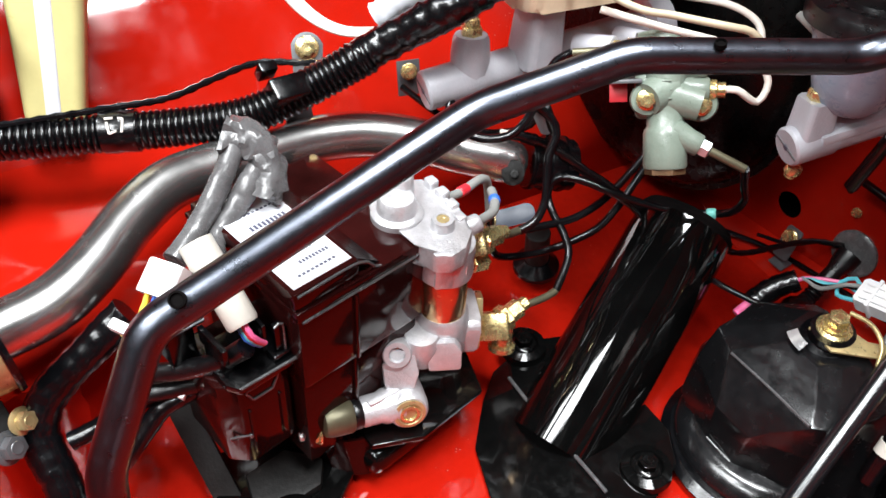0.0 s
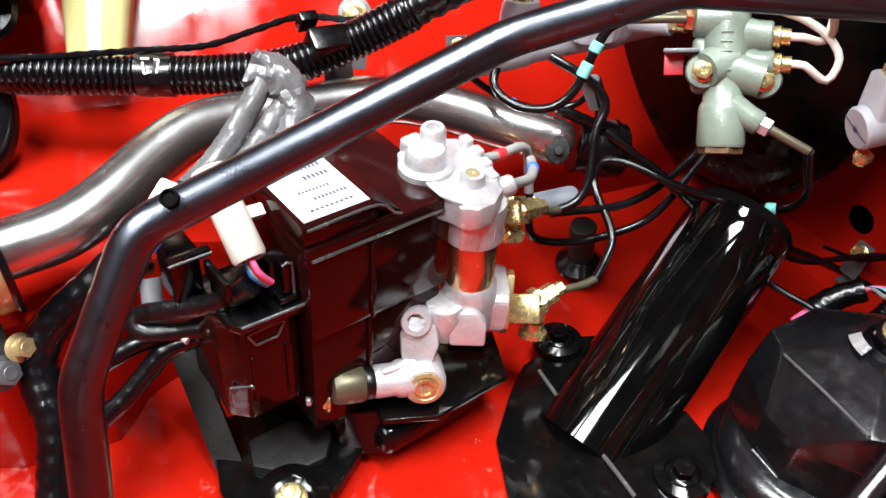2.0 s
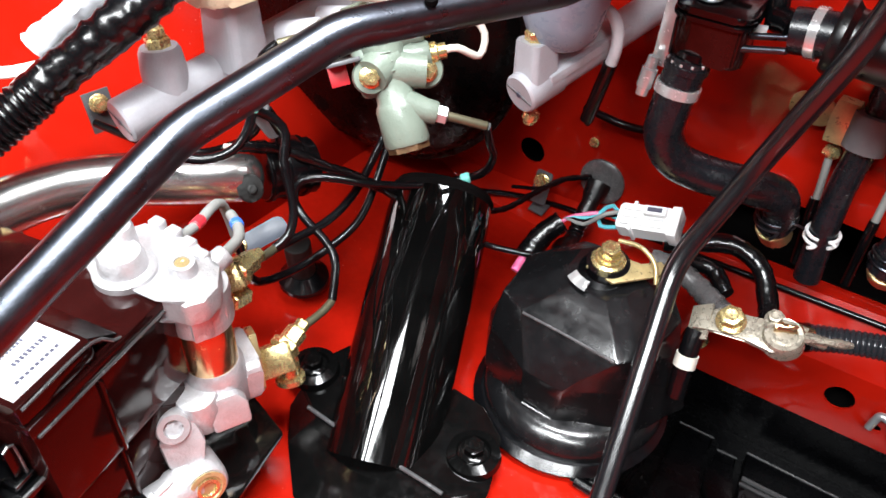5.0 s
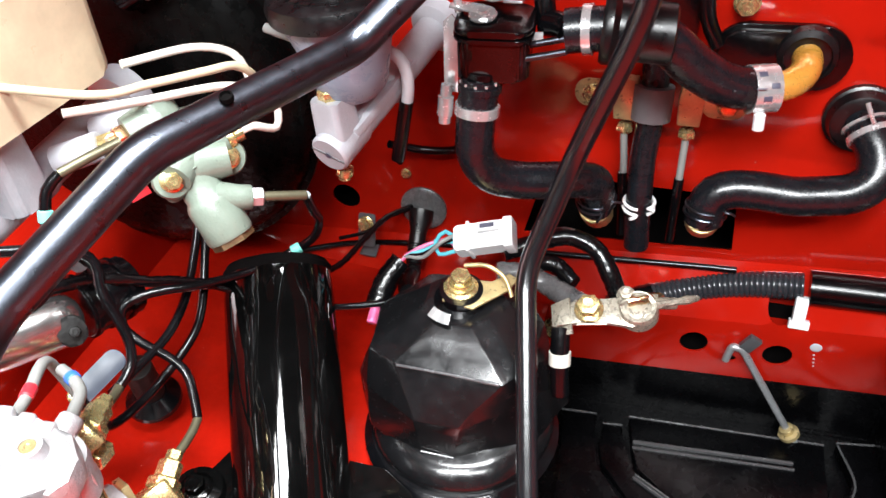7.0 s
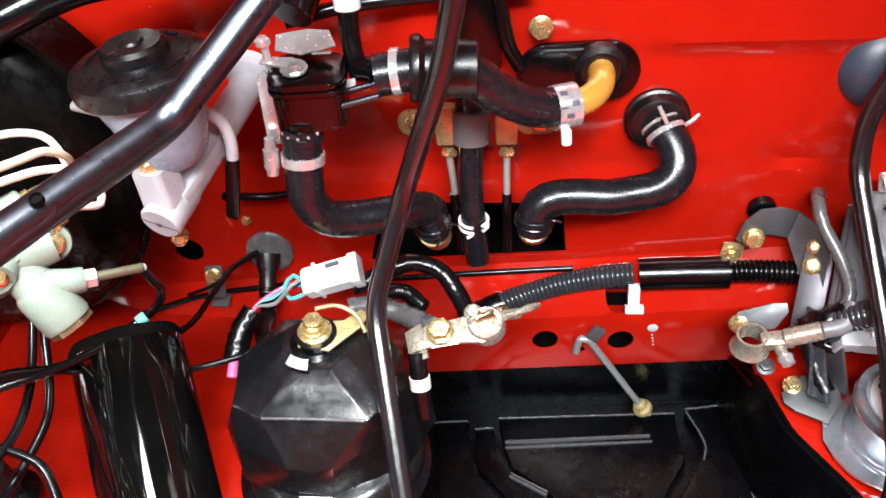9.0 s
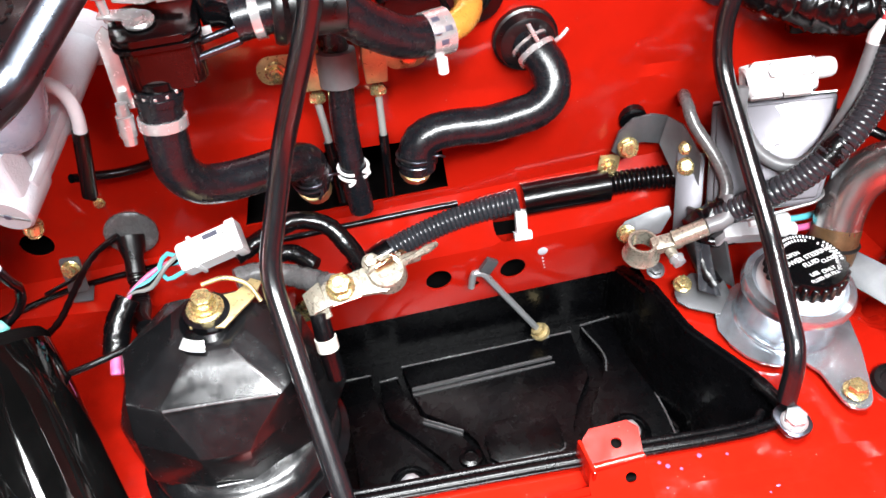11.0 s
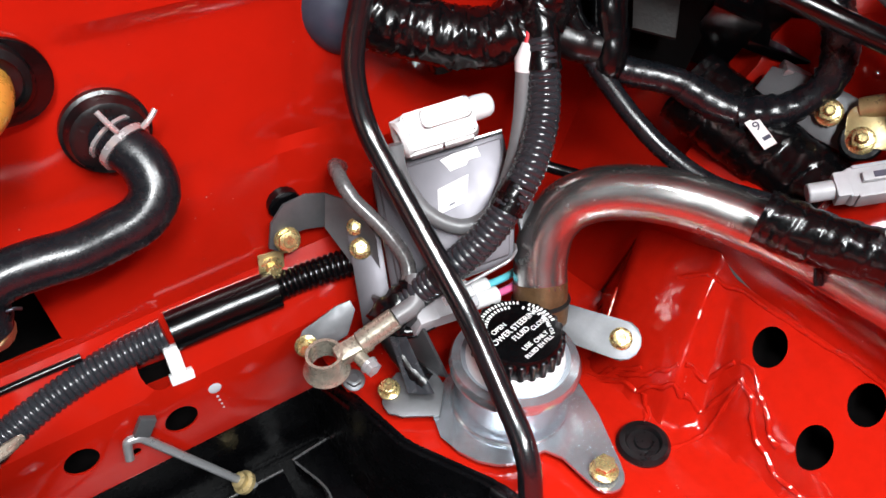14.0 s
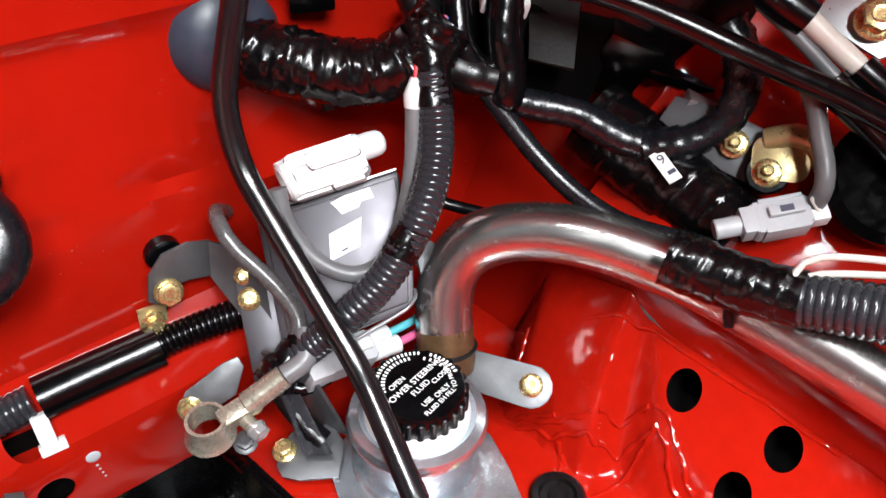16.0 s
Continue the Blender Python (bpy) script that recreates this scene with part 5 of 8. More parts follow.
bm.faces.new([top[2], top[3], low[4], low[3], low[2], low[1]])
bm.faces.new([top[3], top[4], low[4]])
plate(bm, 0.0022)
bmesh.ops.bevel(bm, geom=bm.edges[:], offset=0.0006, segments=2, affect="EDGES")
# grey tube laid on the flange's fold as its bright highlight line
part("fold_highlight", tube([(-0.1800, 0.2938, 0.2668), (-0.1545, 0.2938, 0.2672), (-0.1285, 0.2950, 0.2672), (-0.1004, 0.2968, 0.2672), (-0.0830, 0.2975, 0.2670)], 0.0013, 8), EDGE_GLINT, cover)
part("flange", bm, BLACK_GLOSS, cover, angle=30)
for p in ((-0.199, 0.318, 0.264), (-0.085, 0.329, 0.264)):
    b = part("bolt_seat", lathe([(0.016, 0), (0.015, 0.004), (0.010, 0.006), (0.009, 0.004), (0, 0.004)], p, (0, -0.05, 1)), BLACK_GLOSS, cover)
    part("bolt", hex_head(V(p) + V((0, 0, 0.004)), (0, -0.05, 1), 0.0062), BLACK_GLOSS, b)
lug = part("side_lug", box((0.004, 0.014, 0.012), pose(-0.188, 0.362, 0.270, 0, 0, 25), 0.001), BLACK_GLOSS, cover)
part("screw", rod((-0.190, 0.358, 0.270), (-0.196, 0.355, 0.272), 0.003), CHROME, lug)

# black housing and hose at the front corner of the wing
hh = thing("headlamp_housing", (-0.40, 0.03, 0.42), "black moulded headlamp motor housing in the wing corner", "headlamp housing")
part("body", box((0.060, 0.062, 0.080), pose(-0.408, 0.036, 0.475, 0, -35, 10), 0.008, 3), PLASTIC, hh)
part("cap", lathe([(0.018, 0), (0.018, 0.008), (0.015, 0.011), (0, 0.011)], (-0.386, 0.036, 0.440), (0.75, 0.1, 0.6), 26), PLASTIC, hh)
part("hose", tube([(-0.374, 0.030, 0.424), (-0.366, 0.034, 0.410), (-0.356, 0.034, 0.392), (-0.346, 0.026, 0.376), (-0.340, 0.01, 0.366)], 0.0085, 18), RUBBER, hh)


# ---- middle: boot, master cylinders, valve, heater hoses, battery tray ----
boot = thing("steering_boot", (-0.068, 0.405, 0.255), "folded black rubber boot with a gold bolt on top", "rubber boot")
base = [(-0.068 + 0.050 * math.cos(radians(a)), 0.414 + 0.046 * math.sin(radians(a)), 0.262) for a in (-112, -68, -22, 22, 60, 120, 158, 202)]
RINGS = [base,
         [(-0.0816, 0.3715, 0.2735), (-0.0610, 0.3730, 0.2715), (-0.0200, 0.3950, 0.268), (-0.0060, 0.4340, 0.266), (-0.036, 0.470, 0.270), (-0.104, 0.470, 0.270), (-0.1375, 0.4180, 0.277), (-0.1170, 0.3830, 0.272)],
         [(-0.0835, 0.3700, 0.3030), (-0.0570, 0.3704, 0.3045), (-0.0270, 0.3930, 0.303), (-0.0150, 0.4350, 0.297), (-0.038, 0.466, 0.300), (-0.102, 0.466, 0.300), (-0.1290, 0.4300, 0.300), (-0.1190, 0.3900, 0.300)],
         [(-0.0985, 0.3873, 0.3265), (-0.0360, 0.3850, 0.3290), (-0.0270, 0.3960, 0.328), (-0.0240, 0.4370, 0.328), (-0.042, 0.460, 0.332), (-0.100, 0.460, 0.330), (-0.1240, 0.4370, 0.321), (-0.1180, 0.3980, 0.323)],
         [(-0.0820, 0.4130, 0.3375), (-0.0610, 0.4130, 0.3380), (-0.0520, 0.4230, 0.3390), (-0.0520, 0.4420, 0.341), (-0.062, 0.450, 0.341), (-0.082, 0.450, 0.341), (-0.0930, 0.4420, 0.340), (-0.0920, 0.4240, 0.3385)]]
bm = bmesh.new()
vr = [[bm.verts.new(p) for p in r] for r in RINGS]
for a, b in zip(vr, vr[1:]):
    for k in range(8):
        bm.faces.new((a[k], a[(k + 1) % 8], b[(k + 1) % 8], b[k]))
bm.faces.new(vr[-1])
bmesh.ops.bevel(bm, geom=[e for e in bm.edges if len(e.link_faces) == 2], offset=0.0011, segments=2, profile=0.6, affect="EDGES")
bmesh.ops.triangulate(bm, faces=bm.faces)
bmesh.ops.subdivide_edges(bm, edges=bm.edges[:], cuts=2, use_grid_fill=True)
for v in bm.verts:
    v.co += noise.noise_vector(v.co * 55) * 0.0011 + noise.noise_vector(v.co * 210) * 0.0002
part("cover", bm, BOOT, boot, angle=24)
# highlights along the boot's ridges, laid on as grey tubes
part("ridge", bent([(-0.0965, 0.3864, 0.3272), (-0.068, 0.3856, 0.3288), (-0.0375, 0.3842, 0.3298)], 0.0009), EDGE_GLINT, boot)
part("ridge", bent([(-0.0810, 0.3708, 0.2745), (-0.0620, 0.3722, 0.2725)], 0.0008), EDGE_GLINT, boot)
part("lip", lathe([(0.0500, -0.002), (0.0545, 0.0), (0.0560, 0.004), (0.0545, 0.009), (0.0480, 0.0155), (0.044, 0.017)], (-0.068, 0.412, 0.256), (0, 0, 1), 44), BOOT, boot, "shiny rubber lip")
part("base_ring", lathe([(0.054, 0), (0.059, 0.001), (0.060, 0.004), (0.055, 0.008), (0.050, 0.008)], (-0.068, 0.408, 0.252), (0, 0, 1), 44), RUBBER, boot)
part("neck", lathe([(0.017, -0.004), (0.016, 0.004), (0.0125, 0.006), (0.0125, 0.012), (0, 0.012)], (-0.072, 0.434, 0.336), (0.05, -0.1, 1), 24), RUBBER, boot)
bm = bmesh.new()
rows_ = [[bm.verts.new((-0.072 + (0.0190 + 0.005 * k) * math.cos(radians(a)), 0.434 + (0.0190 + 0.005 * k) * math.sin(radians(a)), 0.3445 - 0.0038 * k)) for a in range(-128, -88, 6)] for k in (0, 1)]
for k in range(6):
    bm.faces.new((rows_[0][k], rows_[1][k], rows_[1][k + 1], rows_[0][k + 1]))
plate(bm, 0.0006)
part("foil_tab", bm, CHROME, boot, "bright curved metal strip on the boot")
tab = part("gold_tab", prism([(-0.014, -0.010), (0.004, -0.012), (0.020, 0.006), (0.024, 0.016), (0.018, 0.019), (0.010, 0.010), (-0.008, 0.008), (-0.016, 0.002)], 0.0016, axes((-0.066, 0.433, 0.3455), (0.05, -0.1, 1), (1, 0, 0)), 0.0004), GOLD, boot, "gold plated steel tab")
part("curl", bent([(-0.073, 0.446, 0.354), (-0.060, 0.448, 0.356), (-0.048, 0.444, 0.352), (-0.043, 0.437, 0.344)], 0.0013), GOLD, tab)
part("washer", lathe([(0, 0), (0.0100, 0), (0.0100, 0.0022), (0.008, 0.0032), (0.008, 0.005), (0, 0.005)], (-0.072, 0.434, 0.3468), (0.05, -0.1, 1), 28), BRASS, boot)
part("bolt", hex_head((-0.072, 0.434, 0.3515), (0.05, -0.1, 1), 0.0060, flange=1.1), BRASS, boot)


# brake booster and master cylinders
booster = thing("brake_booster", (-0.285, 0.50, 0.425), "large black pressed steel brake booster drum", "brake booster")
part("shell", lathe([(0, 0), (0.030, 0.0), (0.034, 0.012), (0.092, 0.020), (0.114, 0.030), (0.123, 0.042), (0.123, 0.048), (0.117, 0.052), (0.117, 0.09), (0, 0.09)], (-0.300, 0.446, 0.418), (-0.05, 1, 0.03), 56), BOOSTER, booster)
part("seam", lathe([(0.1225, 0.0), (0.1255, 0.001), (0.1255, 0.006), (0.1225, 0.007)], (-0.3015, 0.487, 0.419), (-0.05, 1, 0.03), 56), BOOSTER, booster)
for a in (20, 70, 130, 200, 260, 310):
    p = axes((-0.300, 0.468, 0.418), (-0.05, 1, 0.03), (0, 0, 1)) @ V((0.088 * math.cos(radians(a)), 0.088 * math.sin(radians(a)), 0))
    part("dimple", lathe([(0.010, 0.004), (0.007, -0.003), (0, -0.004)], p, (-0.05, 1, 0.03), 16), BOOSTER, booster)


def cylinder_body(name, face, axis, length, r, label, tower_at, tower_dir, tower=2.2, square=False):
    """A cast master cylinder: a ribbed barrel with a slotted end, an outlet tower and its line nut."""
    face, axis = V(face), V(axis).normalized()
    t = thing(name, face, label, "master cylinder")
    bm = lathe([(0, 0.0004), (r * 0.18, 0.0004), (r * 0.2, 0), (r * 0.9, 0), (r, r * 0.12), (r, length * 0.2), (r * 0.9, length * 0.22), (r * 0.9, length * 0.45), (r * 1.02, length * 0.47), (r * 1.02, length * 0.55), (r * 0.88, length * 0.58), (r * 0.88, length * 0.9), (r * 1.4, length * 0.92), (r * 1.4, length)], face, axis, 30)
    td = V(tower_dir).normalized()
    p = face + axis * tower_at
    if square:
        prism(round_rect(r * 1.75, r * 1.75, r * 0.35), r * tower, axes(p, td, axis), r * 0.12, bm, top=round_rect(r * 1.6, r * 1.6, r * 0.35))
        box((r * 0.5, r * 2.05, length * 0.5), axes(face + axis * length * 0.36 + td * r * 0.4, axis, td), r * 0.12, bm=bm)
    else:
        lathe([(r * 0.96, 0), (r * 0.98, r * tower * 0.55), (r * 0.90, r * tower * 0.9), (r * 0.80, r * tower), (0, r * tower)], p, td, 26, bm)
    part("body", bm, GREY_CAST, t)
    # slot and dimple are surface marks coloured as their inner shade
    part("end_slot", box((0.0011, r * 1.75, 0.0006), axes(face - axis * 0.0002, axis, (0.3, 0.2, 1)), 0), GREY_SLEEVE, t)
    part("end_dimple", lathe([(0.0018, 0.0), (0.0016, 0.0004), (0, 0.0004)], face - axis * 0.0003, -axis, 12), DARK_MARK, t)
    q = p + td * r * tower
    part("nut", rod(q - td * 0.001, q + td * 0.005, 0.0068, 6, soft=0.0008), BRASS, t)
    part("nut", rod(q + td * 0.005, q + td * 0.010, 0.0050, 6, soft=0.0006), BRASS, t)
    return t, q + td * 0.008


mc1, q1 = cylinder_body("brake_master_cylinder", (-0.287, 0.284, 0.424), (0.13, 0.98, 0.14), 0.165, 0.0122, "light grey cast brake master cylinder on the booster", 0.030, (-0.12, 0.05, 1))
bm = bmesh.new()
prism(round_rect(0.026, 0.030, 0.006), 0.040, axes((-0.272, 0.352, 0.436), (0, 0, 1), (0, 1, 0)), 0.002, bm, top=round_rect(0.022, 0.026, 0.006))
rod((-0.262, 0.375, 0.446), (-0.240, 0.385, 0.452), 0.0075, 18, bm)
rod((-0.258, 0.402, 0.448), (-0.236, 0.410, 0.452), 0.0065, 18, bm)
part("side_port", bm, GREY_CAST, mc1)
part("port_nut", rod((-0.240, 0.385, 0.452), (-0.232, 0.389, 0.454), 0.0055, 6), BRASS, mc1)
part("delivery_line", tube([q1, q1 + V((-0.003, 0.002, 0.02)), q1 + V((-0.004, 0.01, 0.05)), q1 + V((0.0, 0.03, 0.075))], 0.0026, 10), LINE_CREAM, mc1)
tank = part("reservoir", prism(round_rect(0.095, 0.046, 0.012), 0.055, axes((-0.272, 0.376, 0.477), (0, 0, 1), (0.1, 1, 0)), 0.004), AMBER, mc1, "amber translucent fluid reservoir")
part("tank_neck", rod((-0.274, 0.352, 0.470), (-0.274, 0.352, 0.480), 0.0125), WHITE, tank)
part("tank_cap", lathe([(0.026, 0), (0.028, 0.002), (0.028, 0.018), (0.025, 0.020), (0, 0.020)], (-0.280, 0.345, 0.532), (0, 0, 1)), WHITE, tank)
line_thing([(-0.2620, 0.3500, 0.5020), (-0.2148, 0.3660, 0.4937), (-0.1976, 0.3825, 0.4921), (-0.1791, 0.4000, 0.4912), (-0.1722, 0.4131, 0.4882), (-0.1690, 0.4210, 0.4805), (-0.1731, 0.4300, 0.4698), (-0.1800, 0.4380, 0.4600)], 0.0021, LINE_CREAM, "cream coated brake line bent over the green valve")
valve = thing("proportioning_valve", (-0.178, 0.377, 0.40), "sage green painted brake proportioning valve with gold bolts", "brake valve")
a0, a1 = V((-0.1750, 0.3800, 0.4095)), V((-0.2140, 0.3960, 0.4745))
vx = (a1 - a0).normalized()
face_n = V((0.60, -0.60, 0.42)).normalized()
vr_ = vx.cross(face_n).normalized()
vr_ = vr_ if vr_.y > 0 else -vr_
part("body", lathe([(0, 0), (0.0115, 0), (0.0123, 0.0016), (0.0123, 0.0200), (0.0116, 0.0222), (0.0104, 0.0240), (0.0102, 0.034), (0.0110, 0.044), (0.0118, 0.052), (0.0116, 0.068), (0.0110, 0.0745), (0.0060, 0.0775), (0, 0.0775)], a0, vx, 30), GREEN, valve)
for p in ((-0.1955, 0.3745, 0.4450), (-0.1800, 0.4010, 0.4430)):
    p = V(p)
    q = a0 + vx * max(0.030, (p - a0).dot(vx) + 0.006)
    d = (p - q).normalized()
    part("bolt_boss", lathe([(0.0120, 0.0), (0.0105, (p - q).length * 0.45), (0.0096, (p - q).length * 0.8), (0.0092, (p - q).length)], q, d, 24), GREEN, valve)
    part("boss_face", lathe([(0.0075, -0.014), (0.0092, -0.008), (0.0096, -0.002), (0.0086, 0), (0, 0)], p, face_n, 24), GREEN, valve)
    part("bolt", hex_head(p, face_n, 0.0046, flange=1.3), BRASS, valve)
ends = []
PORTS = ((0.0225, 0.0215, 0.0066, 0.0, BRASS), (0.044, 0.0235, 0.0074, 0.002, BRASS), (0.058, 0.0225, 0.0084, 0.004, BRASS))
for k, (h, out, r, tilt, mm) in enumerate(PORTS):
    d = ((vr_ * 0.90 - vx * 0.48 + face_n * 0.05) if k == 0 else (vr_ * 0.95 + face_n * 0.05 - vx * 0.04)).normalized()
    p = a0 + vx * h + face_n * (0.002 if k == 0 else -0.002)
    part("port", lathe([(r * 1.35, 0.004), (r * 1.1, out * 0.55), (r, out * 0.7), (r * 0.96, out - 0.001), (r * 0.85, out), (0, out)], p, d, 24), GREEN, valve)
    part("line_nut", lathe([(0, 0), (0.0052, 0), (0.0058, 0.001), (0.0058, 0.0040), (0.0044, 0.0048), (0.0044, 0.0090), (0, 0.0092)] if k else [(0, 0), (0.0046, 0), (0.0050, 0.0008), (0.0050, 0.0055), (0.0030, 0.0065), (0, 0.0065)], p + d * (out - 0.0005), d, 6 if k == 0 else 10), ZINC if k == 0 else BRASS, valve)
    ends.append(p + d * (out + (0.005 if k == 0 else 0.007)))
stub_a = ends[0]
d = (-vr_ * 0.95 + face_n * 0.12 + vx * 0.05).normalized()
part("port", lathe([(0.0120, 0.0), (0.0100, 0.012), (0.0092, 0.0165), (0, 0.0168)], a0 + vx * 0.066, d, 22), GREEN, valve)
part("line_nut", lathe([(0, 0), (0.0066, 0), (0.0070, 0.001), (0.0070, 0.0050), (0.0050, 0.0058), (0.0046, 0.0095), (0, 0.0097)], a0 + vx * 0.066 + d * 0.0165, d, 6), COPPER, valve)
part("web", box((0.034, 0.012, 0.030), axes(a0 + vx * 0.043 - face_n * 0.002, vx, vr_), 0.005, 4), GREEN, valve)
part("end_cap", lathe([(0.0114, 0), (0.0114, 0.003), (0.009, 0.004)], a0 - vx * 0.0032, vx, 6), RUST, valve)
for k in range(5):
    part("cast_mark", box((0.0055, 0.0008, 0.0024), axes(a0 + vx * (0.040 + 0.0048 * k) + face_n * 0.0113, face_n, vr_), 0.0003), GREEN, valve)
part("backplate", box((0.018, 0.0022, 0.034), axes(a0 + vx * 0.050 - vr_ * 0.022 - face_n * 0.004, face_n, vr_), 0.0006), GALV, valve, "bare steel mounting plate")
part("red_tag", box((0.010, 0.002, 0.012), axes(a0 + vx * 0.044 - vr_ * 0.026 - face_n * 0.002, vx, vr_), 0.0004), WIRE_RED, valve, "red sticker on the mounting plate")
line_thing([ends[1], ends[1] + (ends[1] - a0 - vx * 0.044) * 0.25, (-0.1674, 0.4310, 0.4440), (-0.1690, 0.4371, 0.4546), (-0.1774, 0.4331, 0.4640), (-0.1854, 0.4239, 0.4700), (-0.1925, 0.4120, 0.4740), (-0.2100, 0.3850, 0.4800), (-0.2300, 0.3600, 0.4860)], 0.0021, WIRE_WHITE, "white coated brake line looping to the green valve")
line_thing([ends[2], ends[2] + (ends[2] - a0 - vx * 0.058) * 0.25, (-0.1800, 0.4340, 0.4600), (-0.1840, 0.4411, 0.4673), (-0.1914, 0.4427, 0.4780), (-0.2050, 0.4300, 0.4860), (-0.2250, 0.4000, 0.4900)], 0.0021, WIRE_WHITE, "short white coated brake line on the green valve")
line_thing([stub_a, stub_a.lerp(V((-0.1470, 0.4120, 0.4170)), 0.5), (-0.1470, 0.4120, 0.4170)], 0.0026, OLIVE, "bare brake line stub on the green valve")
loomw = thing("taped_wires", (-0.20, 0.40, 0.35), "black taped wires crossing the bay over the column cover", "wiring")
part("trunk", crumpled([(-0.2610, 0.3320, 0.3955), (-0.2534, 0.3458, 0.3911), (-0.2463, 0.3565, 0.3857), (-0.2376, 0.3666, 0.3781), (-0.2296, 0.3753, 0.3707), (-0.2209, 0.3857, 0.3633), (-0.2128, 0.3945, 0.3558), (-0.2007, 0.4127, 0.3435)], 0.0034, 0.14, seed=11, seg=12), TAPE, loomw)
part("wire", tube([(-0.2128, 0.3945, 0.3558), (-0.1981, 0.4009, 0.3473), (-0.1816, 0.4118, 0.3392), (-0.1645, 0.4188, 0.3284), (-0.1500, 0.4290, 0.3190), (-0.1250, 0.4430, 0.3150)], 0.0020, 10), RUBBER, loomw)
part("wire", tube([(-0.2007, 0.4127, 0.3435), (-0.1903, 0.4300, 0.3325), (-0.1800, 0.4478, 0.3220), (-0.1730, 0.4633, 0.3139), (-0.1683, 0.4799, 0.3091), (-0.1636, 0.5047, 0.3087), (-0.1572, 0.5324, 0.3080), (-0.1440, 0.5520, 0.3060)], lambda i, s: 0.0019 + 0.0004 * (i % 2), 10), RUBBER, loomw)
part("tape_band", tube([(-0.1930, 0.4255, 0.3354), (-0.1860, 0.4375, 0.3280)], 0.0028, 10), VIOLET, loomw)
part("branch", tube([(-0.2463, 0.3565, 0.3857), (-0.2440, 0.3520, 0.3960), (-0.2410, 0.3480, 0.4080), (-0.2440, 0.3440, 0.4200)], 0.0036, 10), TAPE, loomw)
part("connector", rod((-0.2440, 0.3490, 0.4040), (-0.2480, 0.3420, 0.4200), 0.0058, 14), GREY_SLEEVE, loomw, "grey plastic connector")
part("tip", rod((-0.2640, 0.3270, 0.3970), (-0.2600, 0.3335, 0.3950), 0.0016), WIRE_WHITE, loomw)

mc2, q2 = cylinder_body("clutch_master_cylinder", (-0.1395, 0.430, 0.431), (0.22, 0.85, 0.20), 0.120, 0.0112, "light grey cast clutch master cylinder on the firewall", 0.0115, (-0.10, 0.06, 1), 2.25, True)
part("delivery_line", tube([q2, q2 + V((-0.001, 0.001, 0.008)), q2 + V((-0.010, 0.004, 0.018)), q2 + V((-0.035, 0.01, 0.022))], 0.0026, 10), GREY_LINE, mc2)
tank = part("reservoir", lathe([(0.0130, -0.012), (0.0185, -0.006), (0.0215, 0.004), (0.0245, 0.018), (0.0285, 0.030), (0.0285, 0.038)], (-0.133, 0.456, 0.466), (-0.06, 0.0, 1), 34), TANK, mc2, "cloudy plastic fluid reservoir")
part("cap", lathe([(0.0285, -0.004), (0.0345, -0.003), (0.0350, 0.002), (0.0335, 0.006), (0.0300, 0.008), (0.0165, 0.009), (0.0160, 0.014), (0.0140, 0.016), (0.0060, 0.016), (0.0050, 0.0172), (0, 0.0174)], (-0.1352, 0.456, 0.5045), (-0.06, 0.0, 1), 44), RUBBER_DULL, tank, "embossed black filler cap")
cm_ = axes((-0.1357, 0.456, 0.5131), (-0.06, 0.0, 1), (1, 0, 0))
for k in range(22):
    a = 2 * math.pi * k / 22
    part("embossed_mark", box((0.0024, 0.0045 + 0.001 * (k % 3), 0.0012), cm_ @ pose(0.0250 * math.cos(a), 0.0250 * math.sin(a), 0, 0, 0, math.degrees(a)), 0.0003), RUBBER_DULL, tank)
part("bleed_nipple", lathe([(0.0044, 0), (0.0048, 0.001), (0.0048, 0.0045), (0.0036, 0.005), (0.0032, 0.0075), (0, 0.008)], (-0.136, 0.440, 0.4175), (-0.15, -0.1, -1), 12), BRASS, mc2)
part("side_pipe", tube([(-0.128, 0.474, 0.470), (-0.1195, 0.475, 0.4705), (-0.1125, 0.475, 0.4660), (-0.1094, 0.475, 0.4585), (-0.1092, 0.475, 0.4490), (-0.1108, 0.475, 0.4400)], 0.0034, 14), GREY_CONN, mc2)
part("side_hose", tube([(-0.1106, 0.475, 0.4415), (-0.1150, 0.475, 0.4210), (-0.1188, 0.475, 0.4040), (-0.1191, 0.475, 0.4022)], 0.0040, 14), RUBBER, mc2)
line_thing([(-0.148, 0.532, 0.372), (-0.140, 0.540, 0.366), (-0.125, 0.545, 0.362), (-0.108, 0.546, 0.364), (-0.096, 0.540, 0.374), (-0.088, 0.535, 0.386)], 0.0028, RUBBER, "black hydraulic line low on the firewall")

# heater valve and hoses
hv = thing("heater_valve", (-0.066, 0.50, 0.45), "black plastic heater water valve with a metal lever", "heater valve")
VC = V((-0.0640, 0.4885, 0.4720))
vm = axes(VC, (0.02, -0.05, 1), (1, 0.12, 0))
part("body", prism(round_rect(0.0370, 0.0300, 0.0075, 6), 0.0270, vm @ pose(0, 0, -0.0135), 0.0028), BROWN_BLACK, hv)
part("lid", prism(round_rect(0.0410, 0.0340, 0.0090, 6), 0.0024, vm @ pose(0, 0, 0.0090), 0.0006), PLASTIC, hv)
part("lid", prism(round_rect(0.0400, 0.0330, 0.0085, 6), 0.0034, vm @ pose(0, 0, 0.0124), 0.0012), PLASTIC, hv)
part("side_rib", box((0.0022, 0.0030, 0.0200), vm @ pose(-0.0165, -0.0125, -0.003, 0, 0, 40), 0.0008), PLASTIC, hv)
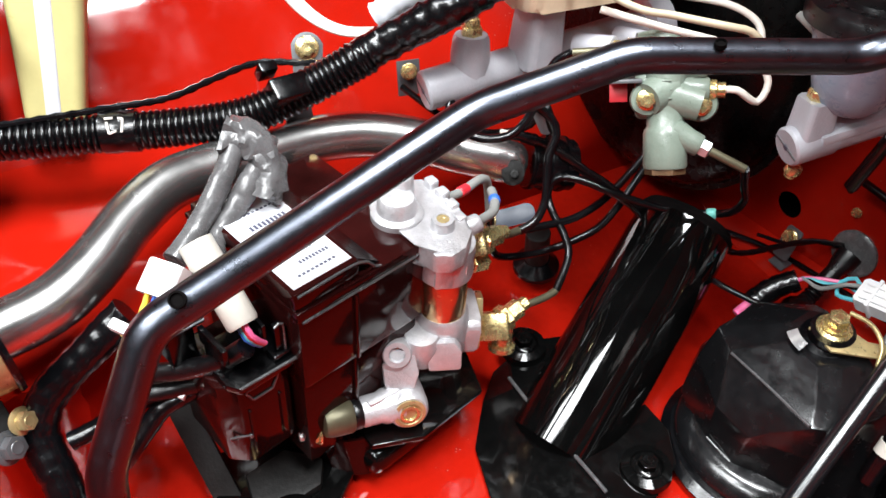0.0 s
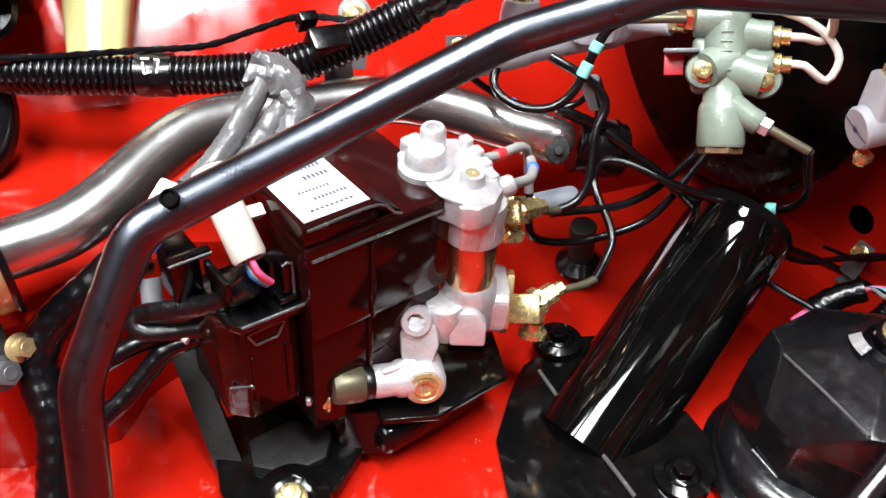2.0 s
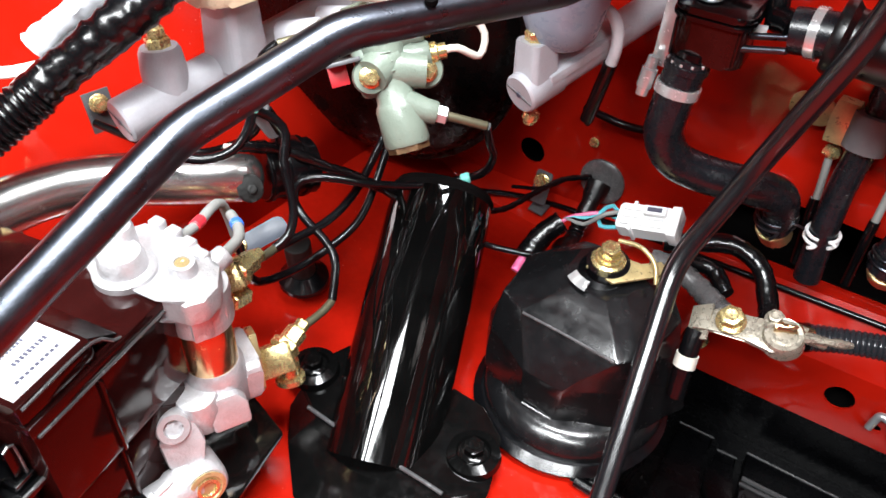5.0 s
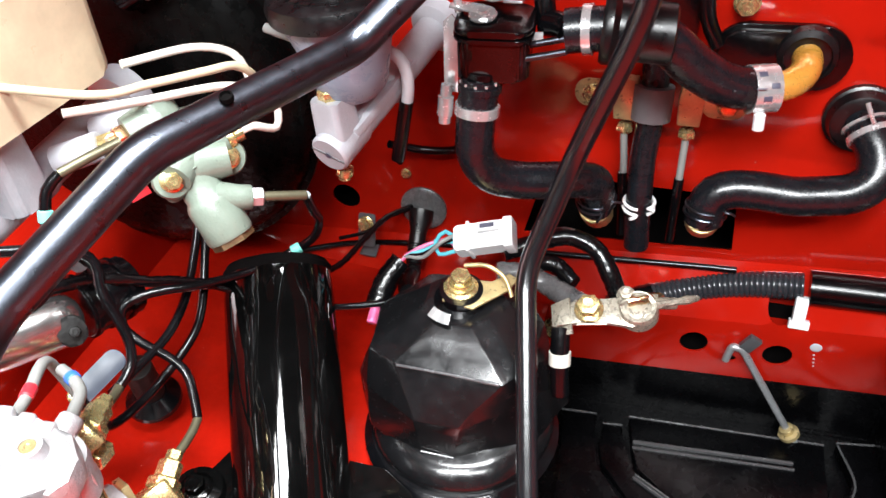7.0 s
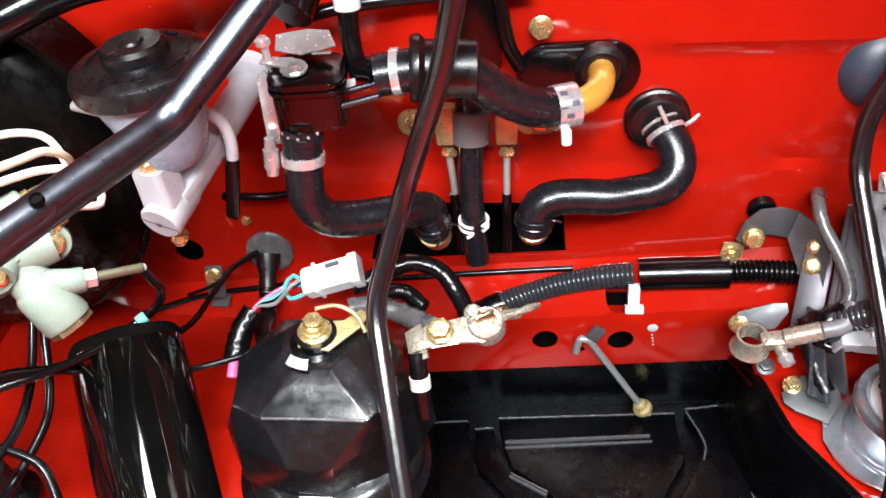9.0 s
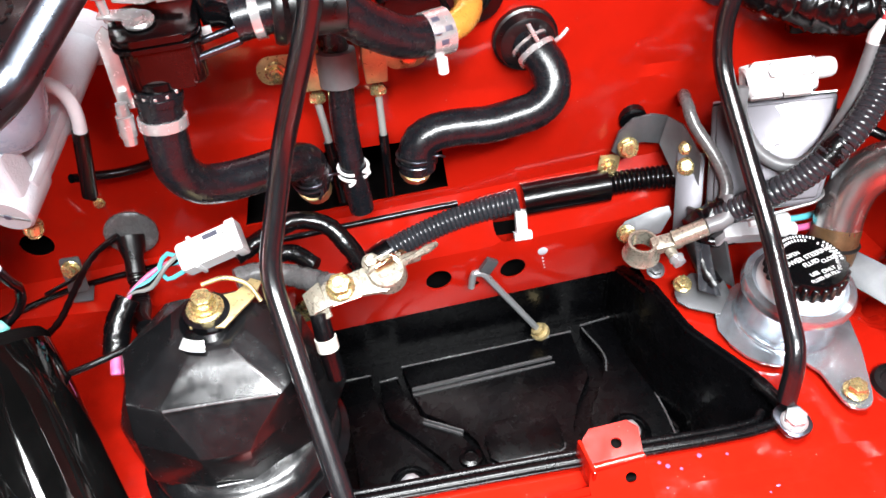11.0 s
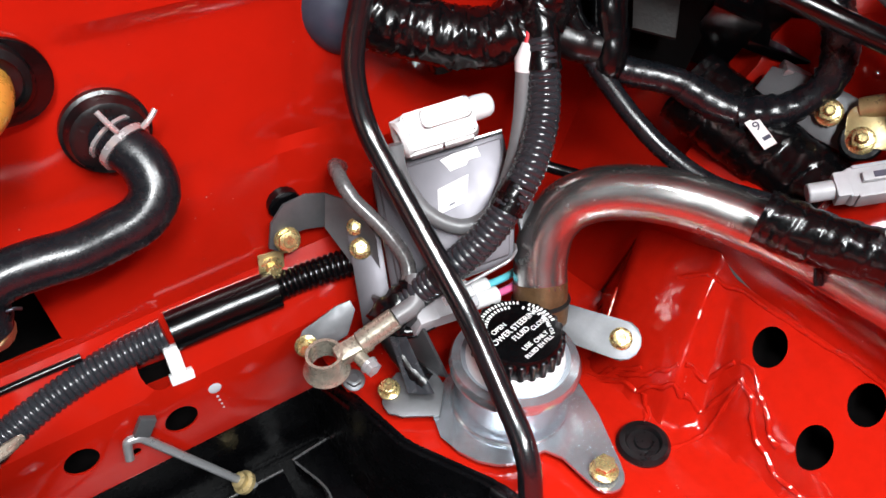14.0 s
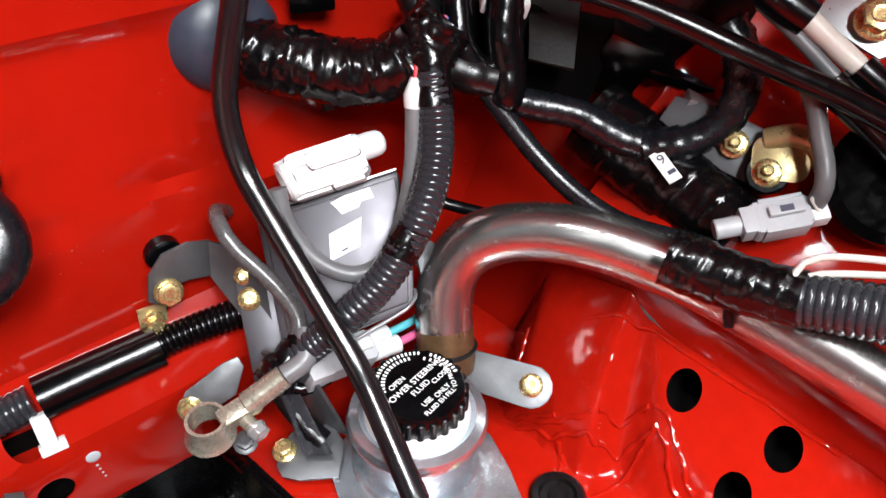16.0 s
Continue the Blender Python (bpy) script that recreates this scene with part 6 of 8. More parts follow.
part("neck", rod((-0.0705, 0.4765, 0.4400), (-0.0690, 0.4800, 0.4620), 0.0090, 22), PLASTIC, hv)
for k in range(5):
    a = radians(-150 + 30 * k)
    part("neck_stud", box((0.0016, 0.0012, 0.0016), pose(-0.0698 + 0.0108 * math.cos(a), 0.4795 + 0.0108 * math.sin(a), 0.4570), 0.0003), CHROME, hv)
for dy, dz in ((0.0, 0.0), (-0.006, -0.0045)):
    part("link_rod", rod((-0.0480, 0.4855 + dy, 0.4745 + dz), (-0.0255, 0.4870 + dy, 0.4800 + dz), 0.0018, 10), BLACK_SATIN, hv)
part("link_plate", box((0.0100, 0.0050, 0.0012), axes((-0.0440, 0.4880, 0.4785), (0, -0.4, 0.9), (1, 0.1, 0.2)), 0.0003), CHROME, hv)
lever = part("lever", prism([(-0.020, -0.003), (-0.004, -0.005), (0.002, 0.001), (-0.004, 0.004), (-0.020, 0.003)], 0.0014, axes((-0.0680, 0.4880, 0.4905), (0, -0.1, 1), (1, -0.15, 0)), 0.0003), CHROME, hv, "bright zinc lever")
part("pivot", lathe([(0.0072, 0), (0.0074, 0.0012), (0.0066, 0.0022), (0.0030, 0.0024), (0.0026, 0.0036), (0, 0.0038)], (-0.0695, 0.4850, 0.4890), (0, -0.1, 1), 24), CHROME, lever)
part("clip", prism([(-0.012, -0.004), (0.002, -0.007), (0.020, -0.002), (0.016, 0.008), (0.004, 0.009), (-0.012, 0.006)], 0.0012, axes((-0.0690, 0.4990, 0.4960), (0.05, -0.45, 0.9), (1, 0.05, 0)), 0.0004), CHROME, lever)
part("clip_fold", box((0.0100, 0.0012, 0.0060), axes((-0.0560, 0.4955, 0.4930), (0, -0.9, 0.3), (1, 0.1, 0)), 0.0004), CHROME, lever)
part("pin", lathe([(0.0022, 0), (0.0022, 0.012), (0.0040, 0.0125), (0.0042, 0.0155), (0.0025, 0.017), (0, 0.017)], (-0.0835, 0.4900, 0.4880), (-0.10, 0.05, 1), 14), CHROME, lever)
part("bracket", prism([(-0.0035, -0.022), (0.004, -0.022), (0.0045, 0.016), (0.001, 0.020), (-0.0035, 0.016)], 0.0018, axes((-0.0880, 0.4870, 0.4670), (0.1, -1, 0.15), (1, 0.1, 0)), 0.0004), CHROME, hv, "bright folded bracket")
part("rear_cap", rod((-0.075, 0.515, 0.505), (-0.070, 0.530, 0.515), 0.012), RUBBER, hv)

H1 = [(-0.0698, 0.4795, 0.457), (-0.0710, 0.4765, 0.444), (-0.0720, 0.4738, 0.430), (-0.0715, 0.472, 0.414), (-0.064, 0.475, 0.400), (-0.051, 0.482, 0.393), (-0.036, 0.489, 0.390), (-0.021, 0.496, 0.388), (-0.010, 0.506, 0.381), (-0.008, 0.514, 0.367), (-0.009, 0.517, 0.355)]
hose = thing("heater_hose", (-0.009, 0.52, 0.33), "curved black rubber heater hose below the valve", "hose", "heater hoses")
part("hose", tube(H1, 0.0108, 26), HOSE, hose)


def band(p, n, r, w, mat, parent, name="hose_clamp", label="", ears=0.0, ear_dir=(0, -1, 0)):
    b = part(name, lathe([(r, -w / 2), (r + 0.0012, -w / 2), (r + 0.0012, w / 2), (r, w / 2)], p, n, 30), mat, parent, label)
    if ears:
        e = V(ear_dir).normalized()
        for s in (-1, 1):
            c = V(p) + e * (r + ears / 2) + V(n).normalized() * s * 0.0025
            part("ear", box((0.0016, 0.005, ears), axes(c, e + V(n).normalized() * s * 0.25, n), 0.0004), mat, b)
    return b


def spring_clamp(p, n, r, mat, parent, ear_dir, label="", ear=0.006, gauge=0.0008):
    """A wire spring clamp: two wire turns with two crossed ears."""
    n, e = V(n).normalized(), V(ear_dir)
    e = (e - n * e.dot(n)).normalized()
    side = n.cross(e)
    c = V(p)
    cl_ = None
    for s_ in (-1, 1):
        turn_ = [c + n * (0.0024 * s_ + 0.0010 * math.cos(radians(a))) + (e * math.cos(radians(a)) + side * math.sin(radians(a))) * (r + gauge) for a in range(24, 345, 16)]
        tip = c + n * 0.0026 * s_ + (e * math.cos(radians(34 * s_)) + side * math.sin(radians(34 * s_))) * (r + ear)
        turn_ = [tip, mix(tip, turn_[0], 0.55) + n * 0.0008] + turn_ if s_ > 0 else turn_ + [mix(tip, turn_[-1], 0.55) - n * 0.0008, tip]
        b_ = part("hose_clamp" if cl_ is None else "wire_turn", tube(turn_, gauge, 8, 0.002), mat, parent if cl_ is None else cl_, label)
        cl_ = cl_ or b_
    return cl_


band((-0.0702, 0.4785, 0.4525), (0.05, 0.15, 1), 0.0106, 0.0035, HOSE, hose, label="rubber bead")
cl = band((-0.0713, 0.4760, 0.4405), (0.05, 0.2, 1), 0.0109, 0.0055, CHROME, hose, label="bright worm-drive hose clamp")
part("worm_housing", lathe([(0, 0), (0.0034, 0), (0.0036, 0.004), (0.0044, 0.0045), (0.0044, 0.0150), (0.0034, 0.0155), (0.0030, 0.0215), (0, 0.0215)], (-0.0890, 0.4725, 0.4320), (0.06, 0.18, 1), 16), CHROME, cl)
spring_clamp((-0.0085, 0.5155, 0.3620), (0.02, -0.2, 1), 0.0108, BLACK_SATIN, hose, (0.7, -0.7, 0), "black wire spring clamp")
part("pipe_end", rod((-0.009, 0.517, 0.354), (-0.008, 0.530, 0.340), 0.0100), GOLD, hose, "gold plated pipe end")

H2 = [(0.0560, 0.522, 0.352), (0.0565, 0.523, 0.362), (0.0600, 0.525, 0.370), (0.0700, 0.527, 0.3735), (0.0850, 0.527, 0.3745), (0.1020, 0.526, 0.3745), (0.1180, 0.525, 0.378), (0.1320, 0.525, 0.382), (0.1415, 0.529, 0.390), (0.1420, 0.538, 0.4005), (0.1355, 0.548, 0.409), (0.132, 0.556, 0.411)]
hose = thing("heater_hose", (0.056, 0.522, 0.33), "curved black rubber heater hose into the firewall grommet", "hose", "heater hoses")
part("hose", tube(H2, 0.0115, 26), HOSE, hose)
spring_clamp((0.0563, 0.5225, 0.3600), (0.1, 0.1, 1), 0.0115, BLACK_SATIN, hose, (0.6, -0.8, 0), "black wire spring clamp")
part("pipe_end", rod((0.0555, 0.522, 0.354), (0.056, 0.536, 0.340), 0.0105), GOLD, hose, "gold plated pipe end")
cl = band((0.1365, 0.5465, 0.4075), (-0.40, 0.75, 0.5), 0.0117, 0.0035, CHROME, hose, label="bright spring clamp")
for tip, root in (((0.1290, 0.5420, 0.4300), (0.1345, 0.5395, 0.4195)), ((0.1530, 0.5420, 0.4240), (0.1455, 0.5400, 0.4180))):
    part("ear", tube([root, mix(V(root), V(tip), 0.5) + V((0, -0.001, 0)), tip], 0.0014, 10), CHROME, cl)
part("wire_turn", lathe([(0.0117, -0.0010), (0.0130, -0.0008), (0.0130, 0.0008), (0.0117, 0.0010)], (0.1335, 0.5520, 0.4105), (-0.40, 0.75, 0.5), 30), CHROME, cl)
gr = thing("hose_grommet", (0.132, 0.557, 0.421), "round black rubber grommet round the heater hose", "grommet")
part("seal", lathe([(0.0150, 0.010), (0.0172, 0.009), (0.0190, 0.003), (0.0205, 0.002), (0.0205, -0.002)], (0.132, 0.5595, 0.4105), (0, -1, 0.05), 34), RUBBER_DULL, gr)

hose = thing("heater_hose", (0.05, 0.50, 0.46), "black rubber heater hose ending at an orange pipe", "hose", "heater hoses")
part("hose", tube([(-0.0275, 0.488, 0.4830), (-0.016, 0.489, 0.4845), (0.002, 0.490, 0.4855), (0.020, 0.493, 0.480), (0.036, 0.500, 0.464), (0.053, 0.508, 0.451), (0.070, 0.517, 0.4455), (0.079, 0.520, 0.4455)], 0.0112, 26), HOSE, hose)
part("foam_sleeve", lathe([(0.0125, 0), (0.0165, 0), (0.0178, 0.002), (0.0178, 0.005), (0.0150, 0.008), (0.0148, 0.034), (0.0130, 0.035)], (-0.010, 0.4890, 0.4860), (1, 0.08, -0.06), 30), RUBBER_DULL, hose, "black foam sleeve with a flared end")
band((-0.0165, 0.4888, 0.4845), (1, 0, 0.1), 0.0114, 0.0045, CHROME, hose, label="bright hose clamp")
cl = band((0.0715, 0.5175, 0.4455), (1, 0.35, -0.02), 0.0117, 0.0135, CHROME, hose, label="wide bright hose clamp")
ca = V((1, 0.35, -0.02)).normalized()
for k, off in ((-1, -0.003), (0, 0.0025), (1, -0.001)):
    d = V((0.05, -0.80, 0.55))
    d = (Matrix.Rotation(radians(30 * k), 3, ca) @ (d - ca * d.dot(ca)).normalized())
    # clamp slots and window: dark boxes in place of shaded openings
    part("slot", box((0.0045, 0.0030, 0.0012), axes(V((0.0715, 0.5175, 0.4455)) + ca * off + d * 0.0124, d, ca), 0.0003), DARK_MARK, cl)
part("clamp_window", box((0.005, 0.0006, 0.008), axes((0.0707, 0.5067, 0.4511), (0, -0.85, 0.5), (1, 0.3, 0)), 0), DARK_MARK, cl)
part("clamp_tail", rod((0.0725, 0.506, 0.4375), (0.073, 0.504, 0.4285), 0.0030), WHITE, cl)
part("orange_pipe", tube([(0.076, 0.519, 0.4455), (0.084, 0.523, 0.4460), (0.0905, 0.530, 0.4475), (0.0940, 0.541, 0.4485), (0.0945, 0.556, 0.449)], 0.0080, 22), ORANGE, hose, "orange plated pipe stub")
ov = thing("oval_rubber_plate", (0.08, 0.557, 0.45), "oval black rubber seal plate on the firewall", "seal plate")
m = axes((0.0815, 0.5605, 0.4445), (0, -1, 0.06), (1, 0, 0.03))
part("plate", prism(round_rect(0.074, 0.038, 0.0185, 8), 0.004, m, 0.0012), PLASTIC, ov)
part("rim", prism(round_rect(0.064, 0.030, 0.0145, 8), 0.007, m @ pose(-0.002, 0.001, 0), 0.0012), PLASTIC, ov)
part("collar", lathe([(0.0160, 0), (0.0155, 0.006), (0.0125, 0.009), (0.0120, 0.006), (0, 0.006)], (0.0945, 0.5565, 0.449), (0, -1, 0.05), 28), RUBBER_DULL, ov)

cp = thing("coolant_stub", (0.012, 0.53, 0.33), "black stub hose with a grey rubber sleeve and clamp", "hose")
part("hose", tube([(0.0185, 0.562, 0.470), (0.0170, 0.556, 0.440), (0.0165, 0.552, 0.424), (0.0165, 0.546, 0.405), (0.0155, 0.537, 0.380), (0.0165, 0.530, 0.355), (0.0185, 0.528, 0.320)], 0.0080, 20), HOSE, cp)
part("sleeve", tube([(0.0165, 0.550, 0.424), (0.0165, 0.5455, 0.404)], 0.0117, 24), GREY_SLEEVE, cp, "grey rubber sleeve")
spring_clamp((0.0168, 0.5295, 0.352), (0.02, -0.1, 1), 0.0082, WHITE, cp, (0.3, -1, 0.1), "white wire spring clamp", 0.0045, 0.0011)
for x, tilt, s in ((0.001, 0.003, -1), (0.0385, 0.0, 1)):
    cb = thing("cable_fitting", (x, 0.55, 0.40), "brass cable adjuster with a bolted gold plate", "cable fitting", "heater cable fittings")
    part("block", prism([(-0.0065, -0.012), (0.0065, -0.012), (0.0075, 0.004), (0.006, 0.014), (-0.006, 0.014), (-0.0075, 0.004)], 0.009, axes((x, 0.556, 0.412), (0, -1, 0.1), (1, 0, 0)), 0.001), GOLD, cb)
    part("ferrule", lathe([(0.004, 0), (0.0055, 0.002), (0.0055, 0.005), (0.003, 0.007)], (x + tilt * 0.3, 0.549, 0.398), (0.1 * tilt, -0.2, -1), 6), BRASS, cb)
    part("cable", tube([(x, 0.549, 0.396), (x + tilt, 0.543, 0.372), (x + tilt * 1.4, 0.540, 0.352)], 0.0023, 10), GREY_LINE, cb)
    part("boot", tube([(x + tilt, 0.542, 0.366), (x + tilt * 1.4, 0.540, 0.350), (x + tilt * 2, 0.545, 0.315)], 0.0032, 10), RUBBER, cb)
    part("plate", prism(round_rect(0.026, 0.018, 0.008), 0.002, axes((x + 0.019 * s, 0.559, 0.411), (0, -1, 0.05), (1, 0, 0)), 0.0004), GOLD, cb)
    part("bolt", hex_head((x + 0.021 * s, 0.5565, 0.411), (0, -1, 0.05), 0.0048), BRASS, cb)
solo("flange_bolt", hex_head((0.059, 0.560, 0.4735), (0, -1, 0.05), 0.0058, flange=1.25), BRASS, "gold flange bolt in the red firewall", "bolt")
tee = thing("hose_tee", (-0.038, 0.50, 0.47), "black hose tee with a white cap", "hose fitting")
part("stem", tube([(-0.0385, 0.498, 0.478), (-0.0420, 0.504, 0.494), (-0.0425, 0.510, 0.512)], 0.0055, 18), RUBBER, tee)
part("cap", rod((-0.0425, 0.5095, 0.510), (-0.0428, 0.512, 0.532), 0.0070), WHITE, tee, "white plastic cap")
part("arm", tube([(-0.0385, 0.498, 0.482), (-0.031, 0.494, 0.483), (-0.026, 0.489, 0.483)], 0.0068, 16), RUBBER, tee)
dk = thing("wiper_linkage", (0.02, 0.56, 0.48), "dark pipes and bracket fixed across the upper firewall", "bracket")
part("column", box((0.027, 0.012, 0.100), pose(0.0235, 0.557, 0.478, 0, 3, 0), 0.003), PLASTIC, dk)
part("cross_pipe", tube([(-0.085, 0.535, 0.492), (-0.05, 0.545, 0.496), (0.0, 0.552, 0.498), (0.055, 0.553, 0.500)], 0.0042, 14), PLASTIC, dk)
part("hose", tube([(0.030, 0.553, 0.512), (0.036, 0.550, 0.490), (0.040, 0.549, 0.468), (0.047, 0.552, 0.452)], 0.0045, 14), RUBBER, dk)
uh = thing("upper_hose", (-0.16, 0.50, 0.53), "black rubber vacuum hose with a white clamp across the top", "hose")
part("hose", tube([(-0.260, 0.455, 0.500), (-0.215, 0.470, 0.522), (-0.180, 0.492, 0.532), (-0.150, 0.505, 0.533), (-0.110, 0.520, 0.531), (-0.08, 0.535, 0.532)], 0.0100, 20), RUBBER, uh)
band((-0.150, 0.505, 0.533), (1, 0.3, 0), 0.0102, 0.007, WHITE, uh, label="white hose clamp", ears=0.007, ear_dir=(0, -0.3, 1))
band((-0.245, 0.459, 0.508), (1, 0.35, 0.5), 0.0102, 0.007, WHITE, uh, label="white hose clamp", ears=0.007, ear_dir=(0, -0.6, 0.8))

# firewall small things
g = thing("cable_grommet", (-0.137, 0.556, 0.30), "dark grey rubber grommet with a cable boot on the firewall", "grommet")
part("disc", lathe([(0.0175, 0), (0.0175, 0.002), (0.015, 0.004), (0, 0.005)], (-0.1365, 0.557, 0.303), (0, -1, 0.08), 34), TAPE_GREY, g)
part("boot", lathe([(0.0095, 0), (0.0085, 0.008), (0.0062, 0.016), (0.0062, 0.030)], (-0.137, 0.553, 0.303), (0.02, -0.72, -0.68), 20), RUBBER_DULL, g)
part("bellows", ribbed([(-0.1365, 0.535, 0.286), (-0.134, 0.515, 0.275), (-0.128, 0.488, 0.290), (-0.120, 0.470, 0.300)], 0.0062, 0.004, 0.0015, 14), RUBBER, g)
part("thin_wire", tube([(-0.146, 0.552, 0.306), (-0.158, 0.544, 0.302), (-0.170, 0.530, 0.296), (-0.186, 0.512, 0.300)], 0.0015, 8), RUBBER, g)
cb = thing("clip_bracket", (-0.170, 0.553, 0.29), "small galvanised clip bracket screwed to the firewall", "bracket")
part("strip", prism(round_rect(0.013, 0.026, 0.002), 0.0014, axes((-0.1772, 0.541, 0.287), (0.05, -0.93, 0.30), (1, 0, 0.0)), 0.0003), GALV, cb)
part("screw", hex_head((-0.1765, 0.5385, 0.2946), (0.05, -0.93, 0.30), 0.0046, flange=1.3), BRASS, cb)
part("foot", box((0.013, 0.012, 0.0016), axes((-0.1783, 0.543, 0.2658), (0.05, -0.25, 0.95), (1, 0, 0)), 0.0004), GALV_DARK, cb)
solo("bleed_screw", hex_head((-0.148, 0.5565, 0.332), (0, -1, 0.1), 0.0028), BRASS, "tiny brass screw in the red firewall", "screw")
pipe2 = thing("fuel_pipe", (0.0, 0.556, 0.283), "thin black pipe clipped along the foot of the firewall", "pipe")
part("line", tube([(-0.24, 0.535, 0.258), (-0.19, 0.548, 0.266), (-0.12, 0.552, 0.274), (-0.04, 0.551, 0.282), (0.05, 0.5505, 0.290), (0.085, 0.551, 0.292)], 0.0022, 10), PLASTIC, pipe2)

# white plug, its wires and the taped cables behind the boot
plug = thing("white_connector", (-0.072, 0.485, 0.325), "white wiring connector resting behind the rubber boot", "connector")
m = axes((-0.0715, 0.487, 0.3420), (-0.15, -0.5, 0.85), (1, 0.12, 0.28))
part("shell", prism(round_rect(0.038, 0.017, 0.002), 0.012, m @ pose(0, 0, -0.006), 0.0012), WHITE, plug)
part("lock", box((0.014, 0.006, 0.005), m @ pose(0.004, 0.004, 0.0075), 0.0008), WHITE, plug)
part("collar", box((0.006, 0.020, 0.014), m @ pose(0.016, 0, 0), 0.001), WHITE, plug)
for k in range(3):
    part("rib", box((0.026, 0.0016, 0.0022), m @ pose(-0.003, -0.0055 + 0.0050 * k, 0.0066), 0.0004), WHITE, plug)
part("key", box((0.0022, 0.020, 0.0150), m @ pose(-0.0095, 0, 0), 0.0004), WHITE, plug)
# dark strip for the shade in the lock's slot
part("slot", box((0.009, 0.0028, 0.0006), m @ pose(0.004, 0.004, 0.0102), 0), DARK_MARK, plug)
for k, (mm, d) in enumerate(((WIRE_PINK, 0.004), (WIRE_CYAN, 0.0), (RUBBER, -0.003), (GREY_LINE, -0.005))):
    part("wire", tube([m @ V((-0.018, -0.004 + 0.003 * k, 0)), (-0.098, 0.486 + d, 0.333 + 0.002 * k), (-0.110, 0.482 + d, 0.330 - 0.001 * k), (-0.122, 0.476, 0.326), (-0.128, 0.470, 0.318)], 0.0014, 8), mm, plug)
part("cyan_loop", tube([m @ V((-0.018, 0.0, 0.002)), (-0.098, 0.490, 0.340), (-0.104, 0.486, 0.334), (-0.100, 0.480, 0.329), m @ V((-0.018, -0.006, 0))], 0.0014, 8), WIRE_CYAN, plug)
part("sleeve", crumpled([(-0.124, 0.474, 0.324), (-0.131, 0.463, 0.315), (-0.134, 0.450, 0.304)], 0.0075, 0.12, seed=5), TAPE, plug)
part("pink_tip", rod((-0.1335, 0.448, 0.306), (-0.134, 0.438, 0.300), 0.0032), WIRE_PINK, plug)
cab = thing("taped_cables", (-0.02, 0.485, 0.31), "black and grey taped battery cables behind the boot", "wiring")
part("grey_run", crumpled([(-0.060, 0.470, 0.330), (-0.047, 0.474, 0.329), (-0.030, 0.474, 0.324), (-0.012, 0.462, 0.325), (-0.004, 0.452, 0.332)], 0.0068, 0.14, seed=21), TAPE_GREY, cab)
part("black_arc", crumpled([(-0.060, 0.486, 0.333), (-0.041, 0.497, 0.336), (-0.023, 0.505, 0.338), (-0.004, 0.502, 0.333), (0.008, 0.490, 0.322), (0.014, 0.478, 0.318)], 0.0058, 0.10, seed=22), TAPE, cab)
part("black_arc", crumpled([(-0.045, 0.484, 0.330), (-0.028, 0.490, 0.326), (-0.014, 0.480, 0.322)], 0.0052, 0.16, seed=23), TAPE, cab)

# positive terminal and conduit on the ledge
term = thing("battery_terminal", (0.005, 0.45, 0.32), "worn tinned battery terminal clamp with a gold nut", "battery terminal", "battery terminals")
part("plate", prism([(-0.018, -0.012), (-0.006, -0.008), (0.010, -0.007), (0.024, -0.010), (0.034, -0.006), (0.036, 0.004), (0.026, 0.010), (0.008, 0.007), (-0.008, 0.006), (-0.016, -0.002)], 0.0028, axes((0.0, 0.446, 0.334), (-0.05, -0.35, 0.93), (1, 0.12, 0)), 0.0007), TIN, term)
part("bolt", hex_head((0.0, 0.4445, 0.337), (-0.05, -0.35, 0.93), 0.0066, flange=1.25), BRASS, term)
part("lug", lathe([(0.0070, -0.004), (0.0115, -0.0045), (0.0110, 0.002), (0.0098, 0.0045), (0.0072, 0.0042)], (0.027, 0.450, 0.3375), (-0.05, -0.35, 0.93), 26, hollow=True), TIN, term)
part("copper_braid", crumpled([(0.020, 0.452, 0.341), (0.030, 0.456, 0.341), (0.038, 0.462, 0.338)], 0.0035, 0.25, seed=31, seg=10), COPPER, term)
part("stud", hex_head((0.019, 0.456, 0.3415), (-0.05, -0.35, 0.93), 0.0042, flange=1.3), TIN, term)
part("strand", crumpled([(0.036, 0.452, 0.3415), (0.046, 0.457, 0.342), (0.058, 0.465, 0.340)], 0.0022, 0.4, 8, seed=33), TIN, term)
part("strand", crumpled([(0.016, 0.449, 0.3405), (0.026, 0.4555, 0.3435), (0.036, 0.458, 0.3425)], 0.0018, 0.4, 8, seed=34), TIN, term)
part("crimp", rod((0.034, 0.456, 0.339), (0.047, 0.460, 0.338), 0.0034), TIN, term)
part("arm", prism([(-0.006, -0.009), (0.006, -0.009), (0.007, 0.012), (-0.005, 0.010)], 0.0024, axes((-0.014, 0.440, 0.329), (-0.4, -0.6, 0.7), (1, 0.1, 0.4)), 0.0005), TIN, term)
stud = thing("cable_stud", (-0.013, 0.425, 0.29), "cream cable sleeve hanging from the terminal", "cable")
part("cable", tube([(-0.014, 0.437, 0.327), (-0.013, 0.430, 0.318), (-0.012, 0.425, 0.308), (-0.010, 0.420, 0.290)], 0.0056, 14), RUBBER, stud)
part("sleeve", tube([(-0.0127, 0.4285, 0.3155), (-0.0120, 0.4255, 0.3085)], 0.0064, 16), IVORY, stud, "cream plastic sleeve")
solo("flange_bolt", hex_head((-0.031, 0.528, 0.232), (0, -1, 0.2), 0.0062), BRASS, "gold flange bolt on the red ledge", "bolt")
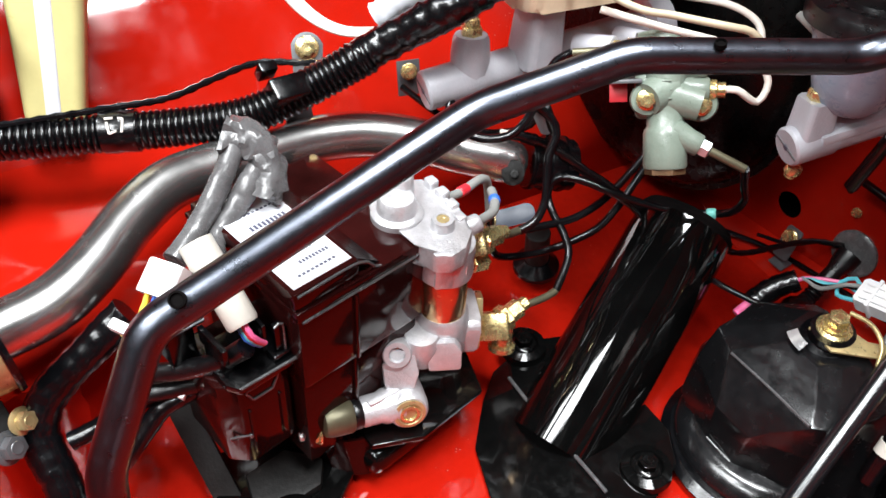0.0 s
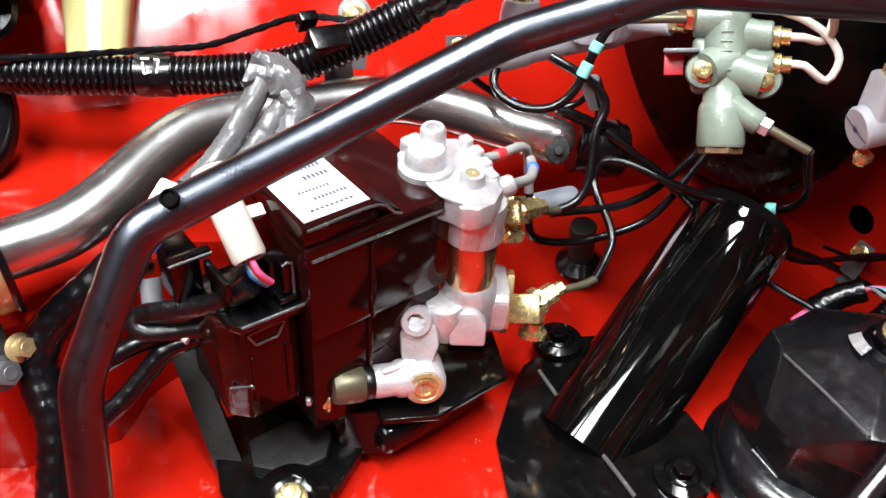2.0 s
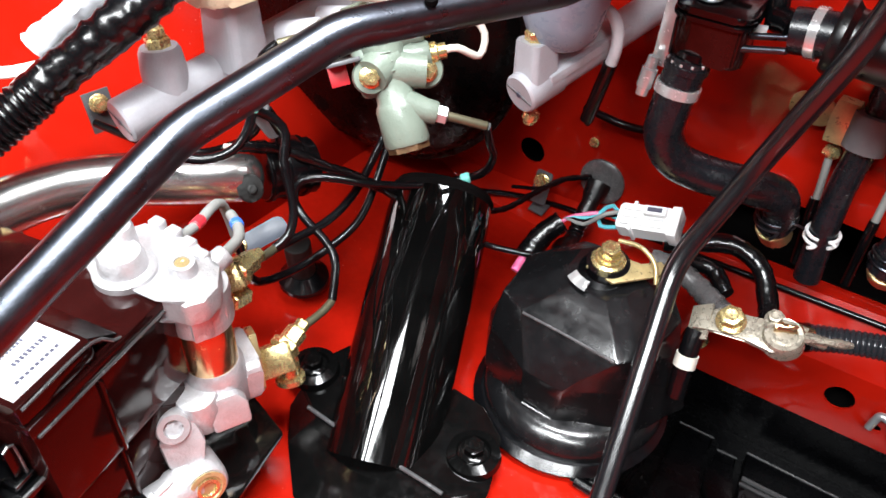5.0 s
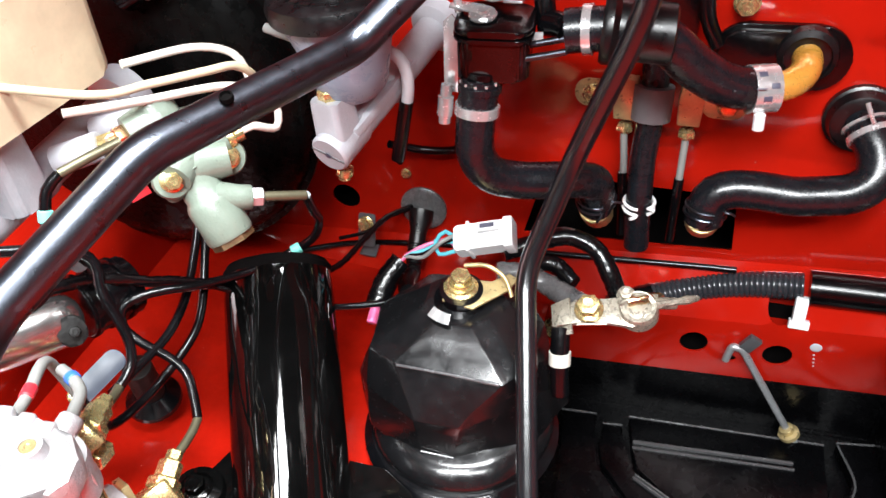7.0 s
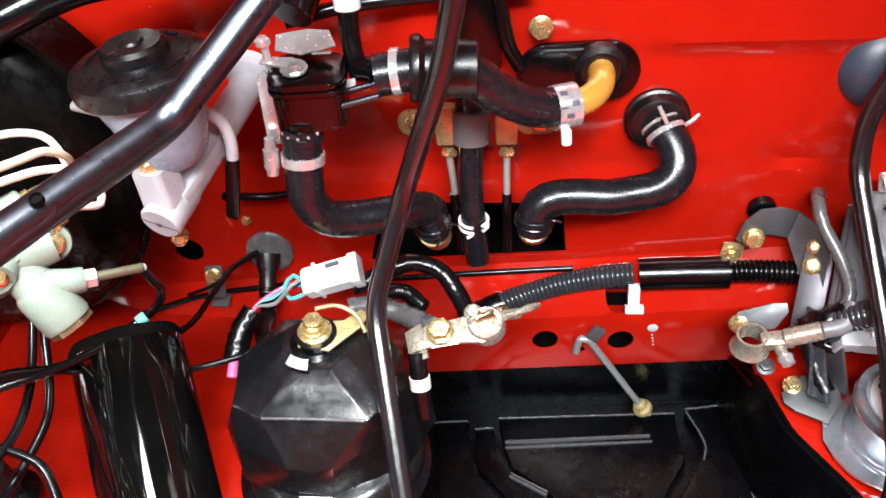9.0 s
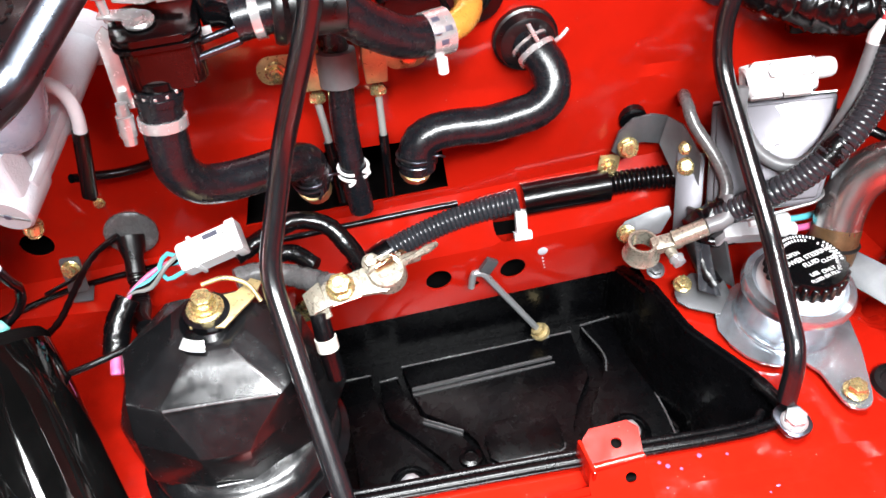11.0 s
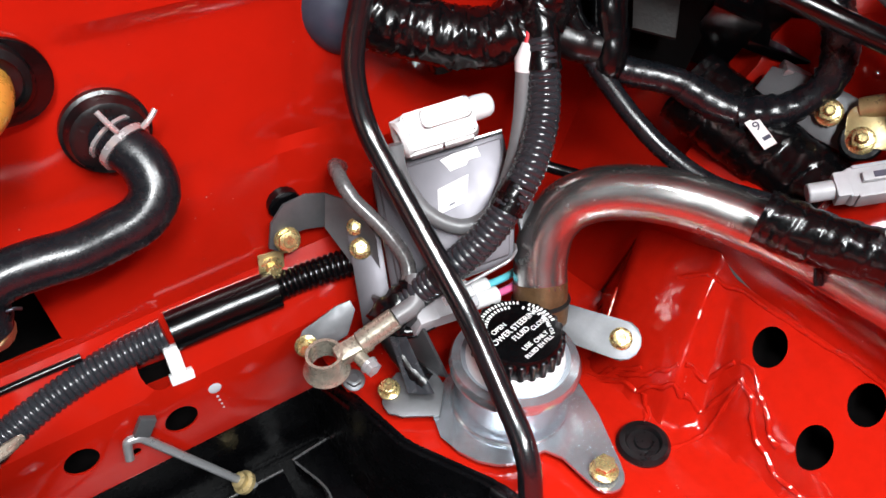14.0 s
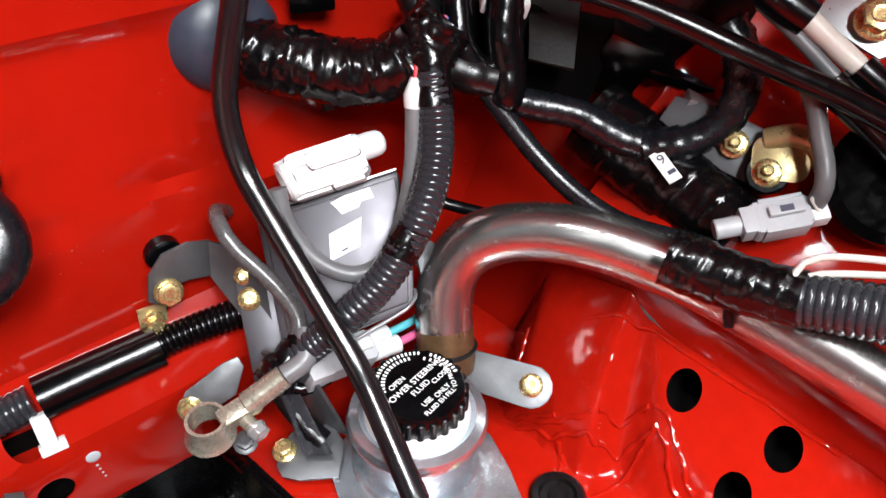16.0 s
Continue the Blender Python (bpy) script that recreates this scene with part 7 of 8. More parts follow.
con = thing("ledge_conduit", (0.12, 0.55, 0.28), "corrugated dark grey cable conduit along the ledge", "conduit")
C0 = [(0.012, 0.530, 0.262), (0.030, 0.538, 0.266), (0.055, 0.546, 0.272), (0.080, 0.549, 0.279), (0.105, 0.549, 0.285), (0.128, 0.548, 0.289)]
part("lower_run", ribbed(C0, 0.0092, 0.0034, 0.0012), CONDUIT, con)
part("upper_run", ribbed([(0.185, 0.546, 0.2925), (0.205, 0.545, 0.295), (0.225, 0.540, 0.299), (0.245, 0.532, 0.304)], 0.0086, 0.0034, 0.0013), PLASTIC, con)
part("smooth_sleeve", tube([(0.131, 0.547, 0.2895), (0.160, 0.5465, 0.2915), (0.192, 0.5455, 0.2935)], 0.0118, 26), PLASTIC, con, "smooth black clamp sleeve")
part("tape_band", crumpled([(0.006, 0.527, 0.2605), (0.022, 0.5345, 0.264), (0.034, 0.5395, 0.267)], 0.0096, 0.05, seed=37), TAPE, con)
part("white_clip", box((0.008, 0.006, 0.018), pose(0.1275, 0.536, 0.279, -20, 0, 0), 0.0008), WHITE, con, "white plastic clip")
part("white_clip_foot", box((0.013, 0.005, 0.006), pose(0.1285, 0.533, 0.269, -20, 0, 0), 0.0008), WHITE, con)
tabp = part("tab", box((0.015, 0.0016, 0.018), pose(0.1945, 0.5545, 0.304, 0, 4, 0), 0.0004), GOLD, con)
part("bolt", hex_head((0.194, 0.5535, 0.3035), (0, -1, 0.1), 0.0048), BRASS, tabp)

# battery tray
tray = thing("battery_tray", (0.10, 0.45, 0.15), "black moulded plastic battery tray with raised ribs", "battery tray")
RIM = [(-0.036, 0.358), (0.222, 0.358), (0.250, 0.366), (0.240, 0.396), (0.214, 0.440), (0.205, 0.480), (0.202, 0.548), (-0.036, 0.548)]
FLOOR = [(-0.030, 0.400), (0.120, 0.400), (0.205, 0.404), (0.222, 0.425), (0.212, 0.455), (0.204, 0.490), (0.202, 0.542), (-0.030, 0.542)]
bm = bmesh.new()


def tray_ring(pts, z):
    return [bm.verts.new((x, y, z(x) if callable(z) else z)) for x, y in pts]


def tray_floor(x):
    return 0.148 + 0.06 * (x - 0.1)


rings = [tray_ring([(mix(x, 0.1, -0.04), mix(y, 0.45, -0.03)) for x, y in RIM], lambda x: 0.2560), tray_ring(RIM, lambda x: 0.2565), tray_ring([(mix(x, 0.1, 0.02), mix(y, 0.45, 0.02)) for x, y in RIM], lambda x: 0.250), tray_ring(FLOOR, tray_floor)]
for a, b in zip(rings, rings[1:]):
    for k in range(8):
        bm.faces.new((a[k], a[(k + 1) % 8], b[(k + 1) % 8], b[k]))
bm.faces.new(rings[-1])
for v in bm.verts:
    if v.co.y > 0.53 and v.co.z > 0.22:
        v.co.z = 0.212 + ledge_dz(v.co.x)
        v.co.y = min(v.co.y, 0.5385)
bmesh.ops.bevel(bm, geom=[e for e in bm.edges if len(e.link_faces) == 2], offset=0.0022, segments=2, affect="EDGES")
part("pan", bm, TRAY, tray, angle=30)


def pad(outline, h0, h1, name="raised_pad"):
    """A raised field of the tray floor with soft edges."""
    dy = -0.008 if name == "rib" else -0.004
    outline = [(x, y + dy) for x, y in outline]
    z = tray_floor(outline[0][0])
    m = Matrix.Translation((0, 0, z + h0))
    m[2][0] = 0.06
    m[2][3] -= 0.06 * outline[0][0]
    # ribs take the lighter grey that imitates bright highlight lines
    return part(name, prism(outline, h1 - h0, m, 0.0016 if h1 - h0 > 0.005 else 0.0006), EDGE_GLINT if name == "rib" else TRAY, tray)


pad([(-0.021, 0.524), (0.006, 0.525), (0.007, 0.495), (0.011, 0.478), (0.029, 0.457), (0.046, 0.437), (0.058, 0.415), (0.058, 0.402), (-0.012, 0.402), (-0.013, 0.461)], -0.001, 0.009)
pad([(0.012, 0.518), (0.0265, 0.519), (0.030, 0.498), (0.037, 0.480), (0.066, 0.457), (0.073, 0.445), (0.076, 0.425), (0.078, 0.402), (0.068, 0.402), (0.064, 0.415), (0.052, 0.440), (0.034, 0.461), (0.016, 0.481), (0.012, 0.497)], -0.001, 0.007)
pad([(0.0305, 0.527), (0.169, 0.529), (0.169, 0.500), (0.171, 0.484), (0.154, 0.464), (0.145, 0.445), (0.143, 0.425), (0.142, 0.402), (0.083, 0.402), (0.081, 0.425), (0.078, 0.448), (0.071, 0.460), (0.041, 0.480), (0.036, 0.500)], -0.001, 0.009)
pad([(0.086, 0.455), (0.092, 0.459), (0.126, 0.460), (0.133, 0.457), (0.136, 0.450), (0.136, 0.430), (0.131, 0.424), (0.088, 0.424), (0.082, 0.430), (0.081, 0.448)], 0.008, 0.014, "square_pad")
pad([(0.036, 0.5085), (0.1475, 0.5125), (0.1475, 0.5102), (0.036, 0.5062)], 0.008, 0.0115, "rib")
pad([(0.036, 0.5035), (0.1485, 0.5075), (0.1485, 0.5057), (0.036, 0.5017)], 0.008, 0.0105, "rib")
pad([(0.0405, 0.4805), (0.0680, 0.4640), (0.0680, 0.4625), (0.0405, 0.4790)], 0.005, 0.0100, "rib")
pad([(0.0395, 0.4780), (0.0670, 0.4615), (0.0670, 0.4600), (0.0395, 0.4765)], 0.005, 0.0100, "rib")
pad([(0.177, 0.532), (0.203, 0.535), (0.209, 0.490), (0.214, 0.442), (0.214, 0.408), (0.160, 0.408), (0.157, 0.425), (0.158, 0.440), (0.166, 0.460), (0.184, 0.485), (0.187, 0.501)], -0.001, 0.010)
for x, y, r in ((0.1815, 0.4225, 0.016), (0.024, 0.416, 0.016)):
    b = part("bolt_boss", lathe([(r, 0), (r * 0.95, 0.018), (r * 0.7, 0.021), (r * 0.62, 0.018), (0, 0.018)], (x, y, tray_floor(x) - 0.001), (0, 0, 1), 26), TRAY, tray)
    part("bolt", hex_head((x, y, tray_floor(x) + 0.017), (0, 0, 1), 0.0058), ZINC, b)
part("plug_screw", lathe([(0.0085, 0), (0.008, 0.003), (0.005, 0.004), (0.0045, 0.002), (0, 0.002)], (0.069, 0.433, tray_floor(0.07) + 0.0065), (0, 0, 1), 20), TRAY, tray)
# thin grey tubes drawn on the pad edges as painted highlights
for pts, h in (([(-0.021, 0.5245), (0.006, 0.5255)], 0.0085), ([(0.012, 0.5185), (0.0265, 0.5195)], 0.0068), ([(0.0305, 0.5275), (0.100, 0.5285), (0.169, 0.5295)], 0.0085), ([(0.177, 0.5325), (0.203, 0.5355)], 0.0095), ([(0.203, 0.5350), (0.209, 0.490), (0.214, 0.442), (0.214, 0.410)], 0.0092),
               ([(0.083, 0.4255), (0.089, 0.4235), (0.130, 0.4235), (0.136, 0.4300)], 0.0128), ([(0.081, 0.412), (0.090, 0.409), (0.138, 0.411)], 0.0085), ([(0.184, 0.485), (0.187, 0.501), (0.178, 0.530)], 0.0095)):
    part("edge_highlight", tube([(x, y - 0.004, tray_floor(x) + h + 0.0004) for x, y in pts], 0.0009, 8), EDGE_GLINT, tray)
part("front_lip", tube([(-0.034, 0.3585, 0.2535), (0.10, 0.3595, 0.2540), (0.220, 0.3590, 0.2545), (0.246, 0.3680, 0.2550), (0.240, 0.392, 0.2550)], 0.0034, 12), TRAY, tray)
part("front_lip", tube([(-0.030, 0.3670, 0.2475), (0.10, 0.3680, 0.2480), (0.218, 0.3670, 0.2480), (0.238, 0.374, 0.2480)], 0.0028, 12), TRAY, tray)
hook = thing("battery_hold_down", (0.11, 0.53, 0.16), "thin steel J-hook battery hold-down rod with a gold nut", "hold-down rod")
part("rod", bent([(0.0885, 0.524, 0.233), (0.0905, 0.524, 0.2475), (0.0975, 0.524, 0.246), (0.146, 0.5255, 0.163), (0.1555, 0.526, 0.150)], 0.0026, 0.006), ZINC, hook)
part("hook_tab", box((0.009, 0.004, 0.013), pose(0.1015, 0.5245, 0.252, 0, 30, 0), 0.0006), GALV, hook)
d = V((0.146, 0.5255, 0.163)) - V((0.0975, 0.524, 0.246))
part("nut", lathe([(0.0028, 0), (0.0075, 0.0), (0.0075, 0.003), (0.005, 0.004), (0.005, 0.008), (0.003, 0.009)], (0.1445, 0.5254, 0.1655), -d, 24), GOLD, hook)

fbk = thing("front_bracket", (0.137, 0.345, 0.25), "red painted steel bracket with two holes before the tray", "bracket")
m = axes((0.1365, 0.3565, 0.2720), (-0.05, -0.18, 0.98), (1, 0.05, 0))
bm = sheet([(-0.016, -0.010), (0.014, -0.010), (0.017, 0.006), (0.012, 0.0115), (-0.010, 0.0115), (-0.016, 0.006)], [ring_outline(0.002, 0.000, 0.0032, n=16)], lambda u, v: m @ V((u, v, 0)), 0.005)
part("flange", plate(bm, 0.0022), RED, fbk)
m2 = axes((0.1365, 0.3405, 0.2605), (-0.05, -0.75, 0.64), (1, 0.05, 0))
bm = sheet([(-0.018, -0.015), (0.018, -0.015), (0.0145, 0.0105), (-0.0165, 0.0105)], [ring_outline(0.006, 0.001, 0.0032, n=16)], lambda u, v: m2 @ V((u, v, 0)), 0.005)
part("face", plate(bm, 0.0022), RED, fbk)
part("fold", rod(m @ V((-0.0165, -0.0102, -0.0008)), m @ V((0.0148, -0.0102, -0.0008)), 0.0022), RED, fbk)
part("side", box((0.002, 0.022, 0.022), pose(0.1205, 0.352, 0.2605, 0, 0, 8), 0.0006), RED, fbk)
# black boxes added under both holes as their shade
part("hole_shadow", box((0.022, 0.002, 0.016), m2 @ pose(0.003, 0.0, -0.006), 0), DARK, fbk)
part("hole_shadow", box((0.022, 0.014, 0.002), m @ pose(0.0, 0.0, -0.006), 0), DARK, fbk)
random.seed(3)
for k, (x, y) in enumerate(((0.142, 0.351), (0.147, 0.353), (0.165, 0.352), (0.169, 0.349), (0.189, 0.352), (0.164, 0.336), (0.222, 0.326), (0.228, 0.330), (0.176, 0.346), (0.205, 0.350))):
    r = random.uniform(0.0007, 0.0020)
    sp = solo("paint_speck", lathe([(r, 0.0), (r * 0.8, 0.0003), (0, 0.0004)], (x, y, floor_z(x, y) + 0.0002), (0, 0, 1), 9), PRIMER, "small pale magenta paint speck on the red floor", "paint speck", "paint specks")


# ---- right side: steering fluid reservoir, control unit, pipe, looms ----
PC = V((0.2805, 0.4355, 0.2525))
AX = V((0.02, -0.02, 1)).normalized()
ps = thing("steering_fluid_reservoir", PC, "galvanised power steering fluid reservoir with a black screw cap", "fluid reservoir")
part("can", lathe([(0.0, 0), (0.0300, 0), (0.0304, 0.002), (0.0304, 0.0245), (0.0312, 0.0270), (0.0330, 0.0285), (0.0345, 0.0305), (0.0350, 0.034), (0.0335, 0.0375), (0.0290, 0.0385), (0.0265, 0.036), (0.0240, 0.036), (0.0230, 0.044), (0, 0.044)], PC, AX, 56), CAN, ps)
bm = lathe([(0.0228, 0), (0.0231, 0.0005), (0.0231, 0.0108), (0.0220, 0.0125), (0, 0.0125)], PC + AX * 0.0445, AX, 48)
part("neck_ring", lathe([(0.0230, 0.034), (0.0262, 0.036), (0.0264, 0.0385), (0.0250, 0.0430), (0.0228, 0.0450)], PC, AX, 48), WHITE, ps, "white plastic neck ring")
m = axes(PC + AX * 0.0445, AX, (1, 0, 0))
cap = part("cap", bm, PLASTIC, ps, "black screw cap with white lettering")
for k in range(24):
    a = 2 * math.pi * k / 24
    part("grip_rib", rod(m @ V((0.0223 * math.cos(a), 0.0223 * math.sin(a), 0.0002)), m @ V((0.0223 * math.cos(a), 0.0223 * math.sin(a), 0.0110)), 0.0024, 12), PLASTIC, cap)


def lettering(text, m, size, mat, parent, align="CENTER"):
    """Raised letters in the frame m, as one mesh."""
    cu = bpy.data.curves.new("letters", "FONT")
    cu.body, cu.size, cu.align_x, cu.align_y, cu.extrude = text.upper(), size, align, "CENTER", 0.00012
    tmp = bpy.data.objects.new("letters", cu)
    scene.collection.objects.link(tmp)
    dg = bpy.context.evaluated_depsgraph_get()
    me = bpy.data.meshes.new_from_object(tmp.evaluated_get(dg))
    bpy.data.objects.remove(tmp)
    me.transform(m)
    me.materials.clear()
    me.materials.append(mat)
    ob = new("lettering", me)
    ob.parent = parent
    ob.matrix_parent_inverse = Matrix.Identity(4)
    return ob


# the cap's words run along a direction on its top
TX = V((0.80, -0.42, 0.0))
tm = axes(PC + AX * 0.0572, AX, TX) @ pose(0, 0, 0, 0, 0, 44) @ Matrix.Diagonal((0.90, 0.90, 1, 1))
for text, x, y, s in (("power steering", 0.0, 0.0028, 0.0052), ("fluid", -0.0010, -0.0028, 0.0050), ("open", -0.0070, 0.0085, 0.0044), ("close", 0.0120, -0.0052, 0.0042), ("use", -0.0060, -0.0115, 0.0042), ("only", 0.0050, -0.0125, 0.0042), ("fluid eh fill", -0.0015, -0.0165, 0.0038)):
    lettering(text, tm @ pose(x, y, 0), s, PAPER, cap)
lettering("to proper", tm @ pose(0.0165, -0.0085, 0, 0, 0, 58), 0.0036, PAPER, cap)
for r, a0, a1, n in ((0.0222, 40, 152, 20), (0.0186, 56, 148, 14)):
    for k in range(n):
        a = radians(mix(a0, a1, k / (n - 1)))
        part("print_bar", box((0.0011, 0.0021, 0.0003), tm @ pose(r * math.cos(a), r * math.sin(a), 0, 0, 0, math.degrees(a) - 90), 0), PAPER, cap)
for n, r, a in ((5, 0.0186, 4), (8, 0.0222, -4)):
    for k in range(n):
        b = radians(a + 26 - k * (52 / n))
        part("print_bar", box((0.0012, 0.0021, 0.0003), tm @ pose(r * math.cos(b), r * math.sin(b), 0, 0, 0, math.degrees(b) - 90), 0), PAPER, cap)
bm = sheet([(-0.046, -0.002), (-0.043, -0.014), (-0.037, -0.025), (-0.030, -0.032), (-0.022, -0.036), (-0.004, -0.0375), (0.001, -0.046), (0.0025, -0.058), (0.004, -0.068), (0.0062, -0.0725), (0.0095, -0.0750), (0.0138, -0.0758), (0.0180, -0.0742), (0.0212, -0.0705), (0.0240, -0.064), (0.034, -0.034), (0.0385, -0.012), (0.034, 0.014), (0.014, 0.034), (-0.018, 0.034), (-0.040, 0.022)], [ring_outline(0, 0, 0.0310, n=40)], lambda u, v: PC + V((u, v, 0.0035 + 0.02 * u)), 0.0062)
foot = part("foot_plate", plate(bm, 0.002), CAN, ps, "galvanised mounting plate")
part("skirt", lathe([(0.0335, 0.0), (0.0332, 0.0022), (0.0322, 0.0030), (0.0312, 0.0026)], PC + V((0, 0, 0.002)), AX, 48), CAN, foot)
part("bolt", hex_head(PC + V((0.0125, -0.0645, 0.006)), (0, 0, 1), 0.0057, flange=1.3), BRASS, ps)

# pipe bracket
p2 = thing("return_pipe", (0.316, 0.462, 0.28), "bare stainless steel return pipe with a tight elbow", "pipe")
part("tube", tube([(0.316, 0.459, 0.283), (0.3175, 0.463, 0.297), (0.321, 0.470, 0.312), (0.328, 0.475, 0.328), (0.338, 0.474, 0.340), (0.350, 0.467, 0.348), (0.363, 0.456, 0.352), (0.376, 0.441, 0.354), (0.389, 0.424, 0.353), (0.401, 0.404, 0.350), (0.412, 0.380, 0.347), (0.419, 0.350, 0.345), (0.424, 0.30, 0.345), (0.428, 0.22, 0.345)], 0.0150, 26), STEEL, p2)
part("weld", tube([(0.3155, 0.458, 0.281), (0.3165, 0.461, 0.292), (0.3185, 0.4655, 0.302)], 0.0153, 24), RUST, p2, "rust-coloured weld at the pipe end")
part("weld_wire", lathe([(0.0150, -0.0016), (0.0164, -0.0008), (0.0168, 0.0004), (0.0150, 0.0016)], (0.3166, 0.4612, 0.2925), (0.1, 0.25, 1), 26), OLD_STEEL, p2)
tab = part("strap", prism([(-0.020, -0.010), (0.020, -0.011)] + [(0.022 + 0.0115 * math.cos(radians(a)), 0.0115 * math.sin(radians(a))) for a in range(-75, 76, 25)] + [(0.020, 0.011), (-0.020, 0.010)], 0.0022, axes((0.3300, 0.4395, 0.2815), (-0.45, -0.42, 0.78), (0.62, -0.78, -0.1)), 0.0005), GALV, p2, "flat grey mounting strap")
part("bolt", hex_head((0.3432, 0.4218, 0.2812), (-0.45, -0.42, 0.78), 0.0051, flange=1.25), BRASS, tab)
solo("rubber_plug", lathe([(0.0145, 0), (0.0147, 0.0016), (0.0130, 0.0040), (0.0100, 0.0042), (0.0086, 0.0018), (0.0050, 0.0018), (0.0044, 0.0034), (0, 0.0034)], (0.3308, 0.3812, 0.2415), (-0.05, -0.02, 1), 36), RUBBER_DULL, "round black rubber plug in the red floor", "rubber plug")
foot = thing("rod_end_bracket", (0.246, 0.357, 0.255), "black steel end bracket bolted to the tray corner", "bracket")
part("ear", prism(round_rect(0.018, 0.022, 0.007), 0.004, axes((0.246, 0.358, 0.2585), (-0.1, -0.1, 1), (1, 0.3, 0)), 0.001), BLACK_SATIN, foot)
part("bolt", hex_head((0.2455, 0.356, 0.2625), (-0.1, -0.1, 1), 0.0064, flange=1.2), ZINC, foot)

# firewall bracket and control unit
br = thing("unit_bracket", (0.225, 0.55, 0.30), "zinc plated L-shaped bracket bolted to the firewall", "bracket")
bm = prism([(0.0, 0.0), (0.0034, 0.0154), (0.0122, 0.0252), (0.0256, 0.0271), (0.0374, 0.0233), (0.0347, 0.0011), (0.0228, 0.0053), (0.0123, 0.0054), (0.0065, -0.0053)], 0.0022, axes((0.1936, 0.5515, 0.3199), (0, -1, 0), (1, 0, 0)), 0.0006)
part("plate", bm, GALV, br)
bm = bmesh.new()
bm.faces.new([bm.verts.new(v) for v in [(0.2308, 0.549, 0.344), (0.2400, 0.5440, 0.3395), (0.2490, 0.5270, 0.3240), (0.2450, 0.5150, 0.3080), (0.2350, 0.5220, 0.3040), (0.228, 0.549, 0.3218)]])
part("side", plate(bm, 0.0022), GALV, br)
part("bolt", hex_head((0.2040, 0.5475, 0.3235), (-0.1, -0.9, 0.4), 0.0062, flange=1.2), BRASS, br)
part("bolt", hex_head((0.2392, 0.5332, 0.3276), (-0.30, -0.72, 0.62), 0.0036), BRASS, br)
part("bolt", hex_head((0.2380, 0.5255, 0.3180), (-0.30, -0.72, 0.62), 0.0046), BRASS, br)
solo("rubber_bump_stop", rod((0.2080, 0.554, 0.3410), (0.2080, 0.563, 0.3425), 0.0095), RUBBER, "small black rubber stop behind the bracket", "rubber stop")

UX, UN = V((0.075, -0.032, 0.016)).normalized(), V((-0.41, -0.65, 0.63)).normalized()
um = axes((0.2745, 0.4995, 0.3445), UN, UX)
unit = thing("control_unit", (0.275, 0.50, 0.28), "brushed aluminium control unit case with paper labels", "control unit")
part("case", prism([(-0.031, 0.0310), (0.0430, 0.0345), (0.0400, -0.004), (0.0325, -0.0330), (-0.036, -0.0420)], 0.022, um @ pose(0, 0, -0.024), 0.0022), ALU_SHEET, unit)
part("cover", prism([(-0.028, 0.0275), (0.0405, 0.0315), (0.0375, -0.004), (0.0305, -0.0300), (-0.031, -0.0360)], 0.004, um @ pose(0, 0, -0.0024), 0.0012), ALU_SHEET, unit)
part("top_rim", box((0.073, 0.0016, 0.024), um @ pose(0.0060, 0.0338, -0.0125, 0, 0, 2.4), 0.0005), ZINC, unit)
part("flange", box((0.018, 0.056, 0.002), um @ pose(-0.0465, -0.026, -0.020, 0, 0, -4), 0.0005), ALU_SHEET, unit)
part("rail", bent([um @ V((-0.010, -0.0435, 0.002)), um @ V((0.0290, -0.0330, 0.002)), um @ V((0.0345, -0.0290, -0.002)), um @ V((0.0350, -0.0255, -0.010))], 0.0010, 0.003, 10), ZINC, unit)
part("label", prism([(0.0065, 0.0275), (0.0140, 0.0292), (0.0272, 0.0300), (0.0280, 0.0245), (0.0215, 0.0242), (0.0195, 0.0218), (0.0105, 0.0205), (0.0088, 0.0240)], 0.0003, um @ pose(0, 0, 0.0016)), PAPER, unit, "torn white paper label")
lb = part("label", prism([(0.0018, 0.0128), (0.0195, 0.0169), (0.0150, 0.0030), (-0.0010, -0.0004)], 0.0003, um @ pose(0, 0, 0.0016)), PAPER, unit, "square white paper label")
part("print_bar", box((0.0036, 0.0009, 0.0003), um @ pose(0.0075, 0.0035, 0.0021, 0, 0, 14), 0), DARK_MARK, lb)
part("side_tab", prism(round_rect(0.012, 0.020, 0.003), 0.002, um @ pose(0.0450, -0.0130, -0.016, 0, 25, 0), 0.0005), GALV, unit)
part("side_screw", hex_head(um @ V((0.0470, -0.0170, -0.0140)), um.to_3x3() @ V((0.3, 0, 1)), 0.0032), BRASS, unit)
cm = um @ pose(0.0085, 0.0445, 0.006, 0, 0, 3)
cn = part("connector", prism(round_rect(0.0380, 0.0200, 0.0030), 0.0170, cm @ pose(0.002, 0, -0.0080), 0.0022), WHITE, unit, "white multi-pin connector")
part("latch", prism(round_rect(0.0260, 0.0100, 0.0025), 0.0050, cm @ pose(0.0070, 0.0040, 0.0075), 0.0016), WHITE, cn)
part("latch", box((0.0120, 0.0070, 0.0040), cm @ pose(-0.0090, 0.0060, 0.0085), 0.0015), WHITE, cn)
part("skirt", box((0.0160, 0.0030, 0.0160), cm @ pose(0.0100, -0.0105, -0.0010), 0.0008), WHITE, cn)
part("skirt", box((0.0180, 0.0026, 0.0150), cm @ pose(-0.0080, -0.0108, -0.0012), 0.0008), WHITE, cn)
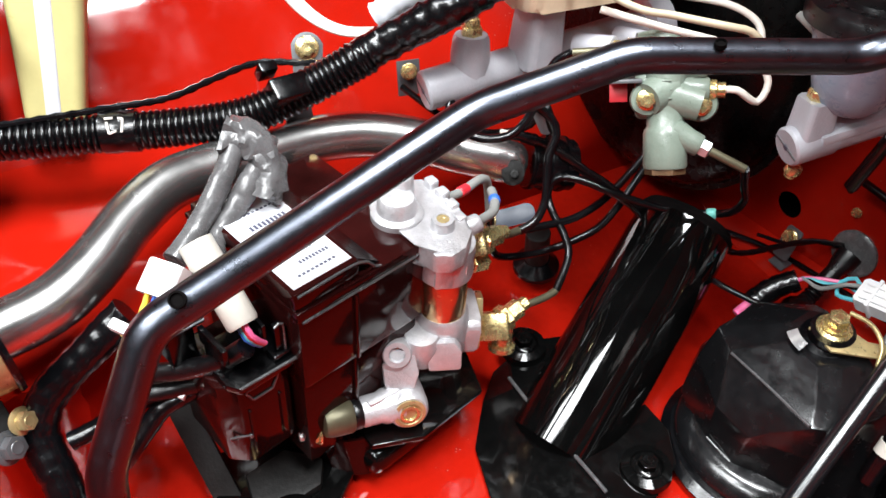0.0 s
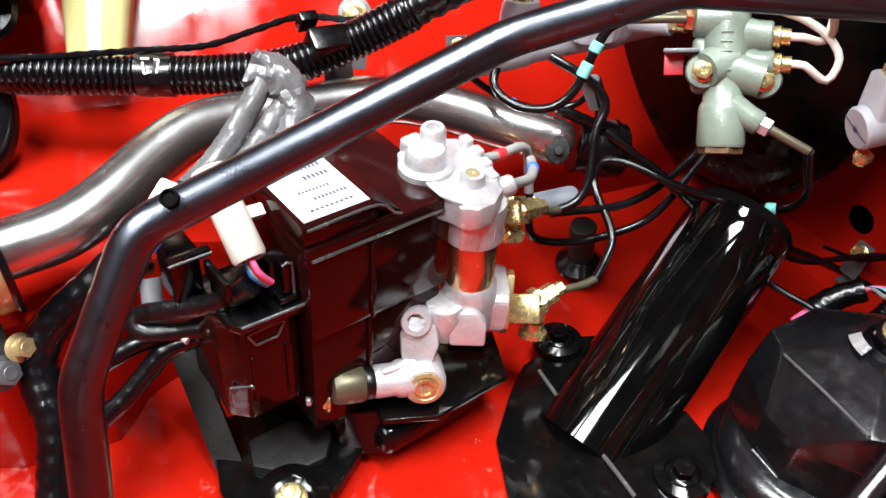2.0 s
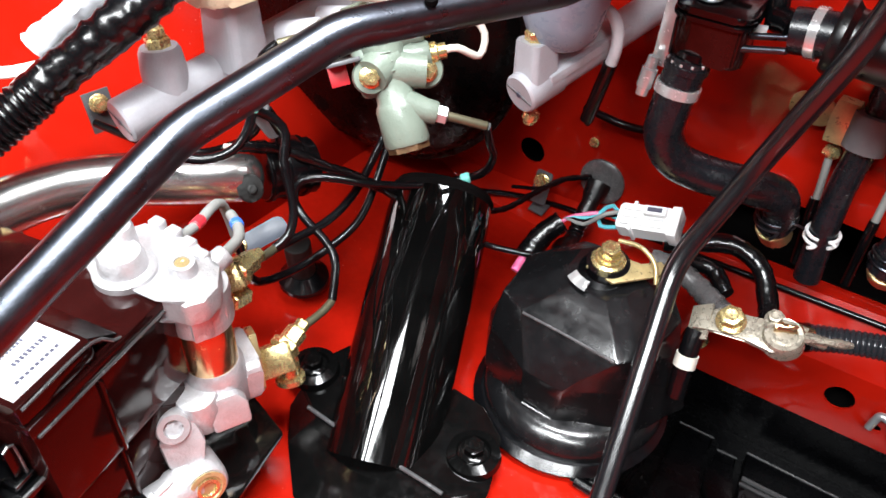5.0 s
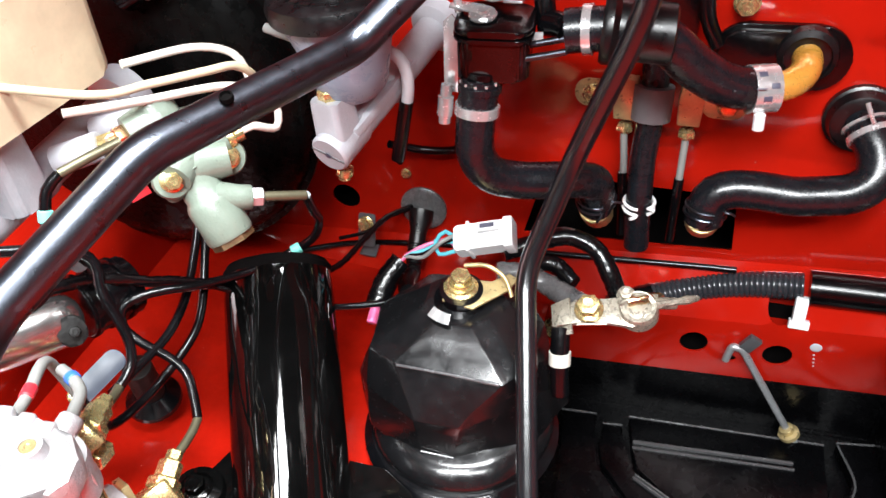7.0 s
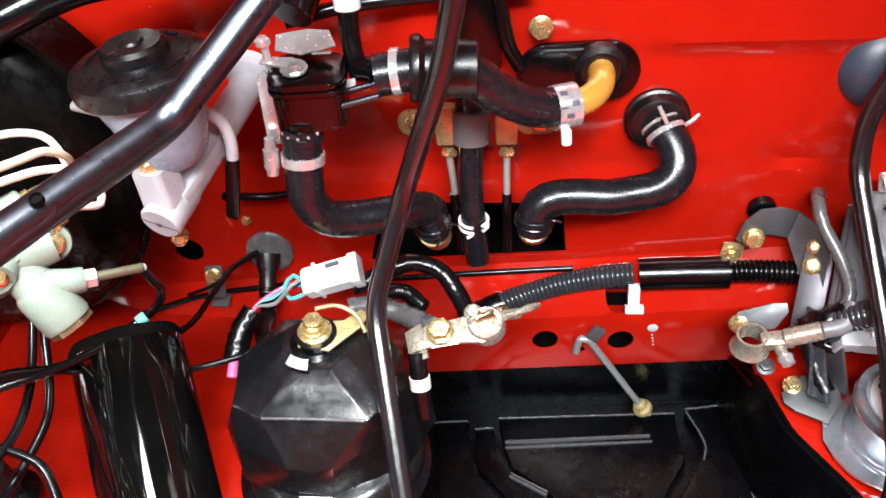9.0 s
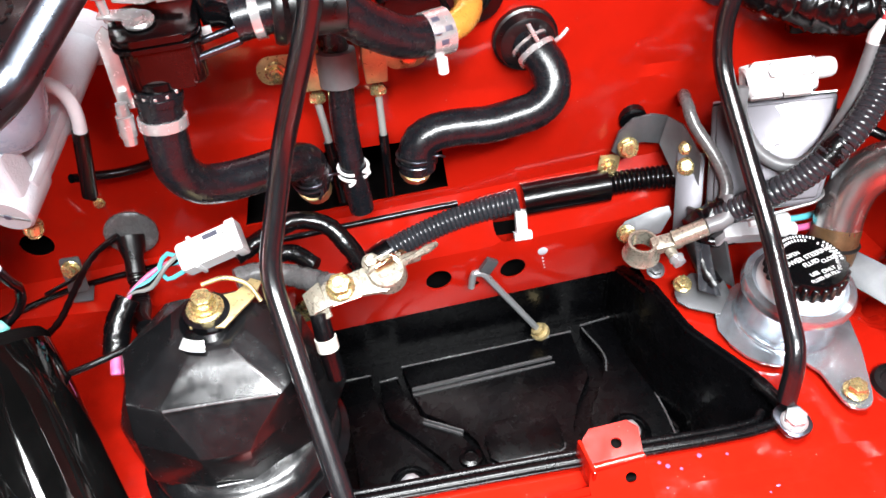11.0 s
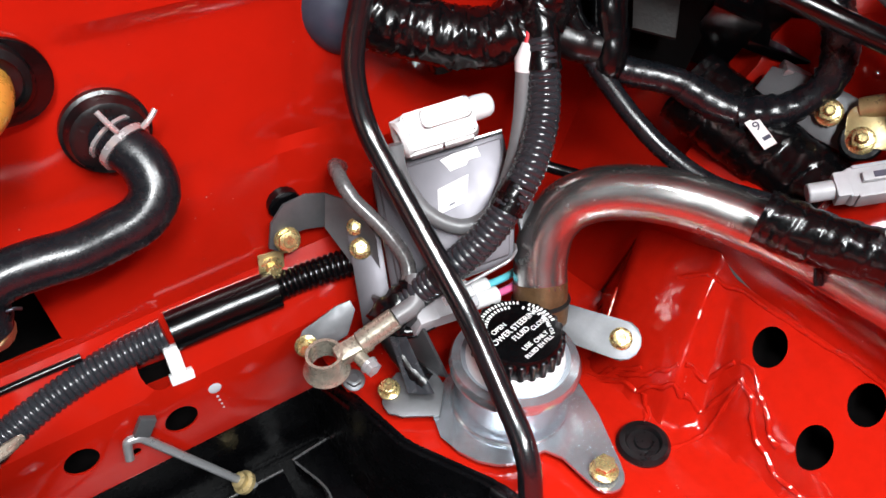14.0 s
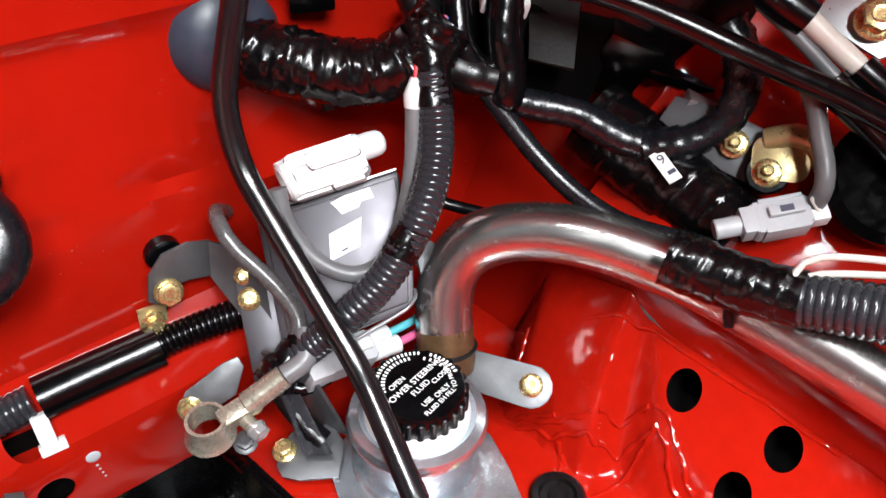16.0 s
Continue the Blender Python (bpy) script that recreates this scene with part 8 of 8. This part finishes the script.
part("cap_end", lathe([(0.0064, -0.006), (0.0066, 0.004), (0.0062, 0.0085), (0.0046, 0.0110), (0.0020, 0.0120), (0, 0.0122)], cm @ V((0.0205, 0.0030, 0.0030)), cm.to_3x3() @ V((1, 0.0, 0.05)), 22), WHITE, cn)
part("collar", lathe([(0.0080, -0.0005), (0.0098, 0.0), (0.0100, 0.0030), (0.0084, 0.0045), (0.0066, 0.0040), (0.0062, -0.0005)], cm @ V((-0.0165, -0.0015, 0.0040)), cm.to_3x3() @ V((-1, -0.18, 0.25)), 24), WHITE, cn)
# solid dark core gives the open mouth its shade
part("socket_core", rod(cm @ V((-0.0150, -0.0015, 0.0040)), cm @ V((-0.0178, -0.0020, 0.0048)), 0.0058), DARK_MARK, cn, "dark disc for the shade in the open connector mouth")
part("side_lug", lathe([(0.0036, -0.006), (0.0040, 0.0), (0.0030, 0.0005), (0.0026, -0.003), (0, -0.003)], cm @ V((-0.0215, 0.0055, 0.0010)), cm.to_3x3() @ V((-1, -0.3, 0.3)), 16), WHITE, cn)
wr = thing("unit_wiring", (0.28, 0.49, 0.33), "grey rubber sheathed wires looped over the control unit", "wiring")
part("grey_loop", tube([(0.257, 0.514, 0.386), (0.2565, 0.507, 0.370), (0.263, 0.494, 0.354), (0.276, 0.482, 0.347), (0.291, 0.478, 0.351), (0.304, 0.481, 0.367), (0.315, 0.488, 0.392), (0.322, 0.497, 0.418)], 0.0042, 14), GREY_SLEEVE, wr)
part("dark_loop", tube([(0.2440, 0.557, 0.3520), (0.2350, 0.543, 0.3640), (0.2310, 0.526, 0.3670), (0.2330, 0.518, 0.359), (0.243, 0.500, 0.344), (0.2475, 0.487, 0.330), (0.240, 0.478, 0.318), (0.232, 0.474, 0.312)], 0.0040, 14), TAPE_GREY, wr)
part("sleeve_tip", lathe([(0.0045, 0), (0.0050, 0.006), (0.0020, 0.014)], (0.3215, 0.4965, 0.4165), (0.2, 0.2, 1), 14), WHITE, wr)
part("red_wire", tube([(0.322, 0.497, 0.425), (0.330, 0.503, 0.440), (0.345, 0.505, 0.452)], 0.0012, 8), WIRE_RED, wr)
part("blue_wire", tube([(0.3235, 0.499, 0.424), (0.333, 0.506, 0.439), (0.348, 0.508, 0.450)], 0.0012, 8), WIRE_BLUE, wr)
lm = thing("corner_loom", (0.30, 0.47, 0.36), "corrugated black loom dropping past the control unit", "wiring loom")
part("conduit", ribbed([(0.333, 0.499, 0.430), (0.329, 0.489, 0.412), (0.321, 0.478, 0.397), (0.308, 0.468, 0.382), (0.294, 0.464, 0.367), (0.279, 0.463, 0.352), (0.264, 0.466, 0.339), (0.249, 0.473, 0.324), (0.238, 0.480, 0.312)], 0.0086, 0.0034, 0.0009), CONDUIT, lm)
part("tape_wrap", crumpled([(0.330, 0.492, 0.416), (0.335, 0.502, 0.434), (0.336, 0.512, 0.450)], 0.0095, 0.14, seed=41), TAPE, lm)
part("tape_wrap", crumpled([(0.300, 0.466, 0.374), (0.291, 0.4635, 0.363)], 0.0094, 0.12, seed=42), TAPE, lm)
part("frayed_braid", crumpled([(0.248, 0.476, 0.322), (0.236, 0.480, 0.312), (0.226, 0.476, 0.306)], 0.0092, 0.30, seed=43), RUBBER, lm, "frayed black braid")
ul = thing("main_loom", (0.30, 0.54, 0.43), "thick tape-wrapped main loom leaving a firewall grommet", "wiring loom")
part("wrap", crumpled([(0.262, 0.566, 0.440), (0.272, 0.552, 0.434), (0.286, 0.541, 0.430), (0.303, 0.530, 0.426), (0.320, 0.520, 0.426), (0.336, 0.514, 0.434), (0.350, 0.512, 0.446)], 0.0155, 0.08, 44, 0.0012, seed=44, crease=0.6), TAPE, ul)
part("knot", crumpled([(0.328, 0.515, 0.428), (0.338, 0.508, 0.436), (0.346, 0.508, 0.448)], 0.0125, 0.12, 36, 0.0012, seed=45, crease=0.5), TAPE, ul)
part("grommet", lathe([(0.012, 0.016), (0.020, 0.012), (0.026, 0.006), (0.028, 0.0)], (0.262, 0.566, 0.442), (0.1, -0.95, 0.2), 34), BLUE_BLACK, ul, "blue-black rubber grommet")
part("tail", crumpled([(0.300, 0.546, 0.418), (0.305, 0.545, 0.404)], 0.009, 0.2, seed=46), TAPE, ul)
part("plug_block", box((0.022, 0.016, 0.018), pose(0.303, 0.556, 0.458, 10, 0, -20), 0.002), PLASTIC, ul)

# negative terminal and its wiring
nt_ = thing("battery_terminal", (0.192, 0.475, 0.29), "tarnished battery terminal ring with a crimped cable", "battery terminal", "battery terminals")
part("ring", lathe([(0.0080, -0.006), (0.0112, -0.0075), (0.0122, -0.0068), (0.0108, -0.0045), (0.0098, 0.002), (0.0096, 0.0065), (0.0080, 0.0065)], (0.1915, 0.4745, 0.300), (-0.05, -0.1, 1), 32, hollow=True), TIN, nt_, "tarnished tinned ring")
part("ear", box((0.020, 0.010, 0.009), axes((0.2065, 0.4725, 0.303), (-0.2, -0.3, 1), (1, -0.05, 0.35)), 0.002), TIN, nt_)
part("crimp", rod((0.210, 0.4715, 0.306), (0.230, 0.4695, 0.3155), 0.0058), TIN, nt_)
part("clamp_bolt", rod((0.209, 0.462, 0.299), (0.205, 0.478, 0.303), 0.0036), TIN, nt_)
part("clamp_nut", hex_head((0.2095, 0.4625, 0.299), (0.25, -0.95, -0.2), 0.0046, flange=1.05), ZINC, nt_)
part("cable", tube([(0.230, 0.4695, 0.3155), (0.242, 0.470, 0.320), (0.2475, 0.480, 0.328)], 0.0052, 14), GREY_SLEEVE, nt_)
lp = thing("ledge_bracket", (0.205, 0.50, 0.28), "zinc plated bracket with bolts above the tray", "bracket")
part("plate", prism([(-0.018, -0.007), (-0.012, -0.009), (0.008, -0.008), (0.018, 0.002), (0.018, 0.008), (0.010, 0.009), (-0.012, 0.006), (-0.019, 0.0)], 0.002, axes((0.204, 0.501, 0.2935), (-0.3, -0.75, 0.6), (1, -0.05, 0.25)), 0.0005), GALV_DARK, lp)
part("bolt", hex_head((0.1905, 0.4985, 0.290), (-0.4, -0.8, 0.4), 0.0048), BRASS, lp)
part("bolt", hex_head((0.209, 0.484, 0.2655), (-0.1, -0.4, 0.9), 0.0046), GALV_DARK, lp)
lf = thing("unit_foot_bracket", (0.228, 0.465, 0.255), "galvanised foot bracket of the control unit", "bracket")
part("plate", prism([(-0.015, -0.004), (-0.012, -0.010), (-0.004, -0.013), (0.016, -0.014), (0.020, 0.004), (0.014, 0.016), (-0.006, 0.014), (-0.013, 0.006)], 0.002, axes((0.2325, 0.4645, 0.2580), (-0.15, -0.2, 1), (1, -0.5, 0)), 0.0005), GALV_DARK, lf)
part("upright", box((0.002, 0.030, 0.055), pose(0.243, 0.480, 0.285, -18, -8, 25), 0.0005), GALV_DARK, lf)
part("bolt", hex_head((0.2243, 0.4720, 0.2605), (-0.15, -0.2, 1), 0.0048, flange=1.3), BRASS, lf)
FLAG = (((0.2307, 0.4800, 0.2920), (0.2377, 0.4758, 0.2920)), ((0.2300, 0.4692, 0.2760), (0.2400, 0.4632, 0.2760)), ((0.2290, 0.4611, 0.2660), (0.2424, 0.4527, 0.2655)))
gw = thing("grey_taped_lead", (0.236, 0.465, 0.26), "grey taped lead hanging beside the reservoir", "wiring")
part("lead", crumpled([(0.231, 0.490, 0.296), (0.233, 0.483, 0.286), (0.236, 0.471, 0.276), (0.241, 0.461, 0.268)], 0.0060, 0.12, seed=51), RUBBER_DULL, gw)
bm = bmesh.new()
cols = [[bm.verts.new(mix(V(a), V(b), f / 6) + V((0.0006, -0.0010, 0.0004)) * math.sin(1.4 * f + k)) for f in range(7)] for k, (a, b) in enumerate(FLAG)]
for k in range(len(cols) - 1):
    for f in range(6):
        bm.faces.new((cols[k][f], cols[k + 1][f], cols[k + 1][f + 1], cols[k][f + 1]))
plate(bm, 0.0012)
part("flag", bm, CONDUIT, gw, "flat grey tape tail")
part("lead", tube([(0.226, 0.488, 0.300), (0.240, 0.478, 0.292), (0.254, 0.474, 0.296)], 0.0038, 12), RUBBER, gw)
pc = thing("pump_connector", (0.27, 0.478, 0.295), "light grey connector beside the steering reservoir", "connector")
m = axes((0.2655, 0.4775, 0.3005), (0.1, -0.4, 0.9), (0.9, -0.2, 0.33))
part("shell", prism(round_rect(0.030, 0.016, 0.002), 0.013, m @ pose(0, 0, -0.0065), 0.0012), GREY_CONN, pc)
part("nose", box((0.012, 0.018, 0.015), m @ pose(-0.017, 0, 0), 0.001), GREY_CONN, pc)
part("latch", box((0.018, 0.006, 0.004), m @ pose(0.004, 0, 0.0075), 0.0008), WHITE, pc)
part("barrel", tube([m @ V((0.013, -0.003, 0)), m @ V((0.030, -0.003, 0))], 0.0050, 14), WHITE, pc)
part("barrel", tube([m @ V((0.013, 0.004, 0)), m @ V((0.027, 0.004, 0))], 0.0050, 14), WHITE, pc)
for k, mm in enumerate((WIRE_PINK, WIRE_CYAN)):
    part("wire", tube([m @ V((0.028, -0.003 + 0.007 * k, 0)), m @ V((0.040, -0.002 + 0.007 * k, 0.001)), m @ V((0.052, 0.002 + 0.006 * k, 0.0))], 0.0022, 10), mm, pc)

# upper right corner: relay boxes, sleeves, bolts
rb = thing("relay_box", (0.47, 0.49, 0.40), "black plastic relay box high on the inner wing", "relay box")
part("body", box((0.070, 0.075, 0.085), pose(0.492, 0.498, 0.447, 8, 18, -36), 0.004), PLASTIC, rb)
part("flap", box((0.016, 0.040, 0.062), pose(0.452, 0.502, 0.421, 14, 24, -42), 0.002), RUBBER_DULL, rb, "dull black side flap")
part("rib", box((0.046, 0.004, 0.070), pose(0.474, 0.466, 0.432, 8, 18, -36), 0.001), PLASTIC, rb)
part("lid_edge", box((0.080, 0.084, 0.006), pose(0.482, 0.494, 0.412, 8, 18, -36), 0.0015), PLASTIC, rb)
part("bracket_foot", box((0.018, 0.012, 0.005), pose(0.459, 0.441, 0.401, 0, 25, -40), 0.001), ZINC, rb)
jb = thing("junction_box", (0.40, 0.54, 0.42), "black junction box in the firewall corner with a bare plate", "junction box")
# body and block enlarged in shade black to fill the unlit corner
part("body", box((0.085, 0.060, 0.090), pose(0.412, 0.540, 0.455, 4, 8, -30), 0.004), DARK, jb)
part("hanging_box", box((0.030, 0.034, 0.040), pose(0.4440, 0.4870, 0.4180, 20, 22, -38), 0.003), PLASTIC, jb)
part("shade_block", box((0.060, 0.050, 0.050), pose(0.4200, 0.5180, 0.4200, 6, 12, -40), 0.004), DARK, jb)
part("lower_body", box((0.050, 0.036, 0.034), pose(0.440, 0.500, 0.432, 6, 12, -40), 0.004), PLASTIC, jb)
part("plate", prism([(-0.012, -0.018), (0.010, -0.022), (0.012, 0.026), (-0.014, 0.026)], 0.0025, axes((0.402, 0.493, 0.436), (-0.35, -0.45, 0.8), (0.7, -0.6, 0.0)), 0.0005), OLD_STEEL, jb, "bare grey plate")
part("clip", box((0.024, 0.010, 0.010), pose(0.385, 0.512, 0.447, 20, 10, -30), 0.002), WHITE, jb)
us = thing("wing_wiring", (0.42, 0.46, 0.37), "black sleeved wiring draped across the inner wing", "wiring")
part("trunk", crumpled([(0.350, 0.540, 0.452), (0.352, 0.516, 0.425), (0.359, 0.505, 0.420), (0.369, 0.499, 0.416)], 0.0100, 0.10, seed=61), RUBBER_DULL, us)
part("loop", crumpled([(0.362, 0.520, 0.450), (0.358, 0.510, 0.432), (0.364, 0.502, 0.421), (0.372, 0.500, 0.424), (0.379, 0.503, 0.438), (0.384, 0.508, 0.458)], 0.0072, 0.06, seed=62), RUBBER, us)
part("trunk", crumpled([(0.386, 0.512, 0.462), (0.377, 0.502, 0.437), (0.376, 0.496, 0.421), (0.373, 0.492, 0.409), (0.378, 0.498, 0.402)], 0.0095, 0.06, seed=68), RUBBER, us)
part("sleeve", crumpled([(0.368, 0.498, 0.408), (0.3858, 0.4852, 0.4028), (0.3992, 0.4743, 0.4000), (0.4098, 0.4634, 0.3954), (0.4174, 0.4524, 0.3888), (0.4265, 0.4439, 0.3870), (0.4330, 0.4380, 0.3885)], 0.0078, 0.04, seed=63), HOSE, us)
part("collar", crumpled([(0.4050, 0.4680, 0.3975), (0.4174, 0.4524, 0.3890), (0.4230, 0.4470, 0.3875)], 0.0084, 0.05, seed=66), HOSE, us)
bm = crumpled([(0.424, 0.444, 0.386), (0.437, 0.431, 0.391), (0.446, 0.425, 0.397), (0.454, 0.420, 0.406), (0.459, 0.421, 0.418), (0.462, 0.427, 0.432), (0.460, 0.438, 0.446)], 0.0086, 0.16, 26, seed=64, crease=0.3)
part("twist", bm, HOSE, us, "twisted satin black sleeve")
part("thin_cable", tube([(0.364, 0.500, 0.414), (0.371, 0.486, 0.398), (0.378, 0.470, 0.383), (0.386, 0.450, 0.370), (0.396, 0.428, 0.3615), (0.408, 0.406, 0.3605), (0.418, 0.386, 0.362)], 0.0052, 14), HOSE, us)
part("clip", box((0.003, 0.012, 0.004), pose(0.381, 0.448, 0.355, 20, 0, 30), 0.001), ZINC, us)
part("earth_lead", tube([(0.318, 0.530, 0.352), (0.336, 0.515, 0.350), (0.352, 0.500, 0.345), (0.370, 0.480, 0.342)], 0.0034, 10), RUBBER, us)
sl = thing("tape_sleeve", (0.42, 0.44, 0.36), "thick black tape-wrapped sleeve with a white tag", "wiring")
part("sleeve", crumpled([(0.424, 0.482, 0.386), (0.431, 0.460, 0.377), (0.438, 0.438, 0.368), (0.443, 0.414, 0.360), (0.445, 0.390, 0.353)], 0.0215, 0.028, 52, 0.0013, seed=65, crease=0.7), TAPE, sl)
part("seam", crumpled([(0.416, 0.453, 0.378), (0.424, 0.434, 0.370), (0.431, 0.413, 0.3625), (0.434, 0.396, 0.357)], 0.0013, 0.5, 8, seed=67), TAPE_GREY, sl, "shiny torn tape edge")
TM = axes((0.4205, 0.4258, 0.3860), (-0.50, -0.22, 0.84), (-0.13, -0.94, -0.32))
tg = part("tag", box((0.0185, 0.0070, 0.0006), TM, 0), PAPER, sl, "white paper tag with dark print")
lettering("9", TM @ pose(-0.004, 0.0003, 0.0005, 0, 0, 90), 0.0075, DARK_MARK, tg)
part("print_bar", box((0.0022, 0.004, 0.0003), TM @ pose(0.004, 0.001, 0.0004), 0), DARK_MARK, tg)
wl = thing("wing_loom", (0.41, 0.34, 0.36), "corrugated black loom taped over the steel pipe", "wiring loom")
part("tape_wrap", crumpled([(0.392, 0.392, 0.366), (0.402, 0.370, 0.364), (0.410, 0.352, 0.365), (0.416, 0.338, 0.367)], 0.0135, 0.06, 40, 0.0012, seed=71, crease=0.4), TAPE, wl)
part("conduit", ribbed([(0.414, 0.343, 0.366), (0.421, 0.325, 0.371), (0.430, 0.300, 0.377), (0.440, 0.260, 0.384)], 0.0125, 0.004, 0.0013, 22), CONDUIT, wl)
part("tape_tail", crumpled([(0.402, 0.362, 0.354), (0.400, 0.358, 0.344)], 0.0028, 0.3, seed=72), TAPE, wl)
for d in (0, 1):
    part("white_wire", tube([(0.409, 0.341, 0.372), (0.414 + 0.004 * d, 0.344 - 0.004 * d, 0.380 - 0.002 * d), (0.421 + 0.003 * d, 0.339 - 0.008 * d, 0.388 - 0.005 * d), (0.436, 0.312 - 0.002 * d, 0.396 - 0.006 * d), (0.448, 0.28, 0.404 - 0.006 * d)], 0.0016, 10), WIRE_WHITE, wl)
gc = thing("lamp_connector", (0.438, 0.375, 0.37), "light grey plastic connector on the wing loom", "connector")
m = axes((0.4385, 0.3755, 0.3775), (-0.4, -0.3, 0.85), (0.78, -0.55, 0.3))
part("shell", prism(round_rect(0.026, 0.015, 0.002), 0.011, m @ pose(0.004, 0, -0.0055), 0.0012), GREY_CONN, gc)
part("nose", rod(m @ V((-0.026, 0, 0)), m @ V((-0.008, 0, 0)), 0.0048), GREY_CONN, gc)
part("latch", box((0.016, 0.005, 0.004), m @ pose(0.006, 0.001, 0.0065), 0.0008), GREY_CONN, gc)
part("tail", box((0.008, 0.012, 0.009), m @ pose(0.021, 0, 0), 0.001), WHITE, gc)
part("collar", box((0.007, 0.013, 0.0115), m @ pose(-0.0105, 0, 0), 0.001), GREY_CONN, gc)
for sy in (-1, 1):
    part("side_rib", box((0.020, 0.0018, 0.0125), m @ pose(0.005, 0.0075 * sy, 0), 0.0005), GREY_CONN, gc)
# the window's shade is a dark box on the latch
part("latch_window", box((0.006, 0.0030, 0.0006), m @ pose(0.006, 0.001, 0.0086), 0), DARK_MARK, gc)
part("wire", tube([m @ V((0.022, -0.003, 0.002)), (0.4500, 0.3655, 0.3905), (0.4530, 0.3640, 0.3965)], 0.0012, 8), WIRE_WHITE, gc)
part("wire", tube([m @ V((0.020, 0.002, 0)), (0.453, 0.364, 0.397), (0.456, 0.369, 0.406), (0.458, 0.376, 0.415), (0.459, 0.382, 0.425), (0.459, 0.389, 0.434)], 0.0044, 12), GREY_SLEEVE, gc)
wb = thing("wing_bracket", (0.45, 0.40, 0.38), "zinc and gold brackets with bolts on the inner wing", "bracket")
part("plate", prism([(-0.034, -0.010), (0.006, -0.014), (0.020, -0.012), (0.024, 0.004), (0.016, 0.014), (-0.010, 0.012), (-0.034, 0.004)], 0.0025, axes((0.4565, 0.419, 0.3915), (-0.66, -0.42, 0.62), (0.25, -0.9, -0.25)), 0.0006), GALV_DARK, wb)
part("gold_plate", prism(round_rect(0.026, 0.021, 0.006), 0.0026, axes((0.4605, 0.392, 0.3935), (-0.66, -0.42, 0.62), (0.5, -0.8, 0.2)), 0.0008), GOLD, wb, "gold zinc plated bracket")
part("gold_fold", tube([(0.461, 0.402, 0.399), (0.467, 0.392, 0.4045), (0.471, 0.383, 0.403), (0.472, 0.375, 0.394)], 0.0058, 12), GOLD, wb)
part("washer", lathe([(0, 0), (0.0105, 0), (0.0105, 0.005), (0.0095, 0.006), (0, 0.006)], (0.4570, 0.3945, 0.3855), (-0.66, -0.42, 0.62), 24), RUBBER, wb)
part("bolt", hex_head((0.4535, 0.4135, 0.3935), (-0.66, -0.42, 0.62), 0.0054, flange=1.3), BRASS, wb)
part("bolt", hex_head((0.4535, 0.3925, 0.3885), (-0.66, -0.42, 0.62), 0.0054, flange=1.35), BRASS, wb)
part("stud", rod((0.4535, 0.4135, 0.3935), (0.4475, 0.4097, 0.399), 0.0026), BRASS, wb)
part("stud", rod((0.4535, 0.3925, 0.3885), (0.4470, 0.3885, 0.3945), 0.0026), BRASS, wb)
for pts, r, mm in (([(0.385, 0.478, 0.470), (0.405, 0.456, 0.463), (0.423, 0.437, 0.455), (0.438, 0.416, 0.447), (0.449, 0.393, 0.441), (0.457, 0.372, 0.437), (0.463, 0.345, 0.432)], 0.0056, RUBBER), ([(0.455, 0.420, 0.462), (0.461, 0.403, 0.452), (0.468, 0.379, 0.436), (0.470, 0.366, 0.428)], 0.0034, GREY_SLEEVE)):
    t = thing("wing_cable", pts[0], "black sheathed cable crossing the inner wing", "cable", "wing cables")
    part("sheath", tube(pts, r, 14), mm, t)
t = thing("wing_cable", (0.457, 0.416, 0.467), "white wire between two black heat-shrunk sleeves", "cable", "wing cables")
part("wire", tube([(0.464, 0.404, 0.460), (0.474, 0.374, 0.442)], 0.0050, 14), WIRE_WHITE, t)
part("sleeve", tube([(0.447, 0.445, 0.482), (0.457, 0.416, 0.467), (0.465, 0.402, 0.4588)], 0.0088, 16), RUBBER, t)
part("sleeve", tube([(0.4732, 0.3765, 0.4435), (0.476, 0.364, 0.437), (0.481, 0.33, 0.422)], 0.0072, 16), RUBBER, t)
part("sleeve", tube([(0.466, 0.383, 0.436), (0.4695, 0.368, 0.428), (0.474, 0.34, 0.414)], 0.0085, 16), RUBBER, t)
tb = thing("strut_bracket", (0.485, 0.385, 0.455), "zinc plated bracket end with a gold bolt", "bracket")
part("plate", prism([(-0.020, -0.014), (0.014, -0.012), (0.022, 0.0), (0.014, 0.016), (-0.020, 0.020)], 0.003, axes((0.490, 0.388, 0.457), (-0.6, -0.45, 0.66), (0.2, -0.9, -0.3)), 0.0008), ZINC, tb)
part("bolt", hex_head((0.4855, 0.383, 0.460), (-0.6, -0.45, 0.66), 0.0075, flange=1.25), BRASS, tb)
solo("pressed_boss", lathe([(0.030, 0), (0.028, 0.002), (0.020, 0.003), (0.016, 0.001), (0.008, 0.004), (0, 0.006)], (0.490, 0.420, 0.405), (-0.66, -0.42, 0.62), 36), RED, "round red pressed boss on the inner wing", "body panel", kind="structure")
hn = thing("horn", (0.475, 0.36, 0.38), "black round horn body with a worn label", "horn")
part("body", lathe([(0, 0), (0.028, 0), (0.030, 0.003), (0.030, 0.014), (0.025, 0.018), (0, 0.018)], (0.488, 0.350, 0.392), (-0.6, -0.3, 0.6), 36), BLACK_GLOSS, hn)
part("label", box((0.022, 0.010, 0.0005), axes((0.4685, 0.358, 0.3935), (-0.66, -0.42, 0.62), (0.3, -0.9, 0.2)), 0), WIRE_RED, hn, "worn red label")
